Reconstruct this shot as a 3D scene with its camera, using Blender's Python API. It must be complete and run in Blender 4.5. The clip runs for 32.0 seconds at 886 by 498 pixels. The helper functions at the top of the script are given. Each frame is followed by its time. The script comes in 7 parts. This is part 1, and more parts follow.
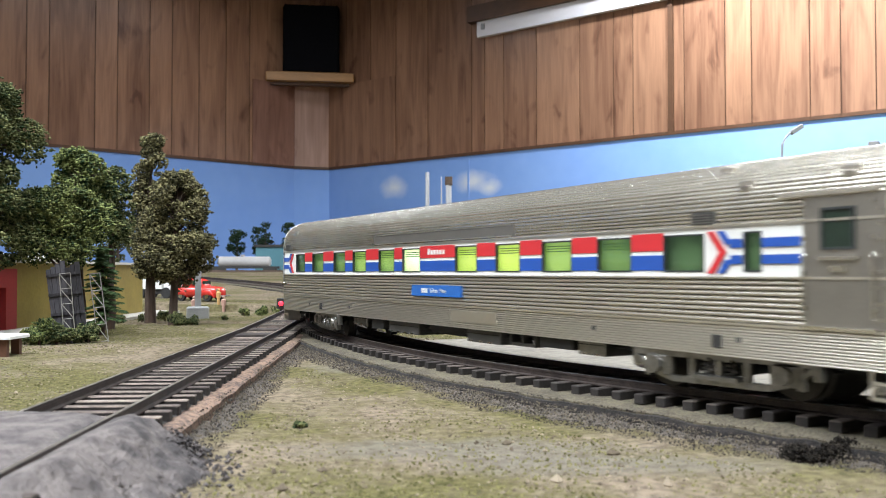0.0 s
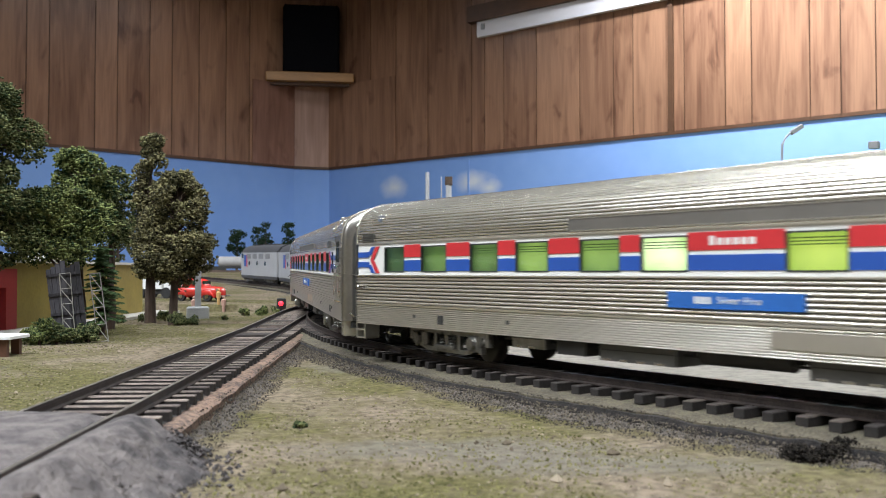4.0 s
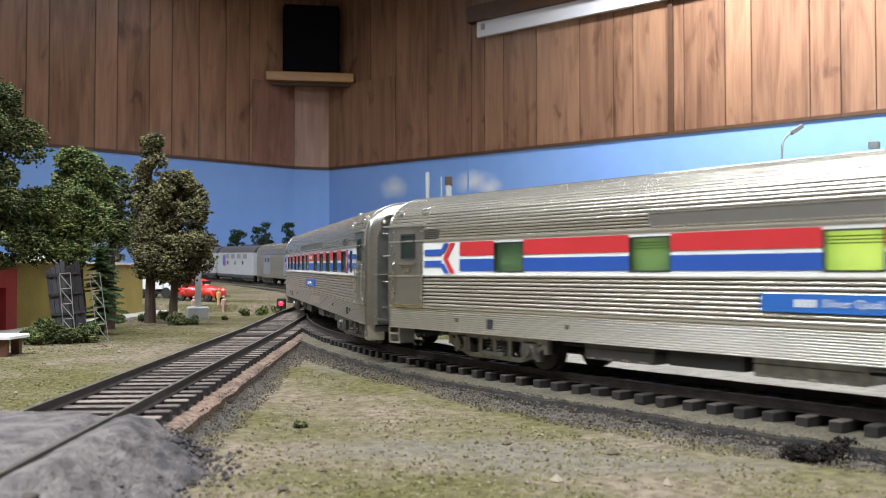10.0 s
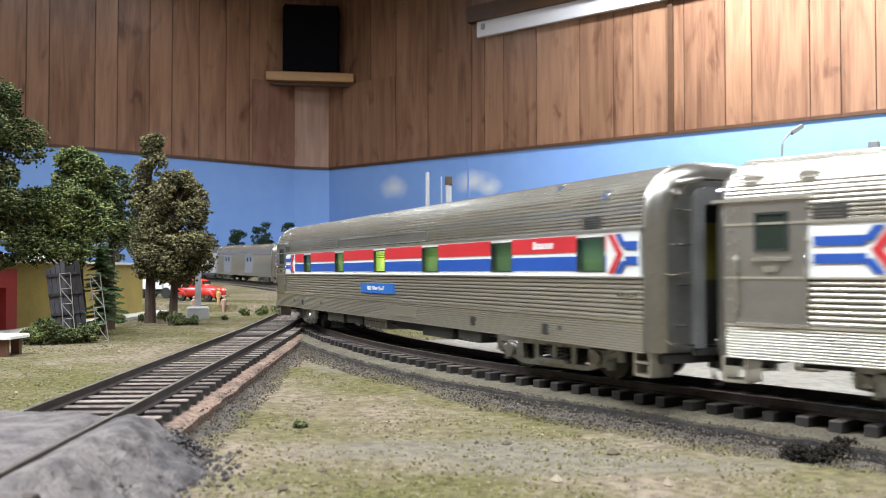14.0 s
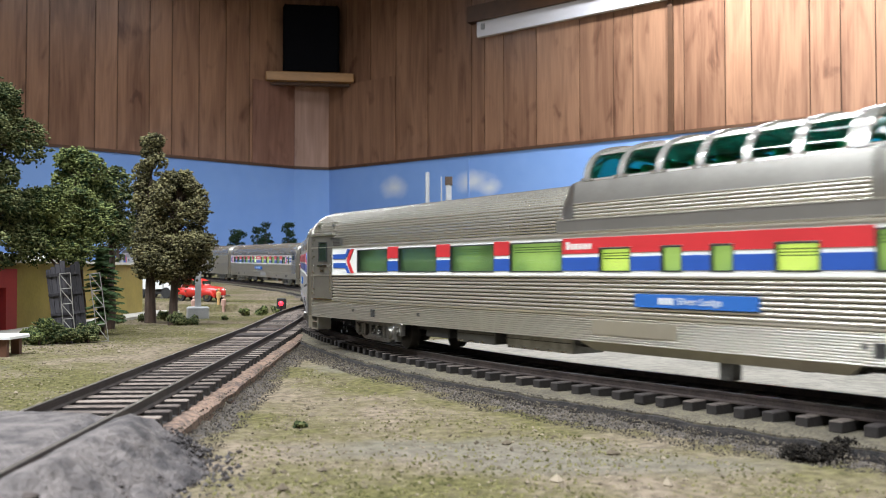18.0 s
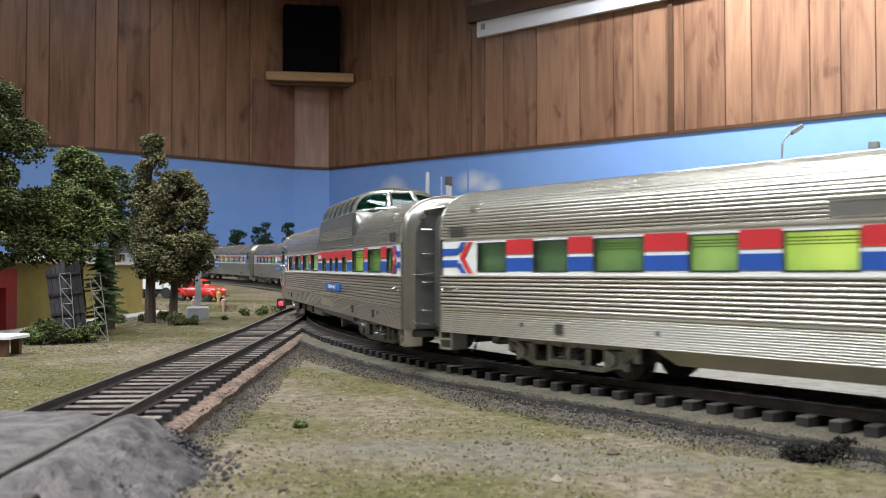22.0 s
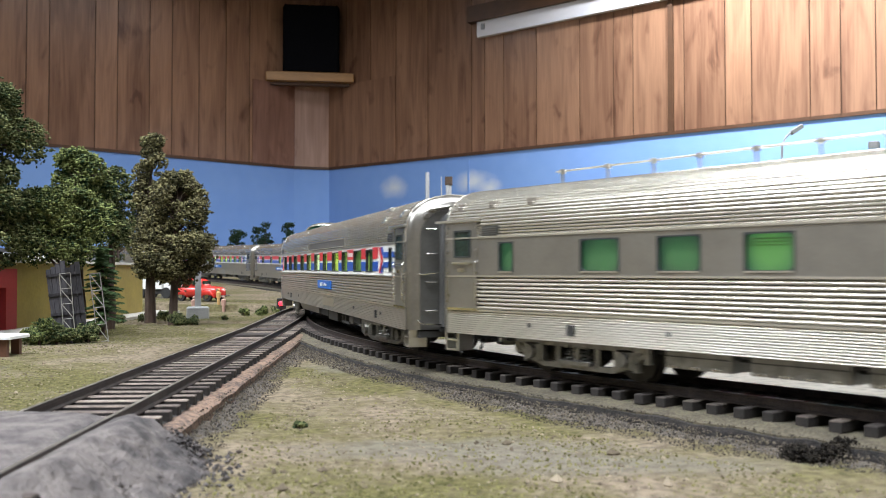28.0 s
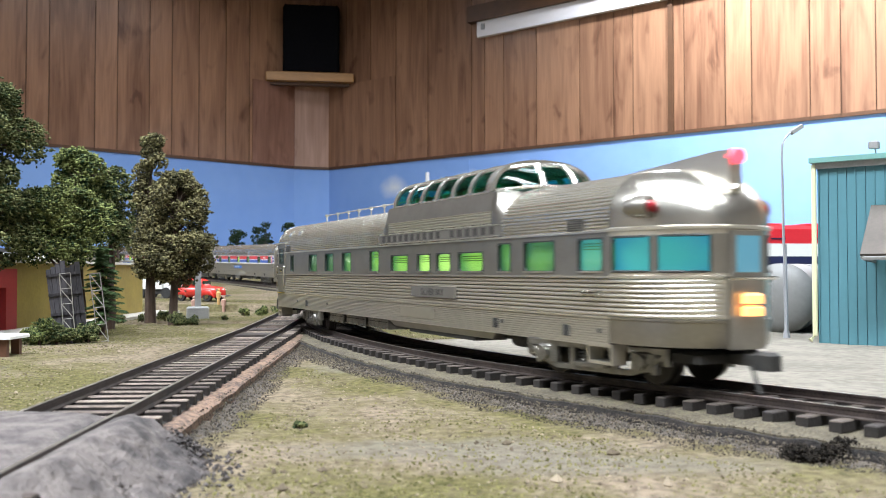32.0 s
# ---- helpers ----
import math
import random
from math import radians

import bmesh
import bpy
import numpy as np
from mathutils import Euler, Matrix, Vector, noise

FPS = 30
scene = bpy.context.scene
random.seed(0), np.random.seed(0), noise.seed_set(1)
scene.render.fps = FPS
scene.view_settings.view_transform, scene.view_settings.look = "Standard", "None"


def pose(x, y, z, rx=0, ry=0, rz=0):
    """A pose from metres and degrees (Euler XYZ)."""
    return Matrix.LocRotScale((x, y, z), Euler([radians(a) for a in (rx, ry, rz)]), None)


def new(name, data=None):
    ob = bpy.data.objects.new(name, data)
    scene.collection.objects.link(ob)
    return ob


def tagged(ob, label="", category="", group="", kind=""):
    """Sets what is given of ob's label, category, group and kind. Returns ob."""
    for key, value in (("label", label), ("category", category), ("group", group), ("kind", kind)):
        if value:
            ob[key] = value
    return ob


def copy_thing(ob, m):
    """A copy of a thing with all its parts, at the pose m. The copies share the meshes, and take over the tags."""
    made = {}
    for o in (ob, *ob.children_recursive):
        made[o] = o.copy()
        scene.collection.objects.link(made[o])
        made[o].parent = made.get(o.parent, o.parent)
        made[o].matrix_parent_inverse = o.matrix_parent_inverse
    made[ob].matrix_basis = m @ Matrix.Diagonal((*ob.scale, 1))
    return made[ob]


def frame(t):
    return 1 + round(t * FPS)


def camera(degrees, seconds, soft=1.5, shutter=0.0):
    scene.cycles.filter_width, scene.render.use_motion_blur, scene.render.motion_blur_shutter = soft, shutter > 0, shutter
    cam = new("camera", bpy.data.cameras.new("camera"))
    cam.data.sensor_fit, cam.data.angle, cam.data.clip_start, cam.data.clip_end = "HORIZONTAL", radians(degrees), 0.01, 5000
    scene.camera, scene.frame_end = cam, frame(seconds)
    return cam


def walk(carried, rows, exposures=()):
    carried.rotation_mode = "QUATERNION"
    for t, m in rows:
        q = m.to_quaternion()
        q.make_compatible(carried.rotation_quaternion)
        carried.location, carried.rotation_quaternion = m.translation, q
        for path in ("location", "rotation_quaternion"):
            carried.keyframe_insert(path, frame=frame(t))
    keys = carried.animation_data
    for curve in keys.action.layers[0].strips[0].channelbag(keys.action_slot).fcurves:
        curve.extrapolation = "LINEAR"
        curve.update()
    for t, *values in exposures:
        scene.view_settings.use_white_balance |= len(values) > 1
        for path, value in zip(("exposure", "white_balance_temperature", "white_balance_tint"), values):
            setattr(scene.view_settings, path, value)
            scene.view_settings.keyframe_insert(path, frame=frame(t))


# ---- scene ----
# ---- the camera: it stands still, its lens just above the rails ----
EYE = 0.0320
RAIL = 0.0075          # top of the near rails above the layout's ground
cam = camera(52.75, 32.0, soft=0.6, shutter=0.85)
cam.data.dof.use_dof, cam.data.dof.focus_distance = True, 0.35
cam.data.dof.aperture_fstop = cam.data.lens / 0.60
STAND = pose(0, 0, EYE, 90 + 1.508)
EXPOSED = [(0, 0.0), (1, 0.08), (2, -0.1), (3, -0.35), (6, -0.2), (7, 0.02), (8, 0.05), (10, -0.25), (12, -0.3), (14, 0.05), (17, -0.2), (18, -0.1), (19, 0), (20, 0.05), (22, -0.42), (23, -0.45), (24, -0.45), (25, -0.35), (28, -0.1), (29, -0.1), (30, 0.15), (31, 0.2), (32, 0.2)]
walk(cam, [(0.0, STAND), (32.0, STAND)], exposures=[(t, e, 6350, 14) for t, e in EXPOSED])

# ---- light: unseen white lamps under a closed room's ceiling, some added as fill ----
world = bpy.data.worlds.new("room_air")
scene.world = world
world.use_nodes = True
world.node_tree.nodes["Background"].inputs[0].default_value = (0.6, 0.7, 0.85, 1)
world.node_tree.nodes["Background"].inputs[1].default_value = 0.01


def ceiling_light(x, y, z, length, width, power, turn=0.0, spread=180.0, colour=(0.90, 0.97, 1.0)):
    data = bpy.data.lights.new("ceiling_tube", "AREA")
    data.shape, data.size, data.size_y = "RECTANGLE", length, width
    data.energy, data.color, data.spread = power, colour, radians(spread)
    ob = new("ceiling_tube", data)
    ob.matrix_world = pose(x, y, z, 0, 0, turn)
    return ob


CEIL = 1.80
ceiling_light(0.20, 0.20, CEIL - 0.05, 2.4, 0.30, 46, -39)
ceiling_light(-0.45, -0.62, CEIL - 0.05, 2.4, 0.40, 120, -39)
# two unseen fill lamps, added to brighten the left wall and the corner
ceiling_light(-2.40, 0.20, CEIL - 0.05, 1.2, 0.16, 76, 51)
ceiling_light(-1.10, 3.95, CEIL - 0.05, 1.2, 0.16, 9, 41, 160)
ceiling_light(2.15, 2.5, CEIL - 0.05, 1.2, 0.16, 80, -39, 150)
# unseen fill lamp, added to brighten the middle of the right wall
ceiling_light(1.15, 3.35, CEIL - 0.05, 1.2, 0.16, 68, -39, 145)

# ---- small builders ----
MM = 0.001


class Geo:
    """Collects corners and faces for one mesh."""

    def __init__(self):
        self.v, self.f = [], []

    def quads(self, rows, close=False):
        n, base = len(rows[0]), len(self.v)
        for r in rows:
            self.v.extend(r)
        for i in range(len(rows) - 1):
            for j in range(n if close else n - 1):
                k = (j + 1) % n
                self.f.append((base + i * n + j, base + i * n + k, base + (i + 1) * n + k, base + (i + 1) * n + j))
        return base

    def box(self, x0, x1, y0, y1, z0, z1):
        b = len(self.v)
        self.v += [(x0, y0, z0), (x1, y0, z0), (x1, y1, z0), (x0, y1, z0), (x0, y0, z1), (x1, y0, z1), (x1, y1, z1), (x0, y1, z1)]
        self.f += [(b, b + 3, b + 2, b + 1), (b + 4, b + 5, b + 6, b + 7), (b, b + 1, b + 5, b + 4), (b + 1, b + 2, b + 6, b + 5), (b + 2, b + 3, b + 7, b + 6), (b + 3, b, b + 4, b + 7)]
        return self

    def bevel_box(self, x0, x1, y0, y1, z0, z1, e):
        """A box with its upright and top edges cut by e."""
        def ring(d, z):
            a, b, c, g = x0 + d, x1 - d, y0 + d, y1 - d
            return [(a + e, c, z), (b - e, c, z), (b, c + e, z), (b, g - e, z), (b - e, g, z), (a + e, g, z), (a, g - e, z), (a, c + e, z)]
        base = self.quads([ring(0, z0), ring(0, z1 - e), ring(e, z1)], True)
        self.f.append(tuple(base + 16 + i for i in range(8)))
        self.f.append(tuple(base + 7 - i for i in range(8)))
        return self

    def tube(self, points, radii, n=8, cap=True):
        """A round bar through the points."""
        if not hasattr(radii, "__len__"):
            radii = [radii] * len(points)
        pts = [Vector(p) for p in points]
        rows = []
        for i, p in enumerate(pts):
            d = (pts[min(i + 1, len(pts) - 1)] - pts[max(i - 1, 0)]).normalized()
            a = d.orthogonal().normalized() if abs(d.z) < 0.9 else Vector((1, 0, 0)).cross(d).normalized()
            b = d.cross(a)
            rows.append([tuple(p + float(radii[i]) * (math.cos(2 * math.pi * k / n) * a + math.sin(2 * math.pi * k / n) * b)) for k in range(n)])
        base = self.quads(rows, True)
        if cap:
            self.f.append(tuple(base + n - 1 - k for k in range(n)))
            self.f.append(tuple(base + (len(pts) - 1) * n + k for k in range(n)))
        return self

    def ball(self, c, r, rings=6, n=10):
        rx, ry, rz = r if hasattr(r, "__len__") else (r, r, r)
        rows = []
        for i in range(rings + 1):
            a = math.pi * (i / rings - 0.5)
            q = max(math.cos(a), 0.01)
            rows.append([(c[0] + rx * q * math.cos(2 * math.pi * k / n), c[1] + ry * q * math.sin(2 * math.pi * k / n), c[2] + rz * math.sin(a)) for k in range(n)])
        base = self.quads(rows, True)
        self.f.append(tuple(base + n - 1 - k for k in range(n)))
        self.f.append(tuple(base + rings * n + k for k in range(n)))
        return self

    def prism(self, outline, x0, x1):
        """An outline of (y, z), drawn from x0 to x1 and closed at both ends."""
        n = len(outline)
        base = self.quads([[(x0, y, z) for y, z in outline], [(x1, y, z) for y, z in outline]], True)
        self.f += [tuple(base + n - 1 - i for i in range(n)), tuple(base + n + i for i in range(n))]
        return self

    def crumb(self, c, r, rnd):
        """A small uneven eight-sided grain."""
        b = len(self.v)
        for d in ((1, 0, 0), (-1, 0, 0), (0, 1, 0), (0, -1, 0), (0, 0, 1), (0, 0, -1)):
            q = r * rnd.uniform(0.6, 1.3)
            self.v.append((c[0] + d[0] * q + rnd.uniform(-.3, .3) * r, c[1] + d[1] * q + rnd.uniform(-.3, .3) * r, c[2] + d[2] * q * 0.9))
        self.f += [(b + i, b + j, b + k) for i, j, k in ((0, 2, 4), (2, 1, 4), (1, 3, 4), (3, 0, 4), (2, 0, 5), (1, 2, 5), (3, 1, 5), (0, 3, 5))]

    def mesh(self, name, smooth=0.0):
        me = bpy.data.meshes.new(name)
        me.from_pydata(self.v, [], self.f)
        me.validate()
        bm = bmesh.new()
        bm.from_mesh(me)
        bmesh.ops.recalc_face_normals(bm, faces=bm.faces) if len(bm.faces) < 30000 else None
        if smooth:
            for f in bm.faces:
                f.smooth = True
            for e in bm.edges:
                e.smooth = len(e.link_faces) == 2 and e.calc_face_angle(0) < radians(smooth)
        bm.to_mesh(me)
        bm.free()
        return me


def part(name, geo, material, parent=None, label="", at=None, smooth=35.0):
    """Links one mesh under a thing or a part, at a place in its parent's space."""
    me = geo if isinstance(geo, bpy.types.Mesh) else geo.mesh(name, smooth)
    if material and not me.materials:
        me.materials.append(material)
    ob = new(name, me)
    ob.parent = parent
    if at is not None:
        ob.matrix_basis = at if isinstance(at, Matrix) else Matrix.Translation(at)
    if label:
        ob["label"] = label
    return ob


def thing(name, label, category, m=None, group="", kind=""):
    ob = new(name)
    ob.empty_display_size = 0.02
    if m is not None:
        ob.matrix_basis = m
    return tagged(ob, label, category, group, kind)


# ---- materials ----
def material(name, colour, rough=0.6, metal=0.0, vary=0.25, scale=60.0, bump=0.0, bump_scale=None, second=None, stretch=(1, 1, 1), island=0.0, random_ob=0.0, spec=0.5, fine=0.0):
    """A surface whose colour wanders between two tones at two scales, with grain."""
    mat = bpy.data.materials.new(name)
    mat.use_nodes = True
    t = mat.node_tree
    b = t.nodes["Principled BSDF"]
    N, Lk = t.nodes.new, t.links.new
    co = N("ShaderNodeTexCoord")
    mp = N("ShaderNodeMapping")
    mp.inputs["Scale"].default_value = stretch
    Lk(co.outputs["Object"], mp.inputs["Vector"])
    n1, n2 = N("ShaderNodeTexNoise"), N("ShaderNodeTexNoise")
    n1.inputs["Scale"].default_value, n2.inputs["Scale"].default_value = scale, scale * 9
    n1.inputs["Detail"].default_value, n2.inputs["Detail"].default_value = 4, 3
    for n in (n1, n2):
        Lk(mp.outputs[0], n.inputs["Vector"])
    mix = N("ShaderNodeMath")
    mix.operation = "MULTIPLY_ADD"
    Lk(n2.outputs[0], mix.inputs[0])
    mix.inputs[1].default_value = 0.5 + fine
    ad = N("ShaderNodeMath")
    ad.operation = "ADD"
    ad.inputs[1].default_value = -0.25 - fine / 2
    Lk(n1.outputs[0], ad.inputs[0])
    Lk(ad.outputs[0], mix.inputs[2])
    last = mix.outputs[0]
    for kind, amount in (("island", island), ("object", random_ob)):
        if amount:
            src = N("ShaderNodeNewGeometry").outputs["Random Per Island"] if kind == "island" else N("ShaderNodeObjectInfo").outputs["Random"]
            m2 = N("ShaderNodeMath")
            m2.operation = "MULTIPLY_ADD"
            m2.inputs[1].default_value = amount
            Lk(src, m2.inputs[0])
            m3 = N("ShaderNodeMath")
            m3.operation = "ADD"
            m3.inputs[1].default_value = -amount / 2
            Lk(last, m3.inputs[0])
            Lk(m3.outputs[0], m2.inputs[2])
            last = m2.outputs[0]
    ramp = N("ShaderNodeValToRGB")
    dark = second or tuple(c * (1 - vary) for c in colour)
    ramp.color_ramp.elements[0].position, ramp.color_ramp.elements[1].position = 0.3, 0.7
    ramp.color_ramp.elements[0].color, ramp.color_ramp.elements[1].color = (*dark, 1), (*colour, 1)
    Lk(last, ramp.inputs[0])
    Lk(ramp.outputs[0], b.inputs["Base Color"])
    b.inputs["Roughness"].default_value, b.inputs["Metallic"].default_value = rough, metal
    b.inputs["Specular IOR Level"].default_value = spec
    if bump:
        bp = N("ShaderNodeBump")
        bp.inputs["Strength"].default_value, bp.inputs["Distance"].default_value = 1.0, bump
        n3 = N("ShaderNodeTexNoise")
        n3.inputs["Scale"].default_value, n3.inputs["Detail"].default_value = bump_scale or scale * 6, 4
        Lk(mp.outputs[0], n3.inputs["Vector"])
        Lk(n3.outputs[0], bp.inputs["Height"])
        Lk(bp.outputs[0], b.inputs["Normal"])
    return mat


def glow(name, colour, strength):
    mat = bpy.data.materials.new(name)
    mat.use_nodes = True
    b = mat.node_tree.nodes["Principled BSDF"]
    b.inputs["Base Color"].default_value = (*colour, 1)
    b.inputs["Emission Color"].default_value = (*colour, 1)
    b.inputs["Emission Strength"].default_value = strength
    return mat


def pane_glass(name, tint, gloss=0.5, rough=0.04):
    """Thin tinted glass that mirrors more towards a glancing view."""
    mat = bpy.data.materials.new(name)
    mat.use_nodes = True
    t = mat.node_tree
    t.nodes.clear()
    out, mx, tr, gl, lw, pw, sc = (t.nodes.new("ShaderNode" + k) for k in ("OutputMaterial", "MixShader", "BsdfTransparent", "BsdfGlossy", "LayerWeight", "Math", "Math"))
    tr.inputs[0].default_value = (*tint, 1)
    gl.inputs["Roughness"].default_value = rough
    lw.inputs[0].default_value = 0.5
    pw.operation, sc.operation = "POWER", "MULTIPLY_ADD"
    pw.inputs[1].default_value, sc.inputs[1].default_value, sc.inputs[2].default_value = 5.0, gloss, 0.035
    t.links.new(lw.outputs["Facing"], pw.inputs[0])
    t.links.new(pw.outputs[0], sc.inputs[0])
    t.links.new(sc.outputs[0], mx.inputs[0])
    t.links.new(tr.outputs[0], mx.inputs[1])
    t.links.new(gl.outputs[0], mx.inputs[2])
    t.links.new(mx.outputs[0], out.inputs[0])
    return mat


SILVER = material("silver_paint", (0.74, 0.705, 0.625), 0.30, 0.92, 0.10, 90, second=(0.69, 0.655, 0.58))
SILVER_ROOF = material("silver_roof_paint", (0.76, 0.73, 0.655), 0.25, 0.9, 0.1, 70, second=(0.68, 0.65, 0.58))
TRUCK_GREY = material("truck_silver", (0.34, 0.33, 0.305), 0.30, 0.9, 0.45, 400, bump=0.0002, bump_scale=1200)
END_GREY = material("end_grey", (0.11, 0.107, 0.10), 0.45, 0.4, 0.3, 150)
DARK = material("dark_underframe", (0.035, 0.034, 0.032), 0.6, 0.1, 0.4, 150)
RUBBER = material("diaphragm_grey", (0.14, 0.138, 0.135), 0.55, 0.0, 0.3, 150)
WHITE = material("white_stripe_paint", (0.70, 0.70, 0.665), 0.35, 0.0, 0.05, 90)
RED = material("red_stripe_paint", (0.55, 0.03, 0.035), 0.35, 0.0, 0.1, 90)
BLUE = material("blue_stripe_paint", (0.02, 0.08, 0.36), 0.35, 0.0, 0.1, 90)
PLATE = material("blue_plate_paint", (0.02, 0.12, 0.42), 0.4, 0.0, 0.1, 90)
GLASS = pane_glass("green_window_glass", (0.86, 0.94, 0.82), 0.4)
DOME_GLASS = pane_glass("teal_dome_glass", (0.10, 0.50, 0.46))
SEAT = material("green_seat", (0.16, 0.30, 0.10), 0.8, 0.0, 0.3, 200)


def lit_film(name, middle, edge):
    """The glowing sheet behind a car window: brighter in its middle, patchy."""
    mat = bpy.data.materials.new(name)
    mat.use_nodes = True
    t = mat.node_tree
    N, Lk = t.nodes.new, t.links.new
    b = t.nodes["Principled BSDF"]
    b.inputs["Roughness"].default_value = 0.8
    co, sp, n, r = N("ShaderNodeTexCoord"), N("ShaderNodeSeparateXYZ"), N("ShaderNodeTexNoise"), N("ShaderNodeValToRGB")
    Lk(co.outputs["Generated"], sp.inputs[0])
    n.inputs["Scale"].default_value = 110
    Lk(co.outputs["Object"], n.inputs["Vector"])
    last = n.outputs[0]
    for axis, amount in ((0, 1.3), (2, 0.9)):
        off, ma = N("ShaderNodeMath"), N("ShaderNodeMath")
        off.operation, ma.operation = "SUBTRACT", "POWER"
        off.inputs[1].default_value, ma.inputs[1].default_value = 0.5, 2.0
        Lk(sp.outputs[axis], off.inputs[0])
        Lk(off.outputs[0], ma.inputs[0])
        ad = N("ShaderNodeMath")
        ad.operation = "MULTIPLY_ADD"
        ad.inputs[1].default_value = -amount * 1.6
        Lk(ma.outputs[0], ad.inputs[0])
        Lk(last, ad.inputs[2])
        last = ad.outputs[0]
    Lk(last, r.inputs[0])
    r.color_ramp.elements[0].position, r.color_ramp.elements[1].position = 0.0, 0.5
    r.color_ramp.elements[0].color, r.color_ramp.elements[1].color = (*edge, 1), (*middle, 1)
    b.inputs["Base Color"].default_value = (0.06, 0.08, 0.05, 1)
    Lk(r.outputs[0], b.inputs["Emission Color"])
    b.inputs["Emission Strength"].default_value = 1.0
    return mat


FILMS = [lit_film(n, m, e) for n, m, e in (("dim_window_light", (0.065, 0.11, 0.065), (0.025, 0.042, 0.03)), ("soft_window_light", (0.21, 0.31, 0.11), (0.07, 0.12, 0.05)), ("lit_window_light", (0.54, 0.70, 0.20), (0.22, 0.34, 0.10)),
                                           ("bright_window_light", (1.05, 1.15, 0.24), (0.56, 0.74, 0.13)), ("brightest_window_light", (2.3, 2.3, 1.7), (1.0, 1.2, 0.60)))]
GREEN_FILMS = [lit_film(n, m, e) for n, m, e in (("dim_green_light", (0.04, 0.14, 0.07), (0.012, 0.05, 0.04)), ("soft_green_light", (0.11, 0.30, 0.09), (0.03, 0.12, 0.07)), ("lit_green_light", (0.34, 0.66, 0.13), (0.12, 0.34, 0.11)),
                                                 ("bright_green_light", (0.66, 1.05, 0.27), (0.30, 0.60, 0.20)), ("blue_green_light", (0.10, 0.42, 0.36), (0.06, 0.30, 0.36)))]
WHEEL = material("wheel_steel", (0.06, 0.055, 0.05), 0.45, 0.7, 0.3, 300)
CHROME = material("bright_metal", (0.75, 0.74, 0.70), 0.18, 1.0, 0.1, 200)
RAILHEAD = material("worn_rail_head", (0.36, 0.32, 0.28), 0.35, 0.8, 0.3, 300)
RAILTOP = material("weathered_rail", (0.060, 0.045, 0.039), 0.5, 0.3, 0.4, 300, second=(0.022, 0.016, 0.015), fine=0.4)
# tie sides: shade under overhead light, painted as a near-black tone
SHADED_TIE_SIDE = material("shaded_tie_side", (0.022, 0.017, 0.014), 0.85, 0.0, 0.5, 400, bump=0.0002, bump_scale=900)
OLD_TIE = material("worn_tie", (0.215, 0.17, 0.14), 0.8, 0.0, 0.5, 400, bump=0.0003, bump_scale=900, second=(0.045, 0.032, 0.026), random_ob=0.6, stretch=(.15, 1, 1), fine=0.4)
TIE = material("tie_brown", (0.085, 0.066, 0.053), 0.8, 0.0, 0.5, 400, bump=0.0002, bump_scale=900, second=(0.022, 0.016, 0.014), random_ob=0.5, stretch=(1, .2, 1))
BALLAST = material("grey_ballast", (0.14, 0.117, 0.094), 0.95, 0, 0.6, 500, bump=0.0008, bump_scale=1500, second=(0.035, 0.029, 0.025), fine=0.9)
SAND = material("sandy_roadbed", (0.118, 0.100, 0.064), 0.95, 0, 0.4, 160, bump=0.0005, bump_scale=1500, second=(0.052, 0.043, 0.030), fine=0.9)
PINK_SAND = material("reddish_roadbed", (0.235, 0.150, 0.105), 0.95, 0, 0.4, 110, bump=0.0006, bump_scale=1500, second=(0.075, 0.052, 0.040), fine=1.1)
LOT = material("pale_grey_lot", (0.225, 0.204, 0.168), 0.9, 0, 0.2, 40, bump=0.0004, bump_scale=900, second=(0.15, 0.135, 0.110), fine=0.7)
SLAB = material("grey_plaster", (0.140, 0.120, 0.112), 0.9, 0, 0.4, 30, bump=0.0012, bump_scale=700, second=(0.042, 0.036, 0.036), fine=0.6)


# ---- the line that the train follows ----
STEP, BACK = 0.1, 1.6
HEADINGS = [1.57] * 11 + [1.55, 1.50, 1.44, 1.38, 1.32] + [1.265, 1.209, 1.117, 0.871, 0.693, 0.683, 0.656, 0.436, 0.301, 0.161, 0.053, 0.073, 0.194, 0.329, 0.405, 0.474, 0.508, 0.511]
HEADINGS += [0.51, 0.53, 0.58, 0.65, 0.74, 0.84, 0.94, 1.04, 1.14]


def main_line():
    """Rows of distance, x, y, z and heading along the main track, from the near end to the far one."""
    ds = 0.005
    s = np.arange(0, STEP * (len(HEADINGS) - 1) + 1e-9, ds) - BACK
    psi = np.interp(s, np.arange(len(HEADINGS)) * STEP - BACK, HEADINGS)
    mid = (psi[1:] + psi[:-1]) / 2
    x = np.concatenate([[0], np.cumsum(-np.sin(mid) * ds)])
    y = np.concatenate([[0], np.cumsum(np.cos(mid) * ds)])
    k = int(round((0.5 + BACK) / ds))
    x, y = x - x[k] + 0.1072, y - y[k] + 0.1362
    up = np.clip(s - 0.762, 0, None)
    z = np.where(up < 0.15, 0.017 * up * up / 0.3, 0.017 * (up - 0.075))
    return s, x, y, z + RAIL, psi


LINE = main_line()
FAR = int(np.argmin(np.abs(LINE[0] - 0.6)))


def on_line(s):
    """The place and heading at a distance along the main track; past its ends it runs straight on."""
    e = min(max(s, LINE[0][0]), LINE[0][-1])
    x, y, z, psi = (float(np.interp(e, LINE[0], LINE[k])) for k in (1, 2, 3, 4))
    return Vector((x - math.sin(psi) * (s - e), y + math.cos(psi) * (s - e), z)), psi


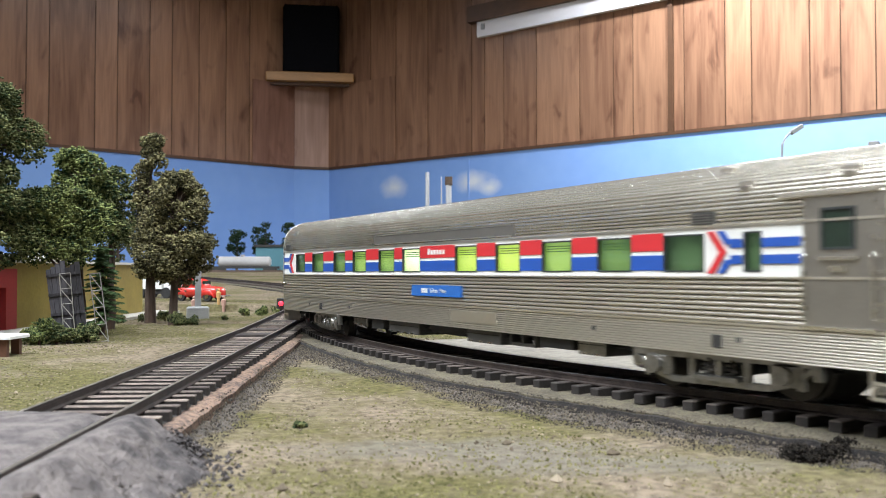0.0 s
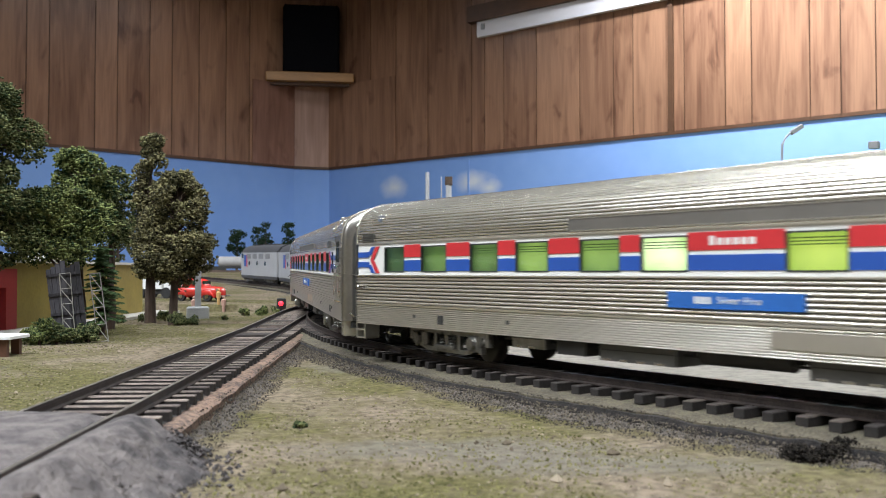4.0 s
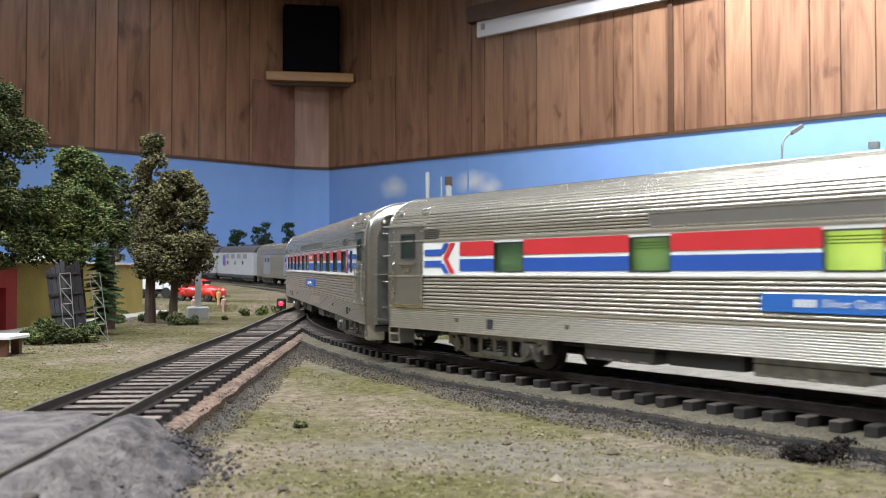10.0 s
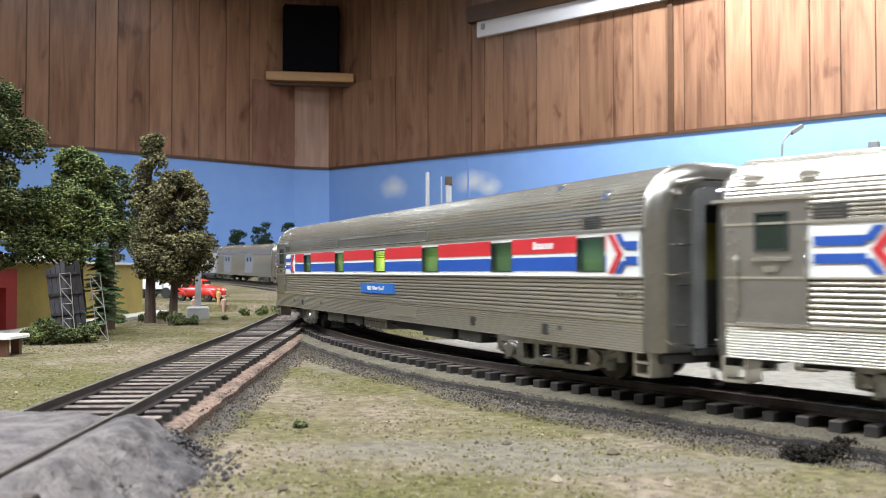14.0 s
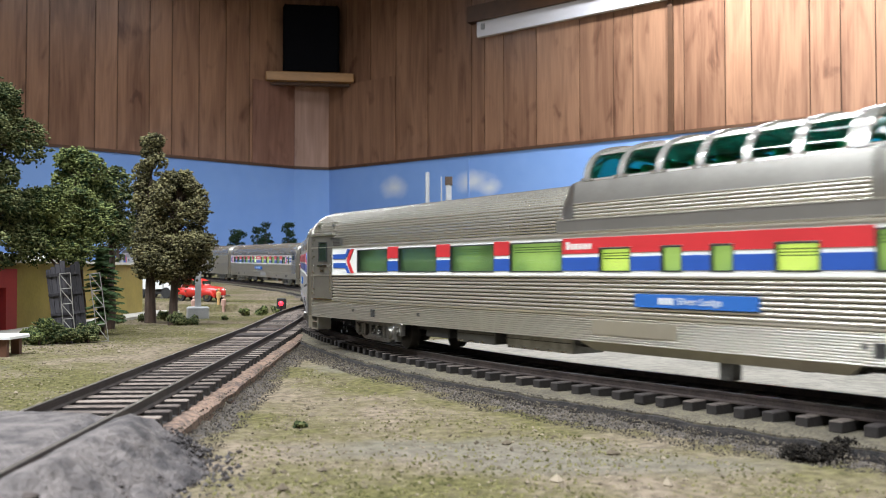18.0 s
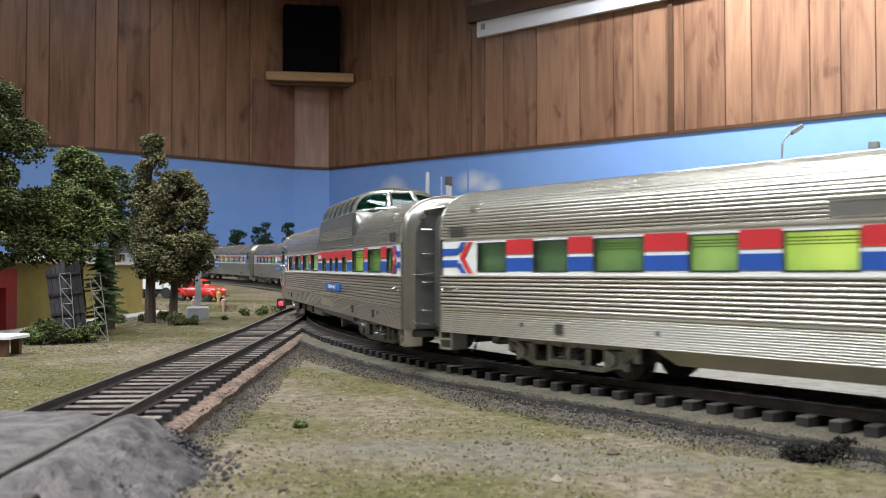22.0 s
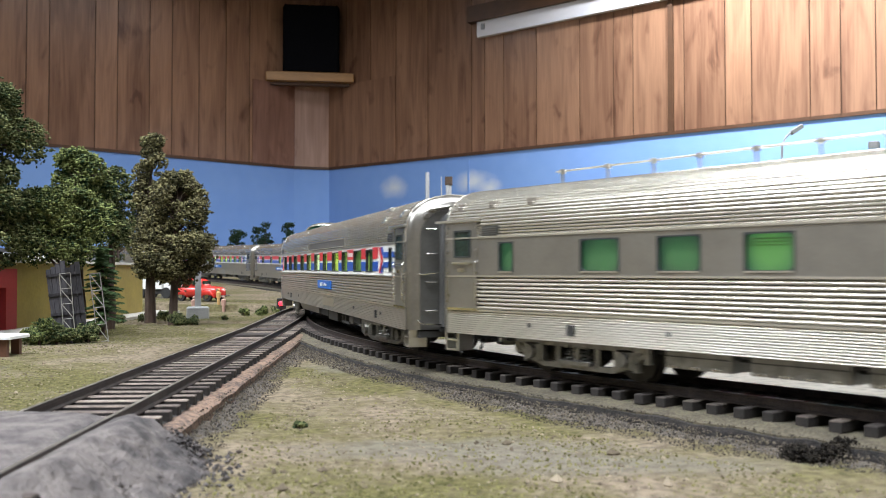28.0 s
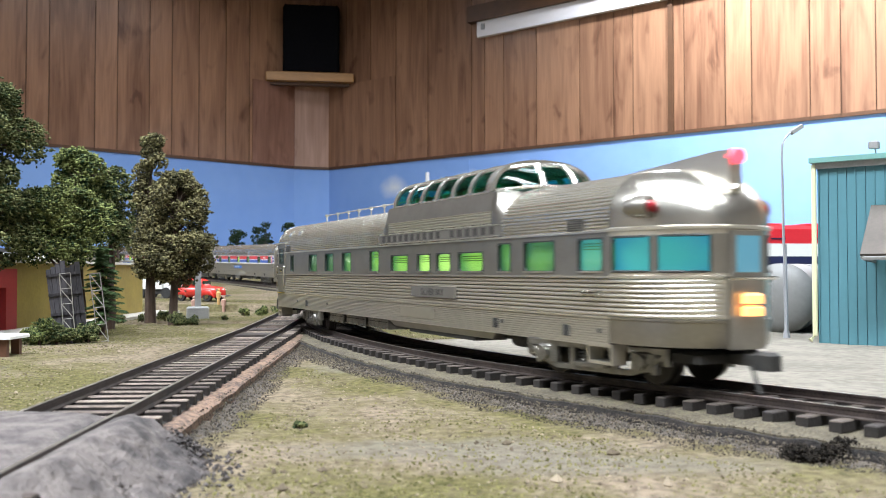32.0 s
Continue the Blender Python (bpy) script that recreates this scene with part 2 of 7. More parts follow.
def branch_at(y):
    """The straight branch at depth y: it runs into the main track past the points."""
    x = -0.0567 - 0.0577 * y
    if y > 0.5:
        k = int(np.argmin(np.abs(LINE[2] - y)))
        w = min((y - 0.5) / 0.25, 1.0)
        x += (LINE[1][k] - x) * w * w * (3 - 2 * w)
    return x


def branch_line():
    y = np.arange(0.02, 0.78, 0.005)
    x = np.array([branch_at(v) for v in y])
    psi = -np.gradient(x, y)
    s = np.concatenate([[0], np.cumsum(np.hypot(np.diff(x), np.diff(y)))])
    k = [float(np.interp(v, LINE[2], LINE[3])) if v > 0.4 else RAIL for v in y]
    return s, x, y, np.array(k), np.arctan(psi)


BRANCH = branch_line()


def sweep(line, s0, s1, outline, step=0.006, rough=0.0, seed=3):
    """Draws an outline of (offset to the right, height over the rail top) along a track."""
    rows = []
    for s in np.arange(s0, s1 + 1e-6, step):
        x, y, z, psi = (float(np.interp(s, line[0], line[k])) for k in (1, 2, 3, 4))
        row = []
        for o, h in outline:
            q = Vector((x + math.cos(psi) * o, y + math.sin(psi) * o, z + h))
            if rough:
                q += rough * Vector((noise.noise(q * 90), noise.noise(q * 90 + Vector((7, 3, seed))), 0.8 * noise.noise(q * 160)))
            row.append(tuple(q))
        rows.append(row)
    return rows


# ---- the layout's ground ----
def near_track(x, y):
    k = np.hypot(LINE[1] - x, LINE[2] - y)
    j = int(np.argmin(k))
    return float(k[j]), j


def ground_height(x, y):
    h = 0.0016 * noise.noise((x * 9, y * 9, 1)) + 0.0007 * noise.noise((x * 60, y * 60, 2)) + 0.0004 * noise.noise((x * 260, y * 260, 4))
    if y > 0.75:
        rise = max(0.0, min(1.0, (y - 0.75) / 0.55))
        h += 0.0075 * rise * 0.45 + float(np.interp(y, LINE[2][FAR:], LINE[3][FAR:])) - RAIL
    return h


GRASS = bpy.data.materials.new("grass_and_earth")
GRASS.use_nodes = True
gt = GRASS.node_tree
gb = gt.nodes["Principled BSDF"]
gb.inputs["Roughness"].default_value = 0.95
gb.inputs["Specular IOR Level"].default_value = 0.1
gco = gt.nodes.new("ShaderNodeTexCoord")


def ground_noise(scale, detail, lo, hi, rough=0.6):
    n = gt.nodes.new("ShaderNodeTexNoise")
    n.inputs["Scale"].default_value, n.inputs["Detail"].default_value, n.inputs["Roughness"].default_value = scale, detail, rough
    gt.links.new(gco.outputs["Object"], n.inputs["Vector"])
    r = gt.nodes.new("ShaderNodeMapRange")
    r.inputs["From Min"].default_value, r.inputs["From Max"].default_value = lo, hi
    gt.links.new(n.outputs[0], r.inputs[0])
    return r.outputs[0]


def ground_mix(fac, a, b):
    m = gt.nodes.new("ShaderNodeMix")
    m.data_type = "RGBA"
    for sock, value in ((m.inputs[0], fac), (m.inputs[6], a), (m.inputs[7], b)):
        if hasattr(value, "links"):
            gt.links.new(value, sock)
        elif not hasattr(value, "__len__"):
            sock.default_value = value
        else:
            sock.default_value = (*value, 1)
    return m.outputs[2]


turf = ground_mix(ground_noise(500, 3, .35, .65), (0.058, 0.054, 0.020), (0.150, 0.134, 0.058))
earth = ground_mix(ground_noise(400, 3, .35, .65), (0.118, 0.092, 0.065), (0.250, 0.200, 0.145))
cover = ground_mix(ground_noise(14, 5, .40, .56, 0.7), earth, turf)
ash = ground_mix(ground_noise(300, 3, .35, .65), (0.112, 0.099, 0.078), (0.195, 0.174, 0.142))
cover = ground_mix(ground_noise(9, 4, .62, .70), cover, ash)


def ash_spot(x, y, w, d):
    """How far a spilt patch of ash covers the ground round a place, with a ragged edge."""
    mp, ln, ad, rg, n = (gt.nodes.new("ShaderNode" + k) for k in ("Mapping", "VectorMath", "Math", "MapRange", "TexNoise"))
    mp.vector_type = "TEXTURE"
    mp.inputs["Location"].default_value, mp.inputs["Scale"].default_value = (x, y, 0), (w, d, 1)
    ln.operation, ad.operation = "LENGTH", "ADD"
    n.inputs["Scale"].default_value, n.inputs["Detail"].default_value = 70, 6
    gt.links.new(gco.outputs["Object"], n.inputs["Vector"])
    gt.links.new(gco.outputs["Object"], mp.inputs[0])
    gt.links.new(mp.outputs[0], ln.inputs[0])
    gt.links.new(ln.outputs["Value"], ad.inputs[0])
    gt.links.new(n.outputs[0], ad.inputs[1])
    rg.inputs["From Min"].default_value, rg.inputs["From Max"].default_value, rg.inputs["To Max"].default_value = 1.55, 1.0, 0.75
    gt.links.new(ad.outputs[0], rg.inputs[0])
    return rg.outputs[0]


for spot in ((0.004, 0.163, 0.038, 0.014), (0.030, 0.150, 0.035, 0.010), (-0.020, 0.300, 0.030, 0.030), (-0.022, 0.400, 0.020, 0.050)):
    cover = ground_mix(ash_spot(*spot), cover, ash)
gt.links.new(cover, gb.inputs["Base Color"])
gbump = gt.nodes.new("ShaderNodeBump")
gbump.inputs["Distance"].default_value = 0.0011
gt.links.new(ground_noise(900, 4, 0, 1), gbump.inputs["Height"])
gt.links.new(gbump.outputs[0], gb.inputs["Normal"])


def ground_patch(x0, x1, y0, y1, step):
    g = Geo()
    xs, ys = np.arange(x0, x1 + step / 2, step), np.arange(y0, y1 + step / 2, step)
    g.quads([[(float(x), float(y), ground_height(x, y)) for x in xs] for y in ys])
    return g


ground = tagged(part("ground", ground_patch(-0.42, 0.42, 0.05, 0.80, 0.003), GRASS), "model railway ground of sandy earth and patchy green turf", "ground", kind="structure")
far_ground = Geo()
for x0, x1, y0, y1 in ((-4.6, -0.42, -0.5, 5.4), (0.42, 3.4, -0.5, 5.4), (-0.42, 0.42, 0.80, 5.4), (-0.42, 0.42, -0.5, 0.05)):
    far_ground.quads([[(x, y, ground_height(x, y)) for x in np.linspace(x0, x1, 24)] for y in np.linspace(y0, y1, 40)])
tagged(part("ground_beyond", far_ground, GRASS), "dry grassy base of the model railway", "ground", kind="structure")


# ---- tracks ----
RAIL_OUTLINE = [(-0.0010, -0.0020), (-0.0010, -0.00175), (-0.0003, -0.0015), (-0.0003, -0.0006), (-0.00045, -0.00045), (-0.00045, 0.0), (0.00045, 0.0), (0.00045, -0.00045), (0.0003, -0.0006), (0.0003, -0.0015), (0.0010, -0.00175), (0.0010, -0.0020)]


def track(name, line, s0, s1, top, foot, bed, label, singles, pitch=0.0072, centre=False, bed_from=None):
    """A track of two rails on loose ties, on a raised roadbed with sloping shoulders."""
    bf = s0 if bed_from is None else bed_from
    whole = thing(name, label, "railway track")
    low = -RAIL - 0.002
    b = Geo()
    b.quads(sweep(line, bf, s1, [(-top, -0.0078), (-top, -0.0046), (-0.0165, -0.0039), (-0.0145, -0.0039), (-0.007, -0.0040), (0, -0.0040), (0.007, -0.0040), (0.0145, -0.0039), (0.0165, -0.0039), (top, -0.0046), (top, -0.0078)], 0.003, 0.0006))
    part("roadbed", b, bed, whole)
    for side in (-1, 1):
        b = Geo()
        mid = [(side * (top - 0.0008 + (foot - top + 0.0008) * k), -0.0064 + (low + 0.0064) * k ** 1.3) for k in (0, 0.12, 0.3, 0.5, 0.75, 1.0)]
        b.quads(sweep(line, bf, s1, mid, 0.003, 0.0016, 5 + side))
        part("ballast_shoulder", b, BALLAST, whole, "dark grey granular ballast")
        if centre:
            continue
        e = Geo()
        e.quads(sweep(line, bf, s1, [(side * (top - 0.0006), -0.0049), (side * (top + 0.0005), -0.0050), (side * (top + 0.0011), -0.0064), (side * (top + 0.0009), -0.0080)], 0.002, 0.0008, 9 + side))
        part("roadbed_edge", e, CORK_AND_GAP_SHADE, whole, "dark crumbling edge of the cork roadbed")
    if centre:
        # dark strip paints the black shadow lying in the gaps between ties
        e = Geo()
        e.quads(sweep(line, bf, s1, [(-0.0142, -0.0037), (0.0, -0.0038), (0.0142, -0.0037)], 0.003, 0.0003))
        part("dirt_strip", e, CORK_AND_GAP_SHADE, whole, "dark strip for the shade between the ties")
    for side in (-1, 1):
        r = Geo()
        r.quads([row + row[:1] for row in sweep(line, s0, s1, [(o + side * 0.0088, h) for o, h in RAIL_OUTLINE])])
        rail = part("rail", r, RAILTOP, whole, smooth=0)
        top_strip = Geo()
        top_strip.quads(sweep(line, s0, s1, [(side * 0.0088 - 0.00038, 0.00004), (side * 0.0088 + 0.00038, 0.00004)]))
        part("rail_head", top_strip, RAILHEAD, rail, "worn shiny running surface", smooth=0)
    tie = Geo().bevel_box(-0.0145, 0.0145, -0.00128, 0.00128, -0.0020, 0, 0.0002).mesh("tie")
    # tops keep the worn tie tone, all other faces the painted shade
    for mat in (OLD_TIE if centre else TIE, SHADED_TIE_SIDE):
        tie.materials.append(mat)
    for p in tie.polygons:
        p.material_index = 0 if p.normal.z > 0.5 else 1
    rest = Geo()
    rnd = random.Random(4)
    for s in np.arange(s0, s1, pitch):
        x, y, z, psi = (float(np.interp(s, line[0], line[k])) for k in (1, 2, 3, 4))
        m = Matrix.Translation((x, y, z - 0.0019)) @ Matrix.Rotation(psi + rnd.uniform(-.03, .03), 4, "Z")
        if singles[0] <= s <= singles[1]:
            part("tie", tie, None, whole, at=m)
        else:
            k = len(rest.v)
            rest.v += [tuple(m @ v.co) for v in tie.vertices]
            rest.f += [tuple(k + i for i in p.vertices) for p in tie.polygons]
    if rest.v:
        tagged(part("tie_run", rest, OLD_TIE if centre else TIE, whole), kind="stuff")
    return whole


CORK_AND_GAP_SHADE = material("dark_cork_and_gap_shade", (0.032, 0.026, 0.023), 0.95, 0, 0.5, 400, bump=0.0004, bump_scale=1200, second=(0.009, 0.008, 0.008), fine=0.6)
track("main_track", LINE, -BACK, 2.55, 0.0205, 0.0335, SAND, "curved model track of brown ties and dark rails on grey ballast", (0.40, 1.10), 0.0063)
track("branch_track", BRANCH, 0.0, BRANCH[0][-1], 0.0182, 0.0285, PINK_SAND, "straight model track of brown ties and rusty rails on reddish roadbed", (0.05, 0.62), centre=True)

# ---- the room: panelled walls over a painted sky board ----
K = 0.85
TRIM = EYE + 0.63


def wood(name, light, dark, rough=0.36, spec=0.4):
    """Varnished panelling: long wandering grain, fine streaks and dark knots, each board from another part of the log."""
    mat = bpy.data.materials.new(name)
    mat.use_nodes = True
    t = mat.node_tree
    N, Lk = t.nodes.new, t.links.new
    b = t.nodes["Principled BSDF"]
    co, info, sh, ofs = N("ShaderNodeTexCoord"), N("ShaderNodeObjectInfo"), N("ShaderNodeMath"), N("ShaderNodeVectorMath")
    sh.operation, sh.inputs[1].default_value = "MULTIPLY", 40.0
    ofs.operation = "ADD"
    Lk(info.outputs["Random"], sh.inputs[0])
    Lk(co.outputs["Object"], ofs.inputs[0])
    Lk(sh.outputs[0], ofs.inputs[1])

    def field(stretch, scale, detail, twist, lo, hi):
        m, n, r = N("ShaderNodeMapping"), N("ShaderNodeTexNoise"), N("ShaderNodeMapRange")
        m.inputs["Scale"].default_value = stretch
        n.inputs["Scale"].default_value, n.inputs["Detail"].default_value, n.inputs["Distortion"].default_value = scale, detail, twist
        r.inputs["From Min"].default_value, r.inputs["From Max"].default_value = lo, hi
        Lk(ofs.outputs[0], m.inputs[0])
        Lk(m.outputs[0], n.inputs["Vector"])
        Lk(n.outputs[0], r.inputs[0])
        return r.outputs[0]
    grain = field((6, 6, 0.7), 2.6, 4, 1.2, 0.32, 0.68)
    streak = field((30, 30, 1.2), 4.0, 3, 0.3, 0.3, 0.7)
    knot = field((3.2, 3.2, 1.5), 3.0, 3, 0.8, 0.60, 0.74)
    tone = info.outputs["Random"]
    base = None
    for value, weight in ((grain, 0.42), (streak, 0.22), (tone, 0.34), (knot, -0.38)):
        m = N("ShaderNodeMath")
        m.operation, m.inputs[1].default_value = "MULTIPLY_ADD", weight
        Lk(value, m.inputs[0])
        if base is None:
            m.inputs[2].default_value = 0.02
        else:
            Lk(base, m.inputs[2])
        base = m.outputs[0]
    r = N("ShaderNodeValToRGB")
    r.color_ramp.elements[0].position, r.color_ramp.elements[1].position = 0.0, 0.95
    r.color_ramp.elements[0].color, r.color_ramp.elements[1].color = (*dark, 1), (*light, 1)
    Lk(base, r.inputs[0])
    Lk(r.outputs[0], b.inputs["Base Color"])
    b.inputs["Roughness"].default_value, b.inputs["Specular IOR Level"].default_value = rough, spec
    return mat


WOOD = wood("wood_panel", (0.39, 0.212, 0.125), (0.108, 0.047, 0.027))
# paler copy of the panelling: glare on the corner put into its colour
WOOD_GLARE = wood("wood_panel_glare", (0.50, 0.32, 0.25), (0.24, 0.125, 0.09), 0.3, 0.5)
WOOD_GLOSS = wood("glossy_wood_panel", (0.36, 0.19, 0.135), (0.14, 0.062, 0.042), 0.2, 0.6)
WOOD_TRIM = material("dark_wood_trim", (0.10, 0.045, 0.02), 0.5, 0, 0.3, 20)
SKY = material("painted_sky", (0.25, 0.42, 0.80), 0.7, 0, 0.1, 1.2, second=(0.21, 0.37, 0.76), spec=0.2)


def add_clouds(mat, spots):
    """Paints soft white clouds on a board, at places along and up it."""
    t = mat.node_tree
    bsdf = t.nodes["Principled BSDF"]
    base = bsdf.inputs["Base Color"].links[0].from_socket
    co, n = t.nodes.new("ShaderNodeTexCoord"), t.nodes.new("ShaderNodeTexNoise")
    n.inputs["Scale"].default_value, n.inputs["Detail"].default_value = 7, 5
    t.links.new(co.outputs["Object"], n.inputs["Vector"])
    for x, z, w, h in spots:
        mp = t.nodes.new("ShaderNodeMapping")
        mp.vector_type = "TEXTURE"
        mp.inputs["Location"].default_value, mp.inputs["Scale"].default_value = (x, 0, z), (w, 1, h)
        ln = t.nodes.new("ShaderNodeVectorMath")
        ln.operation = "LENGTH"
        sm, rg, mx = t.nodes.new("ShaderNodeMath"), t.nodes.new("ShaderNodeMapRange"), t.nodes.new("ShaderNodeMix")
        t.links.new(co.outputs["Object"], mp.inputs[0])
        t.links.new(mp.outputs[0], ln.inputs[0])
        sm.operation = "ADD"
        t.links.new(ln.outputs["Value"], sm.inputs[0])
        t.links.new(n.outputs[0], sm.inputs[1])
        rg.inputs["From Min"].default_value, rg.inputs["From Max"].default_value = 1.45, 0.65
        t.links.new(sm.outputs[0], rg.inputs[0])
        mx.data_type = "RGBA"
        t.links.new(rg.outputs[0], mx.inputs[0])
        t.links.new(base, mx.inputs[6])
        mx.inputs[7].default_value = (0.72, 0.76, 0.84, 1)
        base = mx.outputs[2]
    t.links.new(base, bsdf.inputs["Base Color"])


PLASTER = material("beige_plaster", (0.40, 0.36, 0.31), 0.9, 0, 0.1, 3)
CEILING = material("grey_ceiling_tile", (0.34, 0.33, 0.32), 0.9, 0, 0.15, 3)
FLOOR = material("grey_floor", (0.25, 0.24, 0.22), 0.8, 0, 0.2, 4)
PL, PR = Vector((-1.050, 6.262)) * K, Vector((-0.8057, 6.337)) * K
DL, DR = Vector((-0.748, -0.664)).normalized(), Vector((0.779, -0.627)).normalized()


def along(p, d, column):
    """How far along a wall a column of the view lies."""
    k = (column - 784) / 1580.85
    return (k * p.y - p.x) / (d.x - k * d.y)


def wall(name, p, d, length, joints, label, z0, z1, inward):
    """A panelled wall: boards with open grooves on a dark backing."""
    ang = math.atan2(d.y, d.x)
    m = Matrix.Translation((p.x, p.y, 0)) @ Matrix.Rotation(ang, 4, "Z")
    back = Geo().box(-0.02, length, *((-0.1, -0.006) if inward > 0 else (0.006, 0.1)), -1.0, z1)
    w = tagged(part(name, back, WOOD_TRIM, at=m), label, "wall", kind="structure")
    rnd = random.Random(8)
    cuts = [0.0] + sorted(joints)
    while cuts[-1] < length - 0.15:
        cuts.append(cuts[-1] + rnd.choice((0.10, 0.13, 0.16, 0.2)))
    cuts.append(length)
    for a, b in zip(cuts, cuts[1:]):
        g = Geo()
        g.box(a + 0.0025, b - 0.0025, *((-0.006, 0.0) if inward > 0 else (0.0, 0.006)), z0, z1)
        part("board", g, WOOD, w)
    return w


PC = Vector((-0.889, 6.405)) * K
wall_left = wall("wall_left", PC, DL, 5.5, [along(PC, DL, c) for c in (440, 398, 350, 302, 262, 205, 165, 83, 42)], "brown grooved wood-panelled wall above the layout", TRIM, CEIL, 1)
wall_right = wall("wall_right", PC, DR, 5.9, [along(PC, DR, c) for c in (612, 655, 700, 757, 835, 858, 892, 950, 1027, 1087, 1122, 1186, 1194, 1213, 1286, 1333, 1437, 1492)], "warm brown grooved wood-panelled wall above the layout", TRIM, CEIL, -1)
dc = PR - PL
corner = tagged(part("wall_corner", Geo().box(0, dc.length, 0.0, 0.012, -0.05, 1.15), WOOD_GLARE, at=Matrix.Translation((PL.x, PL.y, 0)) @ Matrix.Rotation(math.atan2(dc.y, dc.x), 4, "Z")), "brown panelled corner piece under a shelf, paler for painted glare", "wall", kind="structure")
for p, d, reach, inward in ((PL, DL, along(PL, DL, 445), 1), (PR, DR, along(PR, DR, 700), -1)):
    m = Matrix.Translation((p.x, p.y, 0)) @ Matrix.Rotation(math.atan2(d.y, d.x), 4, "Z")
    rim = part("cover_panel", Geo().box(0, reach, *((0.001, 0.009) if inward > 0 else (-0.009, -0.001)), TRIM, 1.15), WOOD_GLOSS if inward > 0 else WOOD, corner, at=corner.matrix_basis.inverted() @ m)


def board_strip(name, p, d, length, inward, z0, z1, thick, mat, label, category):
    m = Matrix.Translation((p.x, p.y, 0)) @ Matrix.Rotation(math.atan2(d.y, d.x), 4, "Z")
    g = Geo().box(0, length, *((0.001, thick) if inward > 0 else (-thick, -0.001)), z0, z1)
    return tagged(part(name, g, mat, at=m), label, category, kind="structure")


SKY_CLOUDS = material("painted_sky_with_clouds", (0.25, 0.42, 0.80), 0.7, 0, 0.1, 1.2, second=(0.21, 0.37, 0.76), spec=0.2)


def on_board(column, row):
    a = along(PR, DR, column)
    return a, EYE + (482.6 - row) * (PR.y + DR.y * a) / 1580.85


add_clouds(SKY_CLOUDS, [(*on_board(c, r), w, h) for c, r, w, h in ((700, 332, 0.13, 0.075), (838, 322, 0.16, 0.07), (868, 332, 0.09, 0.05))])
for p, d, n, inward in ((PL, DL, 5.2, 1), (PR, DR, 5.5, -1), (PL, dc.normalized(), dc.length, -1)):
    board_strip("backdrop", p, d, n, inward, -0.05, TRIM - 0.012, 0.008, SKY if d is not DR else SKY_CLOUDS, "sky-blue painted backdrop board along the wall", "backdrop")
    board_strip("trim", p, d, n, inward, TRIM - 0.012, TRIM + 0.004, 0.014, WOOD_TRIM, "dark wooden moulding between panelling and backdrop", "trim")

EL, ER = PL + DL * 5.2, PR + DR * 5.5
for a, b in ((EL, Vector((-3.6, -3.0))), (Vector((-3.6, -3.0)), Vector((2.6, -3.0))), (Vector((2.6, -3.0)), ER)):
    d = b - a
    m = Matrix.Translation((a.x, a.y, 0)) @ Matrix.Rotation(math.atan2(d.y, d.x), 4, "Z")
    tagged(part("wall_plain", Geo().box(0, d.length, -0.1, 0, -1.0, CEIL), PLASTER, at=m), "plain beige wall of the room", "wall", kind="structure")
tagged(part("layout_base", Geo().box(-4.4, 3.2, -0.48, 5.2, -0.14, -0.012), WOOD_TRIM), "plain dark board base under the railway layout", "table", kind="structure")
tagged(part("floor", Geo().box(-5, 4, -3.2, 5.6, -1.1, -1.0), FLOOR), "plain grey floor of the room", "floor", kind="structure")
tagged(part("ceiling", Geo().box(-5, 4, -3.2, 5.6, CEIL, CEIL + 0.1), CEILING), "plain pale grey ceiling", "ceiling", kind="structure")
seam_at = along(PR, DR, 829)
board_strip("backdrop_seam", PR + DR * seam_at, DR, 0.012, -1, -0.05, TRIM - 0.012, 0.0095, SKY, "narrow joint strip between two backdrop boards", "trim")


# ---- the train: lengths in millimetres from a car's front end, heights over the rail top ----
BODY = 288.5


def flutes(y, z0, z1, count, deep):
    """Points up a fluted side at half-width y: round ribs parted by narrow grooves."""
    pts, h = [], (z1 - z0) / count
    for i in range(count):
        a = z0 + i * h
        pts += [(y + deep * e, a + h * k) for k, e in ((0.02, -0.9), (0.10, 0.62), (0.42, 0.80), (0.56, 0.70), (0.70, 0.42), (0.82, 0.02), (0.93, -0.5))]
    return pts


def roof_half():
    """The half-width and height of the roof from eave to crown, fluted but for the crown."""
    base = [(17.5, 33.6), (17.45, 36.6), (17.0, 39.2), (16.0, 41.7), (14.2, 43.7), (11.5, 45.3), (8.5, 46.4), (5.0, 47.0), (0.0, 47.3)]
    out = []
    rib = 0
    for (y0, z0), (y1, z1) in zip(base, base[1:]):
        n = max(1, round(math.hypot(y1 - y0, z1 - z0) / 0.85)) if y1 >= 5 else 1
        dy, dz = (y1 - y0) / n, (z1 - z0) / n
        q = math.hypot(dy, dz)
        ny, nz = dz / q, -dy / q
        for i in range(n):
            ay, az = y0 + dy * i, z0 + dz * i
            if n > 1:
                for k, e in ((0.03, -0.40), (0.12, 0.12), (0.45, 0.20), (0.66, 0.16), (0.82, -0.02), (0.93, -0.28)):
                    out.append((ay + dy * k + ny * e, az + dz * k + nz * e))
            else:
                out.append((ay, az))
    return out + [(0.0, 47.3)]


ROOF = roof_half()


def px(a):
    """Millimetres from the front end to metres in the car's space."""
    return (BODY / 2 - a) * MM


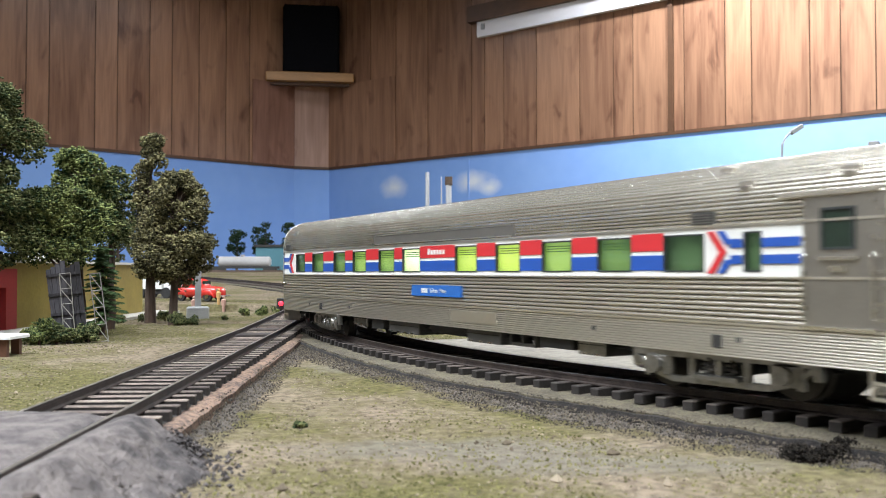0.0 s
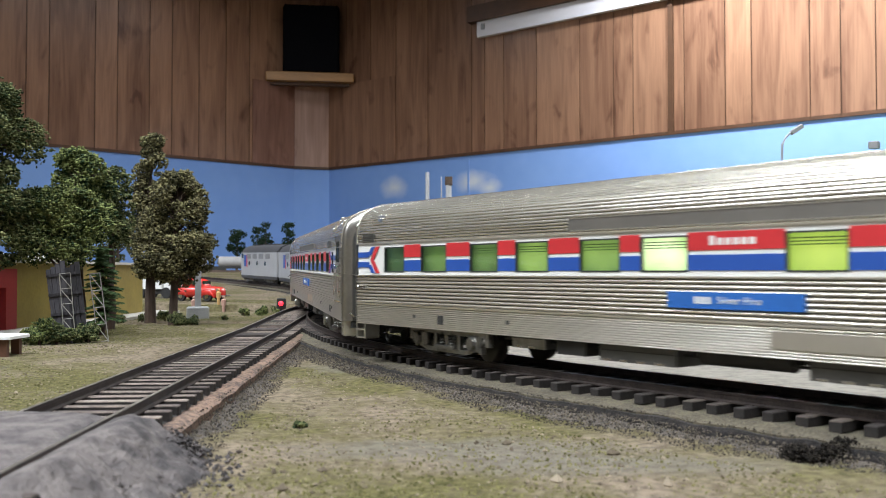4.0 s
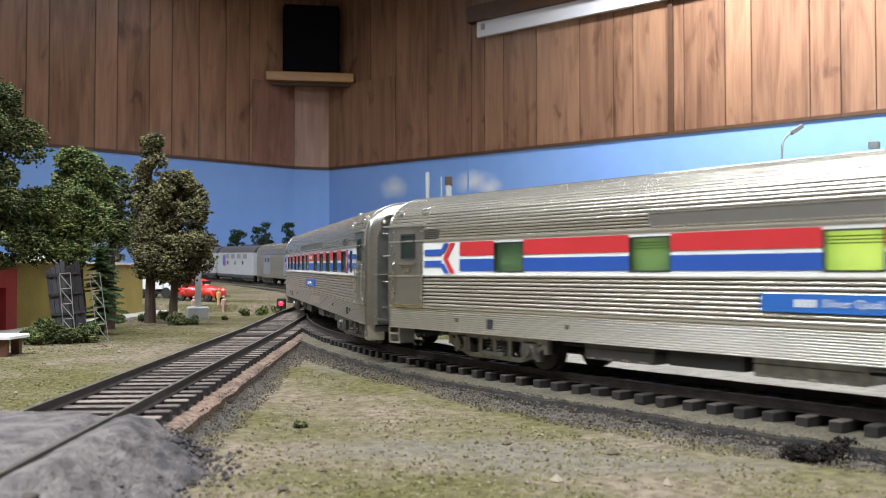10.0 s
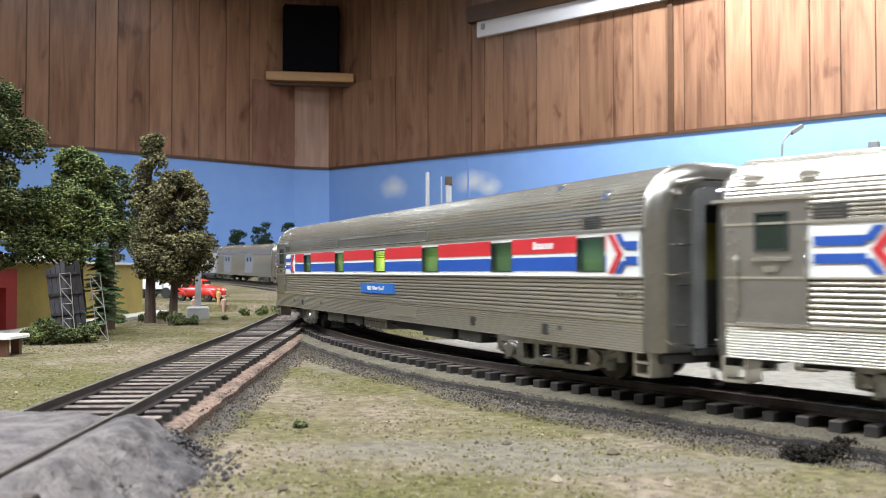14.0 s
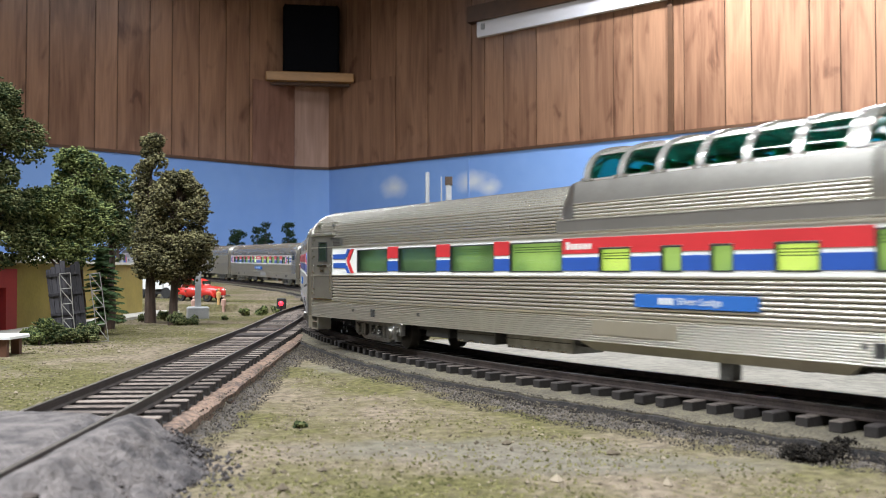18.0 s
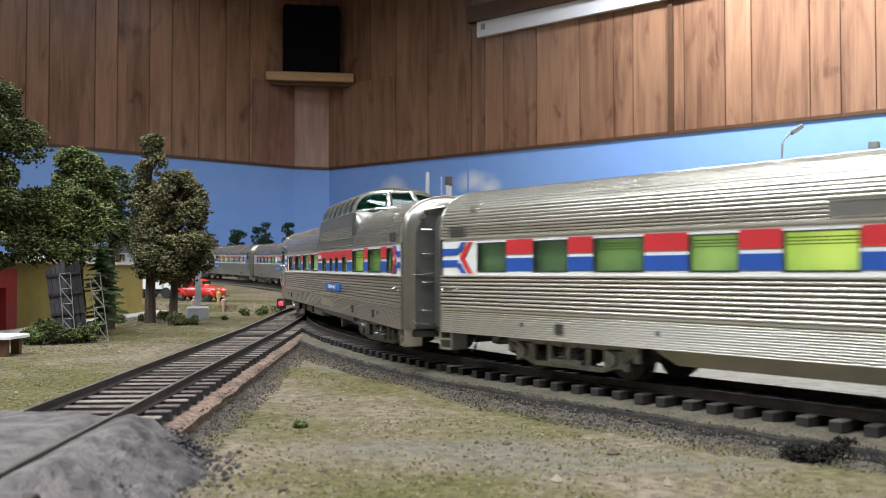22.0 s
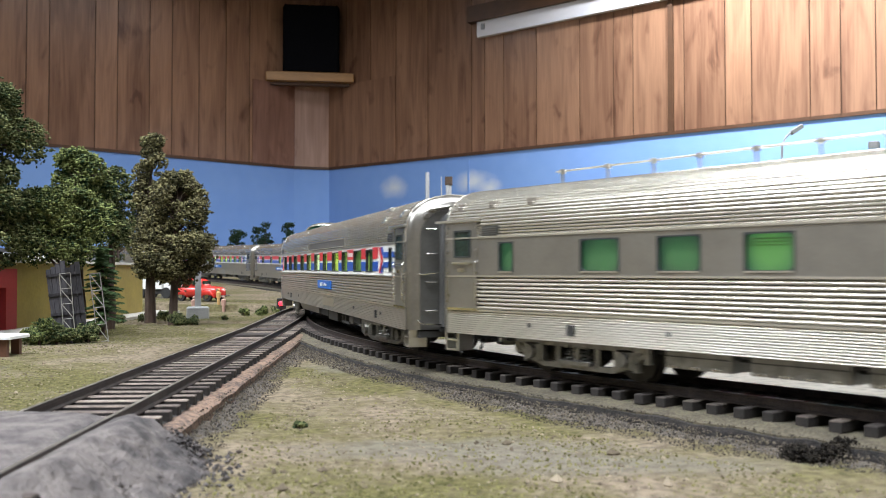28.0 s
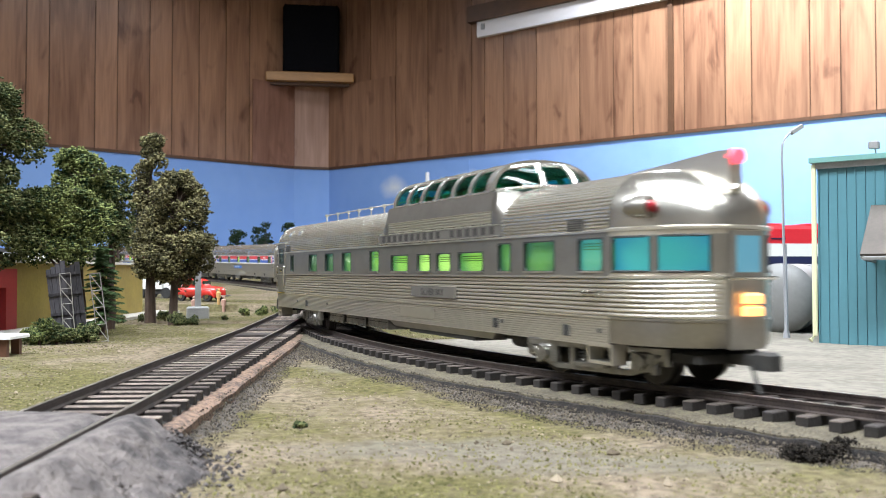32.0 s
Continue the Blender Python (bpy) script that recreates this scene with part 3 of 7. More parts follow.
def side_box(g, side, a, b, y0, y1, z0, z1):
    """A box on a side of the car: a to b from the front, y0 to y1 outwards, z0 to z1 up."""
    ys = sorted((side * y0 * MM, side * y1 * MM))
    return g.box(px(b), px(a), ys[0], ys[1], z0 * MM, z1 * MM)


def sheet(side, a, b, y, z0, z1):
    """A film hung upright behind a pane."""
    g = Geo()
    g.quads([[(px(a), side * y * MM, z * MM), (px(b), side * y * MM, z * MM)] for z in (z0, z1)])
    return g


def chevron(car, side, tip, way, a_end, gap=None):
    """The arrow at a stripe's end: red and blue heads and two blue bars. way: 1 points to the rear, -1 to the front."""
    for mat, name, x in ((RED, "red_chevron", 0.0), (BLUE, "blue_chevron", 2.7)):
        g = Geo()
        for z0 in (24.3, 32.5):
            q = []
            f = 0.0 if mat is RED else 0.36
            zc = 28.4 + (z0 - 28.4) * f
            for yy in (17.72, 17.95):
                q.append([(px(tip - way * (5.0 - x)), side * yy * MM, z0 * MM), (px(tip - way * (3.2 - x)), side * yy * MM, z0 * MM),
                          (px(tip + way * (x - 3.2 * f)), side * yy * MM, zc * MM), (px(tip + way * (x - 1.8 - 3.2 * f)), side * yy * MM, zc * MM)])
            b = g.quads(q, True)
            g.f += [(b, b + 1, b + 2, b + 3), (b + 7, b + 6, b + 5, b + 4)]
        part(name, g, mat, car)
    for z in (26.1, 29.2):
        a, b = sorted((tip + way * 0.9, a_end))
        for a, b in ((a, gap[0]), (gap[1], b)) if gap else ((a, b),):
            part("blue_bar", side_box(Geo(), side, a, b, 17.7, 17.86, z, z + 1.7), BLUE, car)


def truck(car, a, parts_list):
    """A four-wheel truck whose pivot is a mm from the front."""
    g = Geo().box(-0.004, 0.004, -0.0120, 0.0120, 0.0040, 0.0072)
    tr = part("truck", g, DARK, car, at=(px(a), 0, 0))
    for side in (-1, 1):
        y0, y1 = sorted((side * 0.0128, side * 0.0146))
        f = Geo().bevel_box(-0.0215, 0.0215, y0, y1, 0.0070, 0.0086, 0.0003)
        for x in (-0.0148, 0.0148):
            f.bevel_box(x - 0.0034, x - 0.0022, y0, y1, 0.0026, 0.0072, 0.0002).bevel_box(x + 0.0022, x + 0.0034, y0, y1, 0.0026, 0.0072, 0.0002)
        belly = [(-0.0205, 0.0062), (-0.0165, 0.0034), (-0.0110, 0.0019), (0.0110, 0.0019), (0.0165, 0.0034), (0.0205, 0.0062)]
        k = f.quads([[(x, yy, z + dz) for x, z in belly] for yy, dz in ((y0, 0.0), (y1, 0.0), (y1, 0.0012), (y0, 0.0012), (y0, 0.0))])
        f.bevel_box(-0.0008, 0.0008, y0, y1, 0.0026, 0.0074, 0.0002)
        f.bevel_box(-0.0072, -0.0056, y0, y1, 0.0026, 0.0074, 0.0003).bevel_box(0.0056, 0.0072, y0, y1, 0.0026, 0.0074, 0.0003)
        f.bevel_box(-0.0215, -0.0200, y0, y1, 0.0046, 0.0072, 0.0003).bevel_box(0.0200, 0.0215, y0, y1, 0.0046, 0.0072, 0.0003)
        part("sideframe", f, TRUCK_GREY, tr, "silver cast truck frame")
        part("spring_plank", Geo().bevel_box(-0.0050, 0.0050, *sorted((side * 0.0122, side * 0.0156)), 0.0030, 0.0040, 0.0002), TRUCK_GREY, tr)
        for x in (-0.0148, 0.0148):
            j = Geo().tube([(x, side * 0.0132, 0.0052), (x, side * 0.0162, 0.0052)], [0.0021, 0.0017], 10)
            j.bevel_box(x - 0.0026, x + 0.0026, *sorted((side * 0.0126, side * 0.0152)), 0.0032, 0.0074, 0.0004)
            part("journal_box", j, TRUCK_GREY, tr)
        for x in (-0.0026, 0.0026):
            pts = [(x + 0.0011 * math.cos(t * 1.3), side * 0.0139 + 0.0011 * math.sin(t * 1.3), 0.0034 + 0.00018 * t) for t in range(24)]
            part("spring", Geo().tube(pts, 0.0003, 4), TRUCK_GREY, tr)
        part("brake_cylinder", Geo().tube([(0.0222, side * 0.0118, 0.0058), (0.0176, side * 0.0118, 0.0058)], [0.0020, 0.0026], 12), CHROME, tr, "bright brake cylinder")
    for x in (-0.0148, 0.0148):
        w = Geo().tube([(0, -0.0125, 0), (0, 0.0125, 0)], 0.0011, 6)
        for side in (-1, 1):
            w.tube([(0, side * 0.0072, 0), (0, side * 0.0078, 0), (0, side * 0.0079, 0), (0, side * 0.0100, 0), (0, side * 0.0101, 0)], [0.0058, 0.0058, 0.00525, 0.00515, 0.0030], 20)
        part("wheelset", w, WHEEL, tr, at=(x, 0, 0.00525), smooth=30)
    return tr


END_OUTLINE = [(17.3, 8.6), (17.5, 15.0), (17.5, 24.0), (17.5, 33.6), (17.45, 36.6), (17.0, 39.2), (16.0, 41.7), (14.2, 43.7), (11.5, 45.3), (8.5, 46.4), (5.0, 47.0)]


def shrunk(d):
    """The half outline of a car's end, drawn in by d on all edges but the foot."""
    return [(y * (1 - d / 17.5), z - d * max(0.0, min(1.0, (z - 33.6) / 9.0))) for y, z in END_OUTLINE]


def frame_ring(w, z0, z1, r, n=5):
    """An upright frame's outline with rounded upper corners: half-width w, heights z0 to z1."""
    pts = [(w, z0)] + [(w - r + r * math.cos(t), z1 - r + r * math.sin(t)) for t in np.linspace(0, math.pi / 2, n)]
    return pts + [(-y, z) for y, z in reversed(pts)]


def car_end(car, a, way):
    """The end of a car: rounded corners, a dark bulkhead with its doorway, diaphragm, grab irons, steps and coupler. way: 1 for the front."""
    x = px(a)
    ahead = lambda d: x + way * d * MM
    g = Geo()
    rows = []
    for d, inset in ((-0.2, 0.0), (0.0, 0.0), (0.9, 0.16), (1.8, 0.62), (2.5, 1.3), (3.0, 2.2), (3.3, 3.4)):
        half = shrunk(inset)
        rows.append([(ahead(d), y * MM, z * MM) for y, z in half] + [(ahead(d), -y * MM, z * MM) for y, z in reversed(half)])
    g.quads(rows)
    part("end_corner", g, END_SILVER, car, "smooth rounded silver corner of the car's end", smooth=60)
    half = shrunk(0.0)
    part("roof_lip", Geo().tube([(ahead(0.1), y * MM, z * MM) for y, z in half[3:]] + [(ahead(0.1), -y * MM, z * MM) for y, z in reversed(half[3:])], 0.28 * MM, 5), SILVER, car)
    wall_half = shrunk(3.2)
    x0, x1 = sorted((ahead(2.5), ahead(3.28)))
    for side in (-1, 1):
        outline = [(side * 5.6 * MM, 8.6 * MM)] + [(side * y * MM, z * MM) for y, z in wall_half if y > 5.7] + [(side * 5.6 * MM, wall_half[-2][1] * MM)]
        part("end_wall", Geo().prism(outline, x0, x1), END_GREY, car, "dark grey end wall")
    part("door_header", Geo().box(x0, x1, -5.6 * MM, 5.6 * MM, 38.4 * MM, wall_half[-2][1] * MM), END_GREY, car)
    part("end_door", Geo().box(*sorted((ahead(-2.0), ahead(-1.4))), -5.6 * MM, 5.6 * MM, 9.4 * MM, 38.6 * MM), DOOR_DARK, car, "dark end door with yellowish pane")
    part("end_door_pane", Geo().box(*sorted((ahead(-1.4), ahead(-1.2))), -3.2 * MM, 3.2 * MM, 23 * MM, 35 * MM), PANE_YELLOW, car)
    g = Geo()
    outer, inner = frame_ring(8.3, 9.4, 41.8, 3.2), frame_ring(5.6, 9.4, 38.4, 1.0)
    g.quads([[(ahead(d), y * MM, z * MM) for y, z in ring] for ring, d in ((outer, 3.2), (outer, 4.5), (inner, 4.5), (inner, 2.4))])
    part("diaphragm", g, RUBBER, car, "grey arched diaphragm round the end doorway", smooth=40)
    part("diaphragm_foot", Geo().bevel_box(*sorted((ahead(2.6), ahead(4.4))), -8.3 * MM, 8.3 * MM, 8.0 * MM, 9.4 * MM, 0.3 * MM), DARK, car)
    for side in (-1, 1):
        for z in (14, 22, 30, 37):
            part("grab_iron", Geo().tube([(ahead(3.2), side * 9.6 * MM, z * MM), (ahead(4.3), side * 9.6 * MM, z * MM), (ahead(4.3), side * 12.6 * MM, z * MM), (ahead(3.0), side * 12.6 * MM, z * MM)], 0.24 * MM, 5), CHROME, car)
        part("safety_chain", Geo().tube([(ahead(1.6), side * 17.0 * MM, 24.6 * MM), (ahead(3.7), side * 13.6 * MM, 24.1 * MM), (ahead(4.3), side * 9.0 * MM, 24.7 * MM)], 0.2 * MM, 5), CHROME, car)
        part("uncoupling_lever", Geo().tube([(ahead(3.6), side * 15.0 * MM, 11.4 * MM), (ahead(4.2), side * 14.0 * MM, 10.4 * MM), (ahead(4.2), side * 3.0 * MM, 9.8 * MM)], 0.24 * MM, 5), CHROME, car)
        s = Geo()
        y0, y1 = sorted((side * 11.6 * MM, side * 16.9 * MM))
        for z in (3.6, 6.2):
            s.box(*sorted((ahead(-4.0), ahead(1.4))), y0, y1, z * MM, (z + 0.5) * MM)
        s.box(*sorted((ahead(-4.0), ahead(-3.4))), y0, y1, 3.6 * MM, 9 * MM).box(*sorted((ahead(0.8), ahead(1.4))), y0, y1, 3.6 * MM, 9 * MM)
        part("step", s, SILVER, car, "bright open steps")
        part("end_light_bracket", Geo().tube([(ahead(2.8), side * 12.4 * MM, 40.4 * MM), (ahead(4.4), side * 12.4 * MM, 40.6 * MM)], [0.9 * MM, 0.7 * MM], 8), CHROME, car)
        part("diaphragm_arm", Geo().tube([(ahead(3.3), side * 11.6 * MM, 42.4 * MM), (ahead(4.2), side * 9.4 * MM, 42.8 * MM), (ahead(4.2), side * 6.0 * MM, 43.4 * MM)], 0.6 * MM, 6), END_SILVER, car)
    part("end_beam", Geo().bevel_box(*sorted((ahead(-3), ahead(2.9))), -14.5 * MM, 14.5 * MM, 6.4 * MM, 8.6 * MM, 0.4 * MM), DARK, car)
    c = Geo().box(*sorted((x, ahead(3.4))), -1.2 * MM, 1.2 * MM, 5.0 * MM, 6.6 * MM)
    c.bevel_box(*sorted((ahead(2.8), ahead(5.2))), -1.9 * MM, 1.7 * MM, 4.6 * MM, 7.4 * MM, 0.5 * MM)
    part("coupler", c, DARK, car)
    part("coupler_hose", Geo().tube([(ahead(2), 2.2 * MM, 6 * MM), (ahead(3.2), 2.4 * MM, 3.4 * MM), (ahead(4.2), 2.4 * MM, 1.6 * MM), (ahead(5.2), 2.4 * MM, 2.4 * MM)], 0.4 * MM, 6), DARK, car)


DOOR_DARK = material("end_door_paint", (0.06, 0.06, 0.05), 0.5, 0.2, 0.3, 100)
# yellow colour stands for the car's inside light behind the end-door pane
PANE_YELLOW = material("pane_lit_yellow", (0.22, 0.19, 0.04), 0.3, 0.0, 0.3, 60)
BOLD = material("lettering_grey", (0.05, 0.046, 0.042), 0.5, 0.2, 0.2, 100)


def shell(car, a0, a1, round_end=False):
    """Roof, fluted lower sides, rails, floor and sill between two distances from the front."""
    stations = [(a0, 1.0), (a1, 1.0)]
    full = [(y, z) for y, z in ROOF] + [(-y, z) for y, z in reversed(ROOF[:-1])]
    g = Geo()
    g.quads([[(px(a), y * (0.985 + 0.015 * k) * MM, (33.6 + (z - 33.6) * k) * MM) for y, z in full] for a, k in stations])
    part("roof", g, SILVER_ROOF, car, "fluted silver roof", smooth=42)
    for side in (-1, 1):
        g = Geo()
        low = flutes(17.30, 8.3, 14.3, 11, 0.30) + [(17.4, 14.35), (17.72, 14.45), (17.72, 14.95), (17.3, 15.05)] + flutes(17.2, 15.05, 23.2, 8, 0.52) + [(17.5, 23.25)]
        g.quads([[(px(a), side * y * MM, z * MM) for y, z in low] for a in (a0, a1)])
        part("lower_side", g, SILVER, car, "fluted silver lower side", smooth=42)
        part("belt_rail", side_box(Geo(), side, a0, a1, 17.0, 17.95, 23.3, 23.75), SILVER, car)
        part("eave_rail", side_box(Geo(), side, a0, a1, 17.0, 17.95, 33.3, 33.75), SILVER, car)
    part("floor_pan", Geo().box(px(a1), px(a0), -16.8 * MM, 16.8 * MM, 8.4 * MM, 9.4 * MM), DARK, car)
    part("centre_sill", Geo().box(px(a1 - 8), px(a0 + 8), -3.5 * MM, 3.5 * MM, 6.0 * MM, 8.4 * MM), DARK, car)


def rim(side, a, b, z0, z1, r=1.1, w=0.34):
    """A window rim with a square outside and a rounded inside."""
    ins, outs = [], []
    for cx, cz, q in ((a + w + r, z1 - w - r, 1), (b - w - r, z1 - w - r, 0), (b - w - r, z0 + w + r, 3), (a + w + r, z0 + w + r, 2)):
        for k in range(5):
            t = (q + 1 - k / 4) * math.pi / 2
            d = (math.cos(t), math.sin(t))
            m = (r + w) / max(abs(d[0]), abs(d[1]))
            ins.append((cx + r * d[0], cz + r * d[1]))
            outs.append((cx + m * d[0], cz + m * d[1]))
    g = Geo()
    g.quads([[(px(x), side * y * MM, z * MM) for x, z in ring] for ring, y in ((outs, 17.3), (outs, 17.74), (ins, 17.74), (ins, 16.9))], True)
    return g


def windows(car, spans, a0, a1, band, levels, z0=24.6, z1=32.2, films=None, ledge=False):
    """The window band: pillars, sill and header on both sides, and in each opening a rim, a pane and a lit sheet. A span's third number is a lower top."""
    for side in (-1, 1):
        g = Geo()
        side_box(g, side, a0, a1, 16.7, 17.62, 23.7, z0)
        side_box(g, side, a0, a1, 16.7, 17.62, z1, 33.5)
        cuts = [a0] + [v for s in spans for v in s[:2]] + [a1]
        for a, b in zip(cuts[::2], cuts[1::2]):
            side_box(g, side, a, b, 16.7, 17.62, z0, z1)
        for s in spans:
            if len(s) > 2:
                side_box(g, side, s[0], s[1], 16.7, 17.62, s[2], z1)
        part("window_band", g, band, car, smooth=0)
        for s, level in zip(spans, levels):
            a, b, top = s[0], s[1], s[2] if len(s) > 2 else z1
            part("window_pane", side_box(Geo(), side, a, b, 16.95, 17.1, z0, top), GLASS, car)
            part("light_film", sheet(side, a - 1.6, b + 0.6, 16.0, z0 - 0.5, top + 0.5), (films or FILMS)[level], car, "glowing yellow-green window light")
            if level > 0 and b - a > 8:
                for k in range(3):
                    part("blind_slat", side_box(Geo(), side, a + 0.2, b - 0.2, 16.25, 16.4, top - 1.35 - k * 0.62, top - 1.13 - k * 0.62), SEAT, car)
            part("window_rim", rim(side, a, b, z0, top, 1.0 if ledge else 0.35), GASKET, car, smooth=50)
            if ledge:
                part("window_ledge", side_box(Geo(), side, a + 0.3, b - 0.3, 17.6, 17.95, z0 - 0.12, z0 + 0.2), SILVER, car)


GASKET = material("dark_window_rubber", (0.03, 0.035, 0.035), 0.5, 0.0, 0.3, 150)


def stripes(car, spans, a0, a1):
    """Red over blue between the windows, parted by a white line."""
    for side in (-1, 1):
        cuts = [a0] + [v for s in spans for v in s if a0 < v < a1] + [a1]
        for a, b in zip(cuts[::2], cuts[1::2]):
            if b - a > 0.3:
                part("red_stripe", side_box(Geo(), side, a, b, 17.6, 17.75, 29.0, 32.7), RED, car)
                part("blue_stripe", side_box(Geo(), side, a, b, 17.6, 17.75, 24.9, 28.1), BLUE, car)


def words(text, size, m, mat, parent, label):
    """Raised lettering in the built-in face, turned into a mesh."""
    cu = bpy.data.curves.new("lettering", "FONT")
    cu.body, cu.size, cu.extrude, cu.align_x, cu.align_y, cu.space_character = text, size, 0.00008, "CENTER", "CENTER", 1.12
    ob = new("lettering_curve", cu)
    me = bpy.data.meshes.new_from_object(ob.evaluated_get(bpy.context.evaluated_depsgraph_get()))
    bpy.data.objects.remove(ob)
    me.materials.clear()
    return part("lettering", me, mat, parent, label, at=m)


def on_side(side, a, z, y):
    """Where lettering is centred on a car's side, turned to be read from outside."""
    return Matrix(((-side, 0, 0, px(a)), (0, 0, side, side * y * MM), (0, 1, 0, z * MM), (0, 0, 0, 1)))


def plate(car, a, b, text, z0=17.2, z1=20.6):
    """A blue name plate: four small bars for its number, then the car's name in white."""
    for side in (-1, 1):
        g = Geo()
        side_box(g, side, a, b, 17.5, 18.15, z0, z1)
        p = part("name_plate", g, PLATE, car, "blue name plate with white lettering")
        n = b - a
        near, far = (0.22, 0.39) if side > 0 else (0.62, 0.26)
        for k in range(4):
            x = a + n * (near + 0.034 * k)
            part("number_bar", side_box(Geo(), side, x, x + n * 0.024, 18.15, 18.22, (z0 + z1) / 2 - 0.72, (z0 + z1) / 2 + 0.72), WHITE, p)
        words(text, 2.05 * MM, on_side(side, a + n * (far + 0.17), (z0 + z1) / 2, 18.18), WHITE, p, "white lettering")


def letter_board(car, a, b):
    for side in (-1, 1):
        part("letter_board", side_box(Geo(), side, a, b, 17.3, 17.85, 34.1, 37.3), BOARD, car, "smooth grey name board on the fluted roof edge")
        rv = Geo()
        for z in (34.1, 37.05):
            for x in np.arange(a + 1, b - 1, 1.5):
                side_box(rv, side, x, x + 0.9, 17.85, 18.05, z, z + 0.3)
        tagged(part("rivets", rv, SILVER, car), kind="stuff")


def side_door(car, a, b, side):
    """A vestibule door with a window, from the step to above the eaves."""
    d = part("door", side_box(Geo(), side, a, b, 16.9, 17.75, 15.0, 37.6), DOOR_SILVER, car, "smooth silver vestibule door")
    m = (a + b) / 2
    part("door_window", side_box(Geo(), side, m - 3.0, m + 3.0, 17.75, 17.8, 28.8, 35.2), DOOR_GLASS, d)
    fr = Geo()
    for q in ((m - 3.3, m - 2.9, 28.4, 35.6), (m + 2.9, m + 3.3, 28.4, 35.6), (m - 2.9, m + 2.9, 28.4, 28.8), (m - 2.9, m + 2.9, 35.2, 35.6)):
        side_box(fr, side, q[0], q[1], 17.7, 18.1, q[2], q[3])
    part("door_frame", fr, GASKET, d, smooth=0)
    part("door_ledge", side_box(Geo(), side, m - 3.8, m + 3.8, 17.75, 18.4, 26.6, 27.2), CHROME, d)
    part("door_handle", side_box(Geo(), side, m - 1.4, m + 1.4, 17.75, 18.2, 24.6, 25.6), CHROME, d)
    part("door_sill", side_box(Geo(), side, a - 0.3, b + 0.3, 17.4, 18.1, 14.6, 15.2), CHROME, d)
    part("drip_rail", side_box(Geo(), side, a - 5, b + 1.0, 16.6, 18.3, 37.8, 38.4), SILVER, car)
    for x in (a + 0.2, b - 0.2):
        part("handrail", Geo().tube([(px(x), side * 17.6 * MM, 16 * MM), (px(x), side * 18.4 * MM, 17 * MM), (px(x), side * 18.4 * MM, 27 * MM), (px(x), side * 17.6 * MM, 28 * MM)], 0.2 * MM, 5), CHROME, d)
        for z in (18, 24, 30, 36):
            part("hinge", side_box(Geo(), side, x - 0.35, x + 0.35, 17.7, 18.1, z, z + 0.7), CHROME, d)


DOOR_SILVER = material("door_silver", (0.37, 0.35, 0.315), 0.36, 0.9, 0.15, 150)
END_SILVER = material("end_wall_silver", (0.36, 0.34, 0.305), 0.30, 0.92, 0.2, 100)
BOARD = material("grey_name_board", (0.24, 0.225, 0.205), 0.45, 0.75, 0.1, 90)
DOOR_GLASS = material("dark_green_pane", (0.02, 0.035, 0.025), 0.22, 0.0, 0.3, 90)


def underneath(car, gear):
    """Boxes, tanks and fairings between the trucks: start, end, lowest height, kind."""
    for a, b, low, kind in gear:
        for side in (-1, 1):
            y0, y1 = sorted((side * 5.0 * MM, side * 15.6 * MM))
            if kind == "tank":
                part("air_tank", Geo().tube([(px(b), side * 11.5 * MM, (low + 2.2) * MM), (px(b - 1), side * 11.5 * MM, (low + 2.2) * MM), (px(a + 1), side * 11.5 * MM, (low + 2.2) * MM), (px(a), side * 11.5 * MM, (low + 2.2) * MM)], [1.2 * MM, 2.2 * MM, 2.2 * MM, 1.2 * MM], 14), DARK, car)
            elif kind == "fairing":
                g = Geo()
                q = [(a, 8.6), (a + 6, low), (b - 3, low), (b, 8.6)]
                k = g.quads([[(px(x), side * (16.6 - (8.6 - z) * 0.25) * MM, z * MM) for x, z in q], [(px(x), side * 8 * MM, z * MM) for x, z in q]], True)
                g.f += [(k, k + 1, k + 2, k + 3), (k + 7, k + 6, k + 5, k + 4)]
                part("fairing", g, END_SILVER, car, "smooth grey underfloor fairing")
            elif kind == "frame":
                g = Geo()
                for x0, x1, z0, z1 in ((a, a + 0.8, low, 8.5), (b - 0.8, b, low, 8.5), (a, b, low, low + 0.8), ((a + b) / 2 - 0.4, (a + b) / 2 + 0.4, low, 8.5)):
                    side_box(g, side, x0, x1, 12, 15.2, z0, z1)
                part("equipment_frame", g, END_GREY, car, smooth=0)
            else:
                m = {"dark": DARK, "grey": END_GREY, "silver": TRUCK_GREY}[kind]
                e = part("equipment_box", Geo().bevel_box(px(b), px(a), y0, y1, low * MM, 8.5 * MM, 0.3 * MM), m, car)
                if kind != "dark":
                    for x in np.arange(a + 1.5, b - 2, 5.0):
                        part("latch", side_box(Geo(), side, x, x + 2.2, 15.5, 15.9, low + 0.1, low + 0.6), CHROME, e)
                    part("lid_seam", side_box(Geo(), side, a + 0.4, b - 0.4, 15.55, 15.68, low + 2.4, low + 2.6), DARK, e)
    part("brake_pipe", Geo().tube([(px(230), 12.6 * MM, 7.2 * MM), (px(150), 12.9 * MM, 6.6 * MM), (px(66), 12.6 * MM, 7.2 * MM)], 0.35 * MM, 5), DARK, car)
    part("brake_pipe", Geo().tube([(px(230), -12.6 * MM, 7.2 * MM), (px(150), -12.9 * MM, 6.6 * MM), (px(66), -12.6 * MM, 7.2 * MM)], 0.35 * MM, 5), DARK, car)


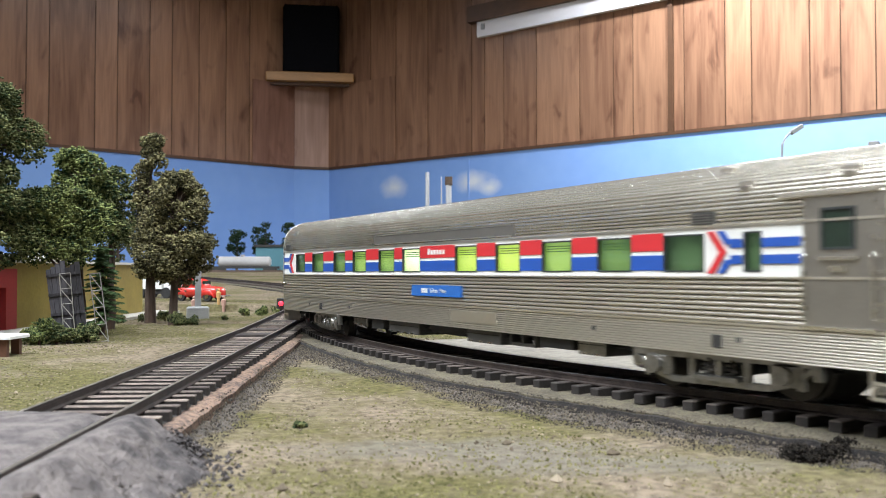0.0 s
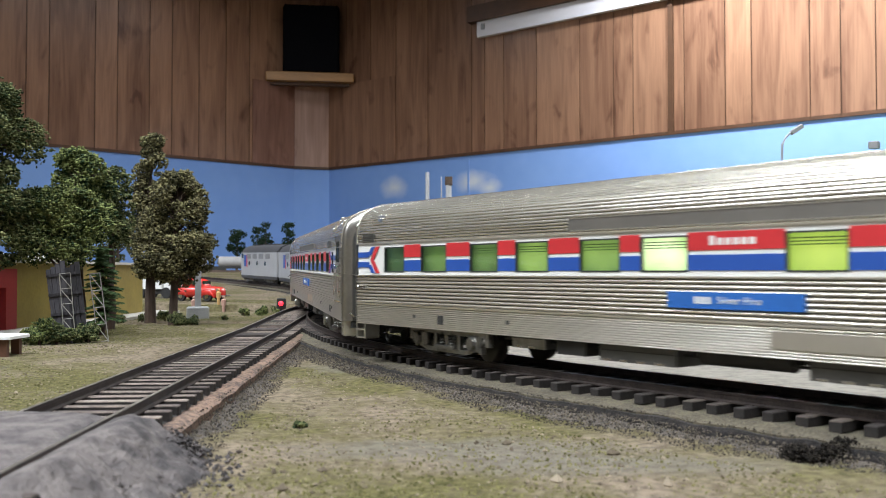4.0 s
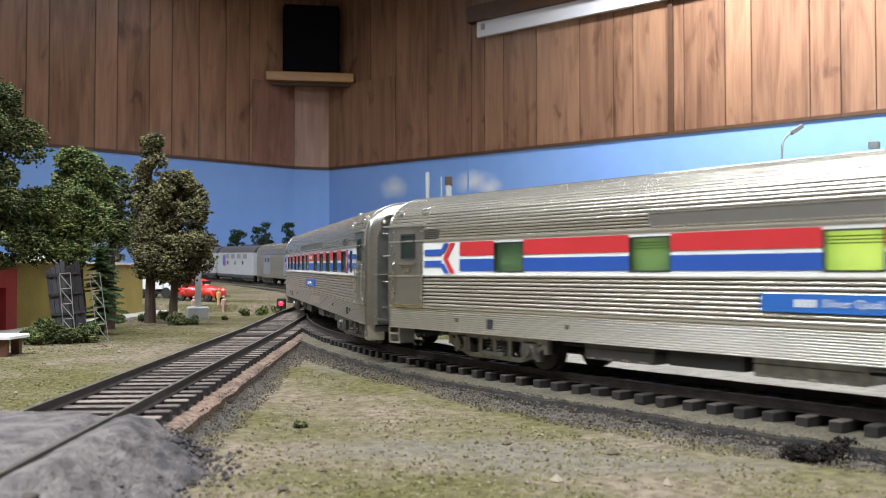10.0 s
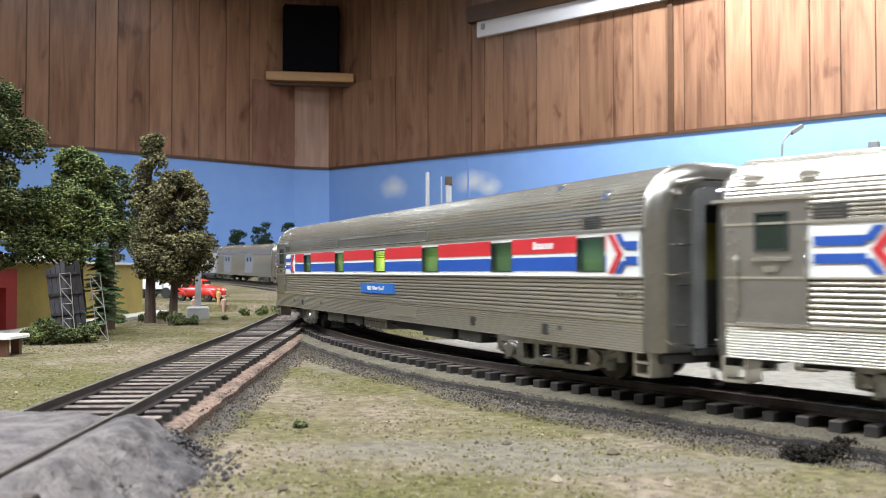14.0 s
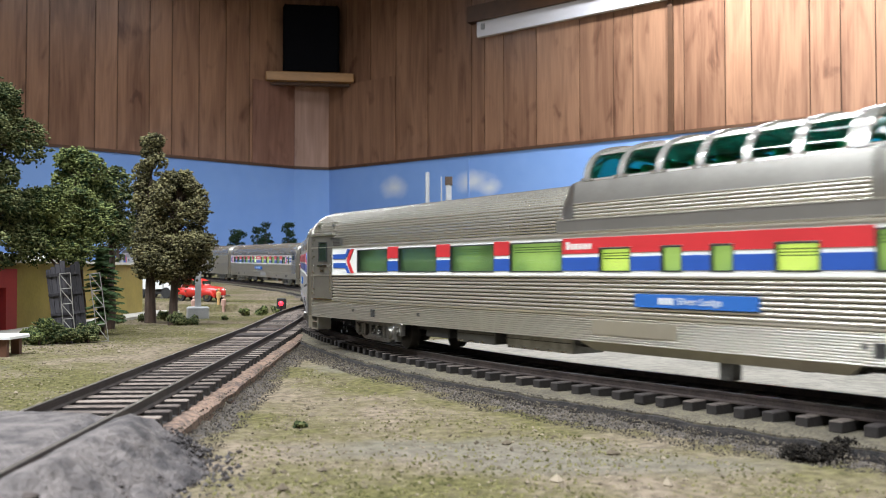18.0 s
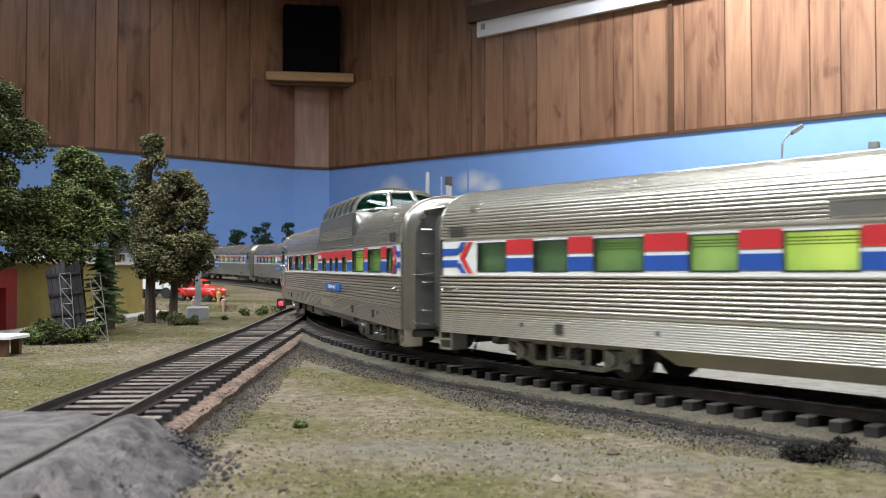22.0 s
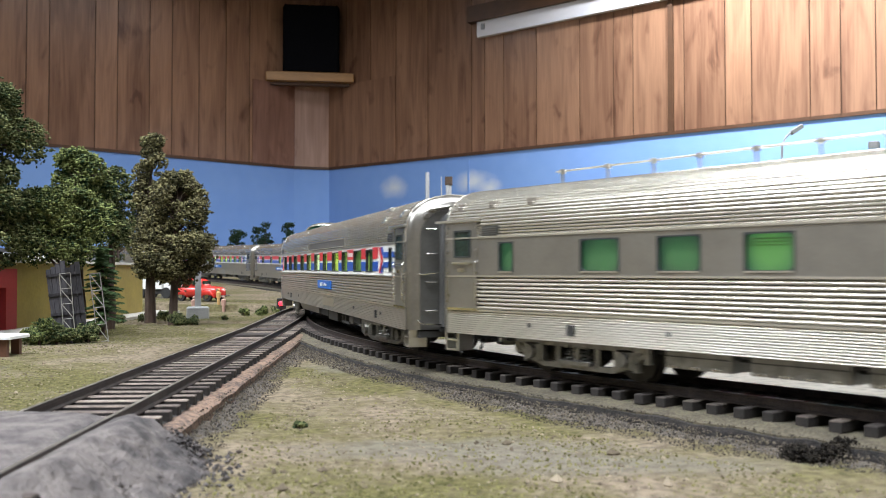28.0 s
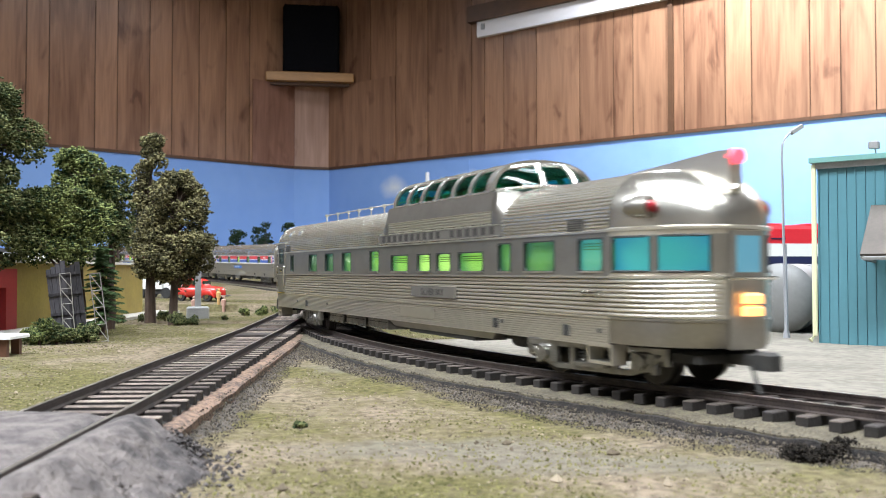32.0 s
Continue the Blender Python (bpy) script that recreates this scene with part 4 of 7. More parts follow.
def small_fittings(car, hatches, panels, vents, loops):
    """Dark filler hatches low on the sides, eave panels, roof vents and tow loops."""
    for side in (-1, 1):
        for a in hatches:
            part("filler_hatch", side_box(Geo(), side, a, a + 2.2, 17.3, 17.75, 9.9, 12.4), DARK, car, "small dark filler hatch")
        for a in panels:
            e = part("eave_panel", side_box(Geo(), side, a, a + 6.0, 17.2, 18.0, 33.9, 36.4), END_GREY, car, "small grey panel at the eave")
            for k in range(4):
                part("slat", side_box(Geo(), side, a + 0.4, a + 5.6, 18.0, 18.12, 34.2 + k * 0.52, 34.45 + k * 0.52), TRUCK_GREY, e)
        for a, y, z in vents:
            v = part("roof_vent", Geo().bevel_box(px(a + 2.0), px(a - 2.0), *sorted((side * (y - 1.2) * MM, side * (y + 1.0) * MM)), (z - 1.6) * MM, (z + 1.0) * MM, 0.4 * MM), SILVER_ROOF, car)
            part("vent_hood", Geo().bevel_box(px(a + 1.2), px(a - 1.2), *sorted((side * (y - 0.2) * MM, side * (y + 1.6) * MM)), (z - 1.2) * MM, (z - 0.2) * MM, 0.2 * MM), CHROME, v)
        for a in loops:
            part("tow_loop", Geo().tube([(px(a), side * 17.4 * MM, 20.4 * MM), (px(a + 0.6), side * 18.6 * MM, 19.6 * MM), (px(a + 5.4), side * 18.6 * MM, 19.6 * MM), (px(a + 6), side * 17.4 * MM, 20.4 * MM)], 0.28 * MM, 5), CHROME, car)
        for a in (31.0, 72.0, 214.0, 257.0):
            part("drain_cap", side_box(Geo(), side, a, a + 1.0, 17.3, 17.7, 11.2, 12.2), END_GREY, car)
        part("access_panel", side_box(Geo(), side, 147.6, 173.0, 17.2, 17.62, 10.2, 13.5), SILVER, car)


COACH = [(15.9, 26.6), (34.9, 47.1), (57.4, 69.0), (75.7, 87.7), (98.0, 110.4), (116.1, 128.8), (150.7, 163.1), (172.7, 184.6), (194.3, 206.5), (216.0, 227.7), (237.6, 249.1), (259.0, 263.3)]
LONG_COACH = [(15.1, 26.3), (35.7, 47.2), (54.8, 69.2), (80.3, 92.0), (101.0, 115.7), (124.8, 139.8), (148.0, 159.8), (170.7, 185.4), (192.1, 203.7), (214.6, 228.8), (236.0, 246.9), (268.6, 273.0)]
SLEEPER = [(46.8, 57.9), (91.2, 102.3), (135.5, 146.8), (178.3, 190.6), (224.0, 235.4), (264.8, 275.7)]
DOMECAR = [(34.6, 54.6), (61.1, 82.6), (89.6, 110.3), (116.9, 137.5), (150.0, 160.0, 30.2), (168.7, 174.6, 30.2), (181.8, 187.6, 30.2), (196.8, 206.4, 30.2), (216.6, 236.7), (243.6, 263.2), (270.8, 279.2)]
LOUNGE = [(20.6, 26.0), (48.1, 59.6), (69.7, 80.5), (90.2, 100.7), (119.5, 128.7), (139.3, 153.8, 30.3), (160.8, 170.6, 30.3), (174.9, 184.6, 30.3), (189.4, 204.5, 30.3), (212.5, 219.4), (225.6, 239.9), (249.4, 259.0)]
UNDER = {1: ((72, 84, 5.4, "silver"), (88, 98, 4.8, "dark"), (102, 124, 4.4, "grey"), (127, 150, 5.2, "tank"), (154, 172, 4.6, "grey"), (176, 188, 5.0, "frame"), (190, 204, 5.6, "dark"), (206, 216, 5.0, "silver")),
         2: ((70, 131, 5.2, "fairing"), (131.5, 151, 5.2, "dark"), (152, 172.5, 4.2, "dark"), (180, 196, 4.3, "frame"), (197, 204, 5.0, "grey"), (206, 218, 5.8, "dark")),
         3: ((76, 96, 4.6, "grey"), (100, 118, 5.0, "dark"), (120, 142, 4.5, "silver"), (146, 170, 5.2, "tank"), (174, 196, 4.8, "dark"), (200, 214, 5.0, "grey")),
         4: ((74, 86, 5.2, "dark"), (90, 108, 4.8, "grey"), (113, 139, 4.6, "silver"), (141, 214, 6.2, "fairing"), (182, 185, 2.6, "frame"), (216, 222, 4.8, "tank")),
         5: ((70, 86, 4.6, "silver"), (90, 110, 4.6, "silver"), (113, 132, 4.6, "silver"), (134, 210, 6.4, "fairing"), (150, 196, 5.2, "dark"), (212, 220, 4.8, "tank"))}
FITTINGS = {1: ((43.0, 251.0), (4.0, 246.0), ((12.9, 15.6, 41.5), (251, 12.5, 44.6), (259, 15.8, 41.2), (281, 15.4, 42.0)), (0.6,)),
            2: ((43.0, 249.5), (4.2, 269.0), ((12.9, 15.6, 41.5), (252.5, 12.5, 44.6), (260, 15.8, 41.2), (281, 15.4, 42.0)), (0.6,)),
            3: ((44.0, 212.0, 250.0), (17.5, 268.0), ((5, 15.4, 42.0), (16, 15.4, 42.0), (252, 12.5, 44.6), (275, 15.6, 41.5)), (281.0,)),
            4: ((44.0, 216.2, 250.2), (17.5, 276.0), ((5, 15.4, 42.0), (16, 15.4, 42.0), (252, 12.5, 44.6), (275, 15.6, 41.5)), (281.0,)),
            5: ((44.0, 210.0, 243.5), (14.5, 245.5), ((4.5, 15.2, 42.2), (17, 15.2, 42.2), (31, 15.2, 42.2)), (252.0,))}


def logo_bar(car, a, b):
    for side in (-1, 1):
        w = (b - a) / 6
        for k in range(6):
            part("logo_bar", side_box(Geo(), side, a + w * k, a + w * (k + 0.72), 17.75, 17.82, 30.0, 31.9 if k == 0 else 31.4), WHITE, car, "plain white mark on the red stripe")


def finish(car, front_door=None, rear_door=None):
    for side in (-1, 1):
        for d in (front_door, rear_door):
            if d:
                side_door(car, d[0], d[1], side)
                a, b = (0.0, d[0]) if d is front_door else (d[1], BODY)
                if b - a > 0.4:
                    part("corner_panel", side_box(Geo(), side, a, b, 17.4, 17.82, 15.05, 37.6), DOOR_SILVER, car, "smooth silver panel beside the vestibule door")
                    for z in np.arange(16.5, 37.0, 2.6):
                        part("rivet", side_box(Geo(), side, (a + b) / 2 - 0.25, (a + b) / 2 + 0.25, 17.8, 18.02, z, z + 0.6), CHROME, car)


def coach(name, label, spans, levels, tail, door, name_at, logo, board, text):
    """A striped coach: windows from end to end, the arrow before the rear door."""
    car = thing(name, label, "train car", group="train")
    shell(car, 0, BODY)
    windows(car, spans, 1.0, BODY - 1.0, WHITE, levels)
    stripes(car, spans[:-1], spans[0][0] - 0.1, tail - 7.0)
    for side in (-1, 1):
        chevron(car, side, 8.4, -1, 1.0)
        chevron(car, side, tail, 1, door[0] - 0.5, (spans[-1][0] - 0.2, spans[-1][1] + 0.2))
    finish(car, None, door)
    plate(car, *name_at, text)
    logo_bar(car, *logo)
    letter_board(car, *board)
    return car


def sleeper(name, label):
    car = thing(name, label, "train car", group="train")
    shell(car, 0, BODY)
    windows(car, SLEEPER, 1.0, BODY - 1.0, WHITE, (0, 1, 3, 1, 0, 0))
    stripes(car, SLEEPER, 33.0, 276.0)
    for side in (-1, 1):
        chevron(car, side, 26.0, -1, 17.5)
        chevron(car, side, 282.0, 1, BODY - 1.5)
    finish(car, (2.5, 16.5), None)
    plate(car, 123.3, 155.3, "Silver Quail")
    logo_bar(car, 246.0, 255.5)
    letter_board(car, 96.7, 182.7)
    return car


def dome(car, a0, a1, n):
    """A glazed bubble on the roof: a riser, broad ribs with a curved pane in each bay, a silver crown and faceted glazed ends."""
    foot = flutes(17.50, 33.8, 40.8, 9, 0.28) + [(17.75, 40.9), (17.72, 41.1)]
    belt = [(17.72, 41.1), (17.7, 41.3), (17.25, 44.5), (16.9, 46.2), (15.4, 46.7)]
    deck = [(17.6, 33.8), (17.7, 37.5), (17.7, 41.0), (16.9, 46.2), (15.4, 46.7), (8.0, 47.2), (0.0, 47.4)]
    low = [(17.5, 33.8), (17.45, 36.4), (17.0, 39.0), (15.8, 41.8), (13.8, 43.9), (8.0, 46.4), (0.0, 47.1)]
    g = Geo()
    for side in (-1, 1):
        g.quads([[(px(a), side * y * MM, z * MM) for y, z in foot] for a in (a0 - 3.5, a1 + 3.5)])
    part("dome_riser", g, SILVER, car, "fluted silver side under the dome", smooth=42)
    # belt takes a darker silver: the dark room it mirrors, put into its colour
    g = Geo()
    for side in (-1, 1):
        g.quads([[(px(a), side * y * MM, z * MM) for y, z in belt] for a in (a0 - 3.5, a1 + 3.5)])
    part("dome_belt", g, DOOR_SILVER, car, "smooth silver belt under the dome panes, toned down for dark reflections", smooth=25)
    for a, b in ((a0 - 3.5, a0 - 9.0), (a1 + 3.5, a1 + 10.0)):
        ends = Geo()
        both = [(y0, z0, y1, z1) for (y0, z0), (y1, z1) in zip(deck, low)]
        both += [(-y0, z0, -y1, z1) for y0, z0, y1, z1 in reversed(both[:-1])]
        ends.quads([[(px(a + (b - a) * u), (y0 + (y1 - y0) * v) * MM, (z0 + (z1 - z0) * v) * MM) for y0, z0, y1, z1 in both] for u, v in ((0, 0), (0.25, 0.06), (0.5, 0.30), (0.75, 0.72), (1.0, 1.0))])
        part("dome_fairing", ends, END_SILVER, car, "smooth silver fairing at the dome's foot", smooth=40)
    side_arc = [(16.4, 46.4), (16.1, 48.2), (15.4, 49.9), (14.3, 51.4), (12.8, 52.7)]
    crown = [(12.8, 52.7), (10.8, 53.8), (8.0, 54.6), (4.5, 55.1), (0.0, 55.3)]
    arc = side_arc + crown[1:]

    def bow(pts, a, b, out, thick):
        """A flat band bent over points of half-width and height, on both sides."""
        g = Geo()
        full = [(y, z) for y, z in pts] + [(-y, z) for y, z in reversed(pts[:-1])]
        rows = []
        for y, z in full:
            q = math.hypot(y, (z - 44) * 1.4)
            ny, nz = y / q, (z - 44) * 1.4 / q
            rows.append([(px(a), (y + ny * out) * MM, (z + nz * out) * MM), (px(b), (y + ny * out) * MM, (z + nz * out) * MM),
                         (px(b), (y + ny * (out - thick)) * MM, (z + nz * (out - thick)) * MM), (px(a), (y + ny * (out - thick)) * MM, (z + nz * (out - thick)) * MM)])
        k = g.quads(rows, True)
        m = len(rows) - 1
        g.f += [(k + 3, k + 2, k + 1, k), tuple(k + m * 4 + i for i in range(4))]
        return g
    step = (a1 - a0) / n
    for i in range(n + 1):
        w = 1.0 if i < n else 1.9
        part("dome_rib", bow(arc, a0 + i * step - w + (0.6 if i == n else 0), a0 + i * step + w + (0.6 if i == n else 0), 0.55, 0.9), CHROME_DOME, car, "polished silver rib", smooth=30)
    for side in (-1, 1):
        for i in range(n):
            g = Geo()
            g.quads([[(px(a), side * y * MM, z * MM) for y, z in side_arc] for a in (a0 + i * step + 0.9, a0 + (i + 1) * step - 0.9)])
            part("dome_pane", g, DOME_GLASS, car, "teal-tinted dome pane")
            for x in (a0 + i * step + 0.9, a0 + (i + 1) * step - 2.0):
                part("pane_clip", side_box(Geo(), side, x, x + 1.2, 16.0, 17.2, 46.3, 46.9), CHROME_DOME, car)
        part("dome_sill", Geo().tube([(px(a0), side * 16.5 * MM, 46.3 * MM), (px(a1), side * 16.5 * MM, 46.3 * MM)], 0.5 * MM, 6), CHROME_DOME, car)
        part("dome_header", Geo().tube([(px(a0), side * 12.9 * MM, 52.7 * MM), (px(a1), side * 12.9 * MM, 52.7 * MM)], 0.5 * MM, 6), CHROME_DOME, car)
    g = Geo()
    g.quads([[(px(a), y * MM, z * MM) for y, z in crown + [(-y, z) for y, z in reversed(crown[:-1])]] for a in (a0, a1)])
    part("dome_crown", g, SILVER_ROOF, car, "silver dome crown")
    for a, way in ((a0, -1), (a1, 1)):
        base = [(0.5, 16.3, 46.6), (4.5, 13.6, 47.0), (8.0, 9.8, 47.4), (10.0, 5.2, 47.7), (10.0, -5.2, 47.7), (8.0, -9.8, 47.4), (4.5, -13.6, 47.0), (0.5, -16.3, 46.6)]
        top = [(0.5, 14.3, 51.4), (1.6, 11.6, 52.9), (3.4, 8.2, 53.6), (4.8, 4.2, 53.9), (4.8, -4.2, 53.9), (3.4, -8.2, 53.6), (1.6, -11.6, 52.9), (0.5, -14.3, 51.4)]
        mid = [((p[0] + q[0]) / 2 + 0.9, (p[1] + q[1]) / 2 * 1.05, (p[2] + q[2]) / 2 + 0.3) for p, q in zip(base, top)]
        at = lambda p: (px(a + way * p[0]), p[1] * MM, p[2] * MM)
        for i0, i1 in ((0, 3), (3, 4), (4, 7)):
            g = Geo()
            g.quads([[at(p) for p in row[i0:i1 + 1]] for row in (base, mid, top)])
            part("dome_end_pane", g, DOME_GLASS, car, "teal-tinted end pane of the dome")
        for i in (3, 4):
            part("dome_mullion", Geo().tube([at(base[i]), at(mid[i]), at(top[i])], 0.95 * MM, 8), CHROME_DOME, car, "polished silver post between end panes")
        for row, r in ((base, 0.6), (top, 0.8)):
            part("dome_end_rail", Geo().tube([at(p) for p in row], r * MM, 8), CHROME_DOME, car)
        cap = Geo()
        line = [(12.8, 52.7), (10.8, 53.8), (8.0, 54.6), (4.5, 55.1), (-4.5, 55.1), (-8.0, 54.6), (-10.8, 53.8), (-12.8, 52.7)]
        cap.quads([[(px(a), y * MM, z * MM) for y, z in line], [(px(a + way * p[0] * 0.6), p[1] * MM, (p[2] + 0.75) * MM) for p in top], [at(p) for p in top]])
        part("dome_brow", cap, CHROME_DOME, car, "silver brow over the end panes")
    part("dome_floor", Geo().box(px(a1), px(a0), -14.5 * MM, 14.5 * MM, 45.2 * MM, 46.0 * MM), SEAT, car)
    for a in np.arange(a0 + 5, a1 - 4, 7.0):
        for y in (-11.5, 3.0):
            part("dome_seat", Geo().bevel_box(px(a + 1.5), px(a), y * MM, (y + 8.5) * MM, 45.8 * MM, 49.4 * MM, 0.5 * MM), SEAT, car)


CHROME_DOME = material("polished_dome_silver", (0.56, 0.545, 0.50), 0.24, 0.85, 0.08, 90)


def dome_coach(name, label):
    car = thing(name, label, "train car", group="train")
    shell(car, 0, BODY)
    windows(car, DOMECAR, 1.0, BODY - 1.0, WHITE, (0, 0, 1, 2, 3, 2, 2, 3, 2, 1, 0))
    stripes(car, [s[:2] for s in DOMECAR], 34.5, 279.2)
    for side in (-1, 1):
        for s in DOMECAR[4:8]:
            part("red_stripe", side_box(Geo(), side, s[0], s[1], 17.6, 17.75, 30.35, 32.7), RED, car)
        chevron(car, side, 27.5, -1, 17.5)
        chevron(car, side, 283.5, 1, BODY - 0.6)
    finish(car, (2.5, 16.5), None)
    plate(car, 161.5, 193.4, "Silver Lodge", 16.9, 19.8)
    logo_bar(car, 139.0, 148.0)
    letter_board(car, 135.4, 220.9)
    dome(car, 145.0, 212.6, 6)
    return car


def lounge(name, label):
    """The last car: dome, bare silver sides and a round end with its own windows and lamps."""
    car = thing(name, label, "train car", group="train")
    a1 = 261.0
    shell(car, 0, a1, round_end=True)
    windows(car, LOUNGE, 1.0, a1, DOOR_SILVER, (0, 0, 0, 1, 2, 2, 3, 3, 2, 1, 1, 4), films=GREEN_FILMS, ledge=True)
    finish(car, (0.8, 12.6), None)
    for side in (-1, 1):
        p = part("name_plate", side_box(Geo(), side, 157.4, 188.2, 17.5, 18.15, 16.9, 20.2), BOARD, car, "grey metal name plate")
        words("SILVER SKY", 2.9 * MM, on_side(side, 172.8, 18.5, 18.2), BOLD, p, "dark raised letters")
    letter_board(car, 129.1, 214.7)
    for side in (-1, 1):
        rnd = random.Random(2)
        x = 132.5
        for i in range(17):
            if i != 10:
                part("letter_bar", side_box(Geo(), side, x, x + 2.3, 17.85, 18.0, 34.7, 36.7), BOLD, car)
            x += 4.75
    dome(car, 140.4, 205.8, 6)
    # the round end
    cx, deep = 261.0, 22.5

    def plan(k, y_half, shrink=1.0):
        """Points round the end in plan at half-width y_half."""
        t = math.pi / 2 * k
        return px(cx + deep * shrink * math.sin(abs(t))), (1 if k >= 0 else -1) * 0 + y_half * max(0.0, math.cos(t)) ** 0.9
    ks = np.linspace(0, 1, 9)
    loop = [plan(k, 17.45) for k in ks] + [(x, -y) for x, y in (plan(k, 17.45) for k in ks[::-1][1:])]

    def band(name, prof, mat, smooth=30):
        g = Geo()
        g.quads([[(px(cx) + (x - px(cx)) * s, y * s2 * MM, z * MM) for x, y in loop] for s, s2, z in prof])
        return part(name, g, mat, car, smooth=smooth)
    low = [(1, y / 17.35, z) for y, z in flutes(17.25, 15.05, 23.2, 8, 0.42)]
    band("end_skirt", [(0.97, 0.985, 9.2), (0.985, 0.99, 10.0), (0.995, 1.0, 12.0), (1.0, 1.0, 14.4), (1.015, 1.012, 14.5), (1.015, 1.012, 14.95), (1.0, 1.0, 15.05)], END_SILVER)
    band("end_lower_side", low, SILVER, 20)
    band("end_sill", [(1.0, 1.0, 23.2), (1.012, 1.012, 23.4), (1.012, 1.012, 23.9), (1.0, 1.0, 24.0), (1.0, 1.0, 24.6)], SILVER)
    band("end_header", [(1.0, 1.0, 32.2), (1.0, 1.0, 33.2), (1.02, 1.015, 33.4), (1.02, 1.015, 34.0), (1.0, 1.0, 34.2)], SILVER)
    band("end_pane", [(0.975, 0.975, 24.6), (0.975, 0.975, 32.2)], END_GLASS)
    band("end_roof", [(1.0, 1.0, 34.2), (0.985, 0.995, 36.6), (0.93, 0.972, 39.4), (0.84, 0.915, 41.8), (0.72, 0.81, 43.9), (0.57, 0.655, 45.6), (0.42, 0.48, 46.7), (0.25, 0.28, 47.3), (0.0, 0.0, 47.6)], CHROME_ROOF, 60)
    for side in (-1, 1):
        for k0, k1 in ((-0.02, 0.03), (0.335, 0.38), (0.735, 1.0)):
            g = Geo()
            rows = []
            for k in np.linspace(k0, k1, 2 + int((k1 - k0) * 24)):
                (ox, oy), (ix, iy) = plan(max(k, 0.0), 17.5), plan(max(k, 0.0), 16.9)
                rows.append([(ox, side * oy * MM, 24.4 * MM), (ox, side * oy * MM, 32.4 * MM), (ix + 0.5 * MM, side * iy * MM, 32.4 * MM), (ix + 0.5 * MM, side * iy * MM, 24.4 * MM)])
            g.quads(rows, True)
            part("end_panel", g, DOOR_SILVER, car, "smooth curved panel between the end windows", smooth=40)
        for k0, k1 in ((0.03, 0.335), (0.38, 0.735)):
            bow = [plan(k, 17.5) for k in np.linspace(k0, k1, 9)]
            loop_pts = [(u, side * v * MM, 24.7 * MM) for u, v in bow] + [(u, side * v * MM, 32.1 * MM) for u, v in reversed(bow)]
            part("end_window_rim", Geo().tube(loop_pts + loop_pts[:1], 0.3 * MM, 5), GASKET, car)
    x, y = plan(1.0, 17.3)
    part("end_door", Geo().box(x - 0.4 * MM, x + 0.8 * MM, -4.5 * MM, 4.5 * MM, 9 * MM, 33 * MM), DOOR_SILVER, car, "silver round-end door")
    part("end_door_window", Geo().box(x - 0.7 * MM, x - 0.35 * MM, -3.0 * MM, 3.0 * MM, 24.6 * MM, 32 * MM), END_WINDOW, car, "lit blue door window")
    for side in (-1, 1):
        (mx, my), (nx, ny) = plan(0.16, 17.6), plan(0.34, 17.6)
        m = Geo().tube([(mx, side * my * MM, 38.2 * MM), ((mx + nx) / 2, side * (my + ny) / 2 * MM, 38.3 * MM), (nx, side * ny * MM, 38.3 * MM)], [1.5 * MM, 2.3 * MM, 2.3 * MM], 14)
        part("marker_lamp", m, DOOR_SILVER, car)
        part("marker_lens", Geo().ball((nx - 0.2 * MM, side * (ny + 0.2) * MM, 38.3 * MM), 1.3 * MM), RED_LENS, car)
    part("tail_sign", Geo().bevel_box(x - 2.6 * MM, x - 0.3 * MM, -2.4 * MM, 2.4 * MM, 15.8 * MM, 17.9 * MM, 0.5 * MM), AMBER, car, "lit amber tail sign")
    part("tail_sign", Geo().bevel_box(x - 2.6 * MM, x - 0.3 * MM, -2.4 * MM, 2.4 * MM, 18.3 * MM, 20.4 * MM, 0.5 * MM), AMBER, car, "lit amber tail sign")
    part("end_rail", Geo().tube([(x - 1.2 * MM, -7 * MM, 23.4 * MM), (x - 1.8 * MM, 0, 23.4 * MM), (x - 1.2 * MM, 7 * MM, 23.4 * MM)], 0.35 * MM, 6), CHROME, car)
    fin = [(px(232), 46.9), (px(277), 50.0), (px(280.5), 49.8), (px(280.8), 41.0), (px(262), 44.6)]
    g = Geo()
    b = g.quads([[(x, -1.6 * MM, z * MM) for x, z in fin], [(x, 1.6 * MM, z * MM) for x, z in fin]], True)
    g.f += [tuple(b + i for i in range(5)), tuple(b + 9 - i for i in range(5))]
    part("tail_fin", g, SILVER, car, "silver tail fin with red lamp")
    part("fin_lamp", Geo().tube([(px(279.6), 0, 48.6 * MM), (px(281.8), 0, 48.4 * MM)], [1.7 * MM, 1.5 * MM], 14), RED_GLOW, car, "glowing red lamp on the tail fin")
    part("end_dome_lamp", Geo().ball((px(279.4), 0, 41.8 * MM), (2.0 * MM, 2.0 * MM, 1.6 * MM)), CHROME, car)
    part("buffer_beam", Geo().bevel_box(px(279), px(266), -9 * MM, 9 * MM, 5.8 * MM, 8.4 * MM, 0.8 * MM), DARK, car)
    c = Geo().box(px(287), px(275), -1.2 * MM, 1.2 * MM, 5.8 * MM, 8 * MM)
    c.bevel_box(px(291), px(286), -2 * MM, 1.8 * MM, 5.2 * MM, 8.8 * MM, 0.6 * MM)
    part("coupler", c, DARK, car)
    part("coupler_hose", Geo().tube([(px(287), 2.4 * MM, 6 * MM), (px(288.5), 2.6 * MM, 3.0 * MM), (px(289.5), 2.6 * MM, 0.8 * MM)], 0.45 * MM, 6), DARK, car)
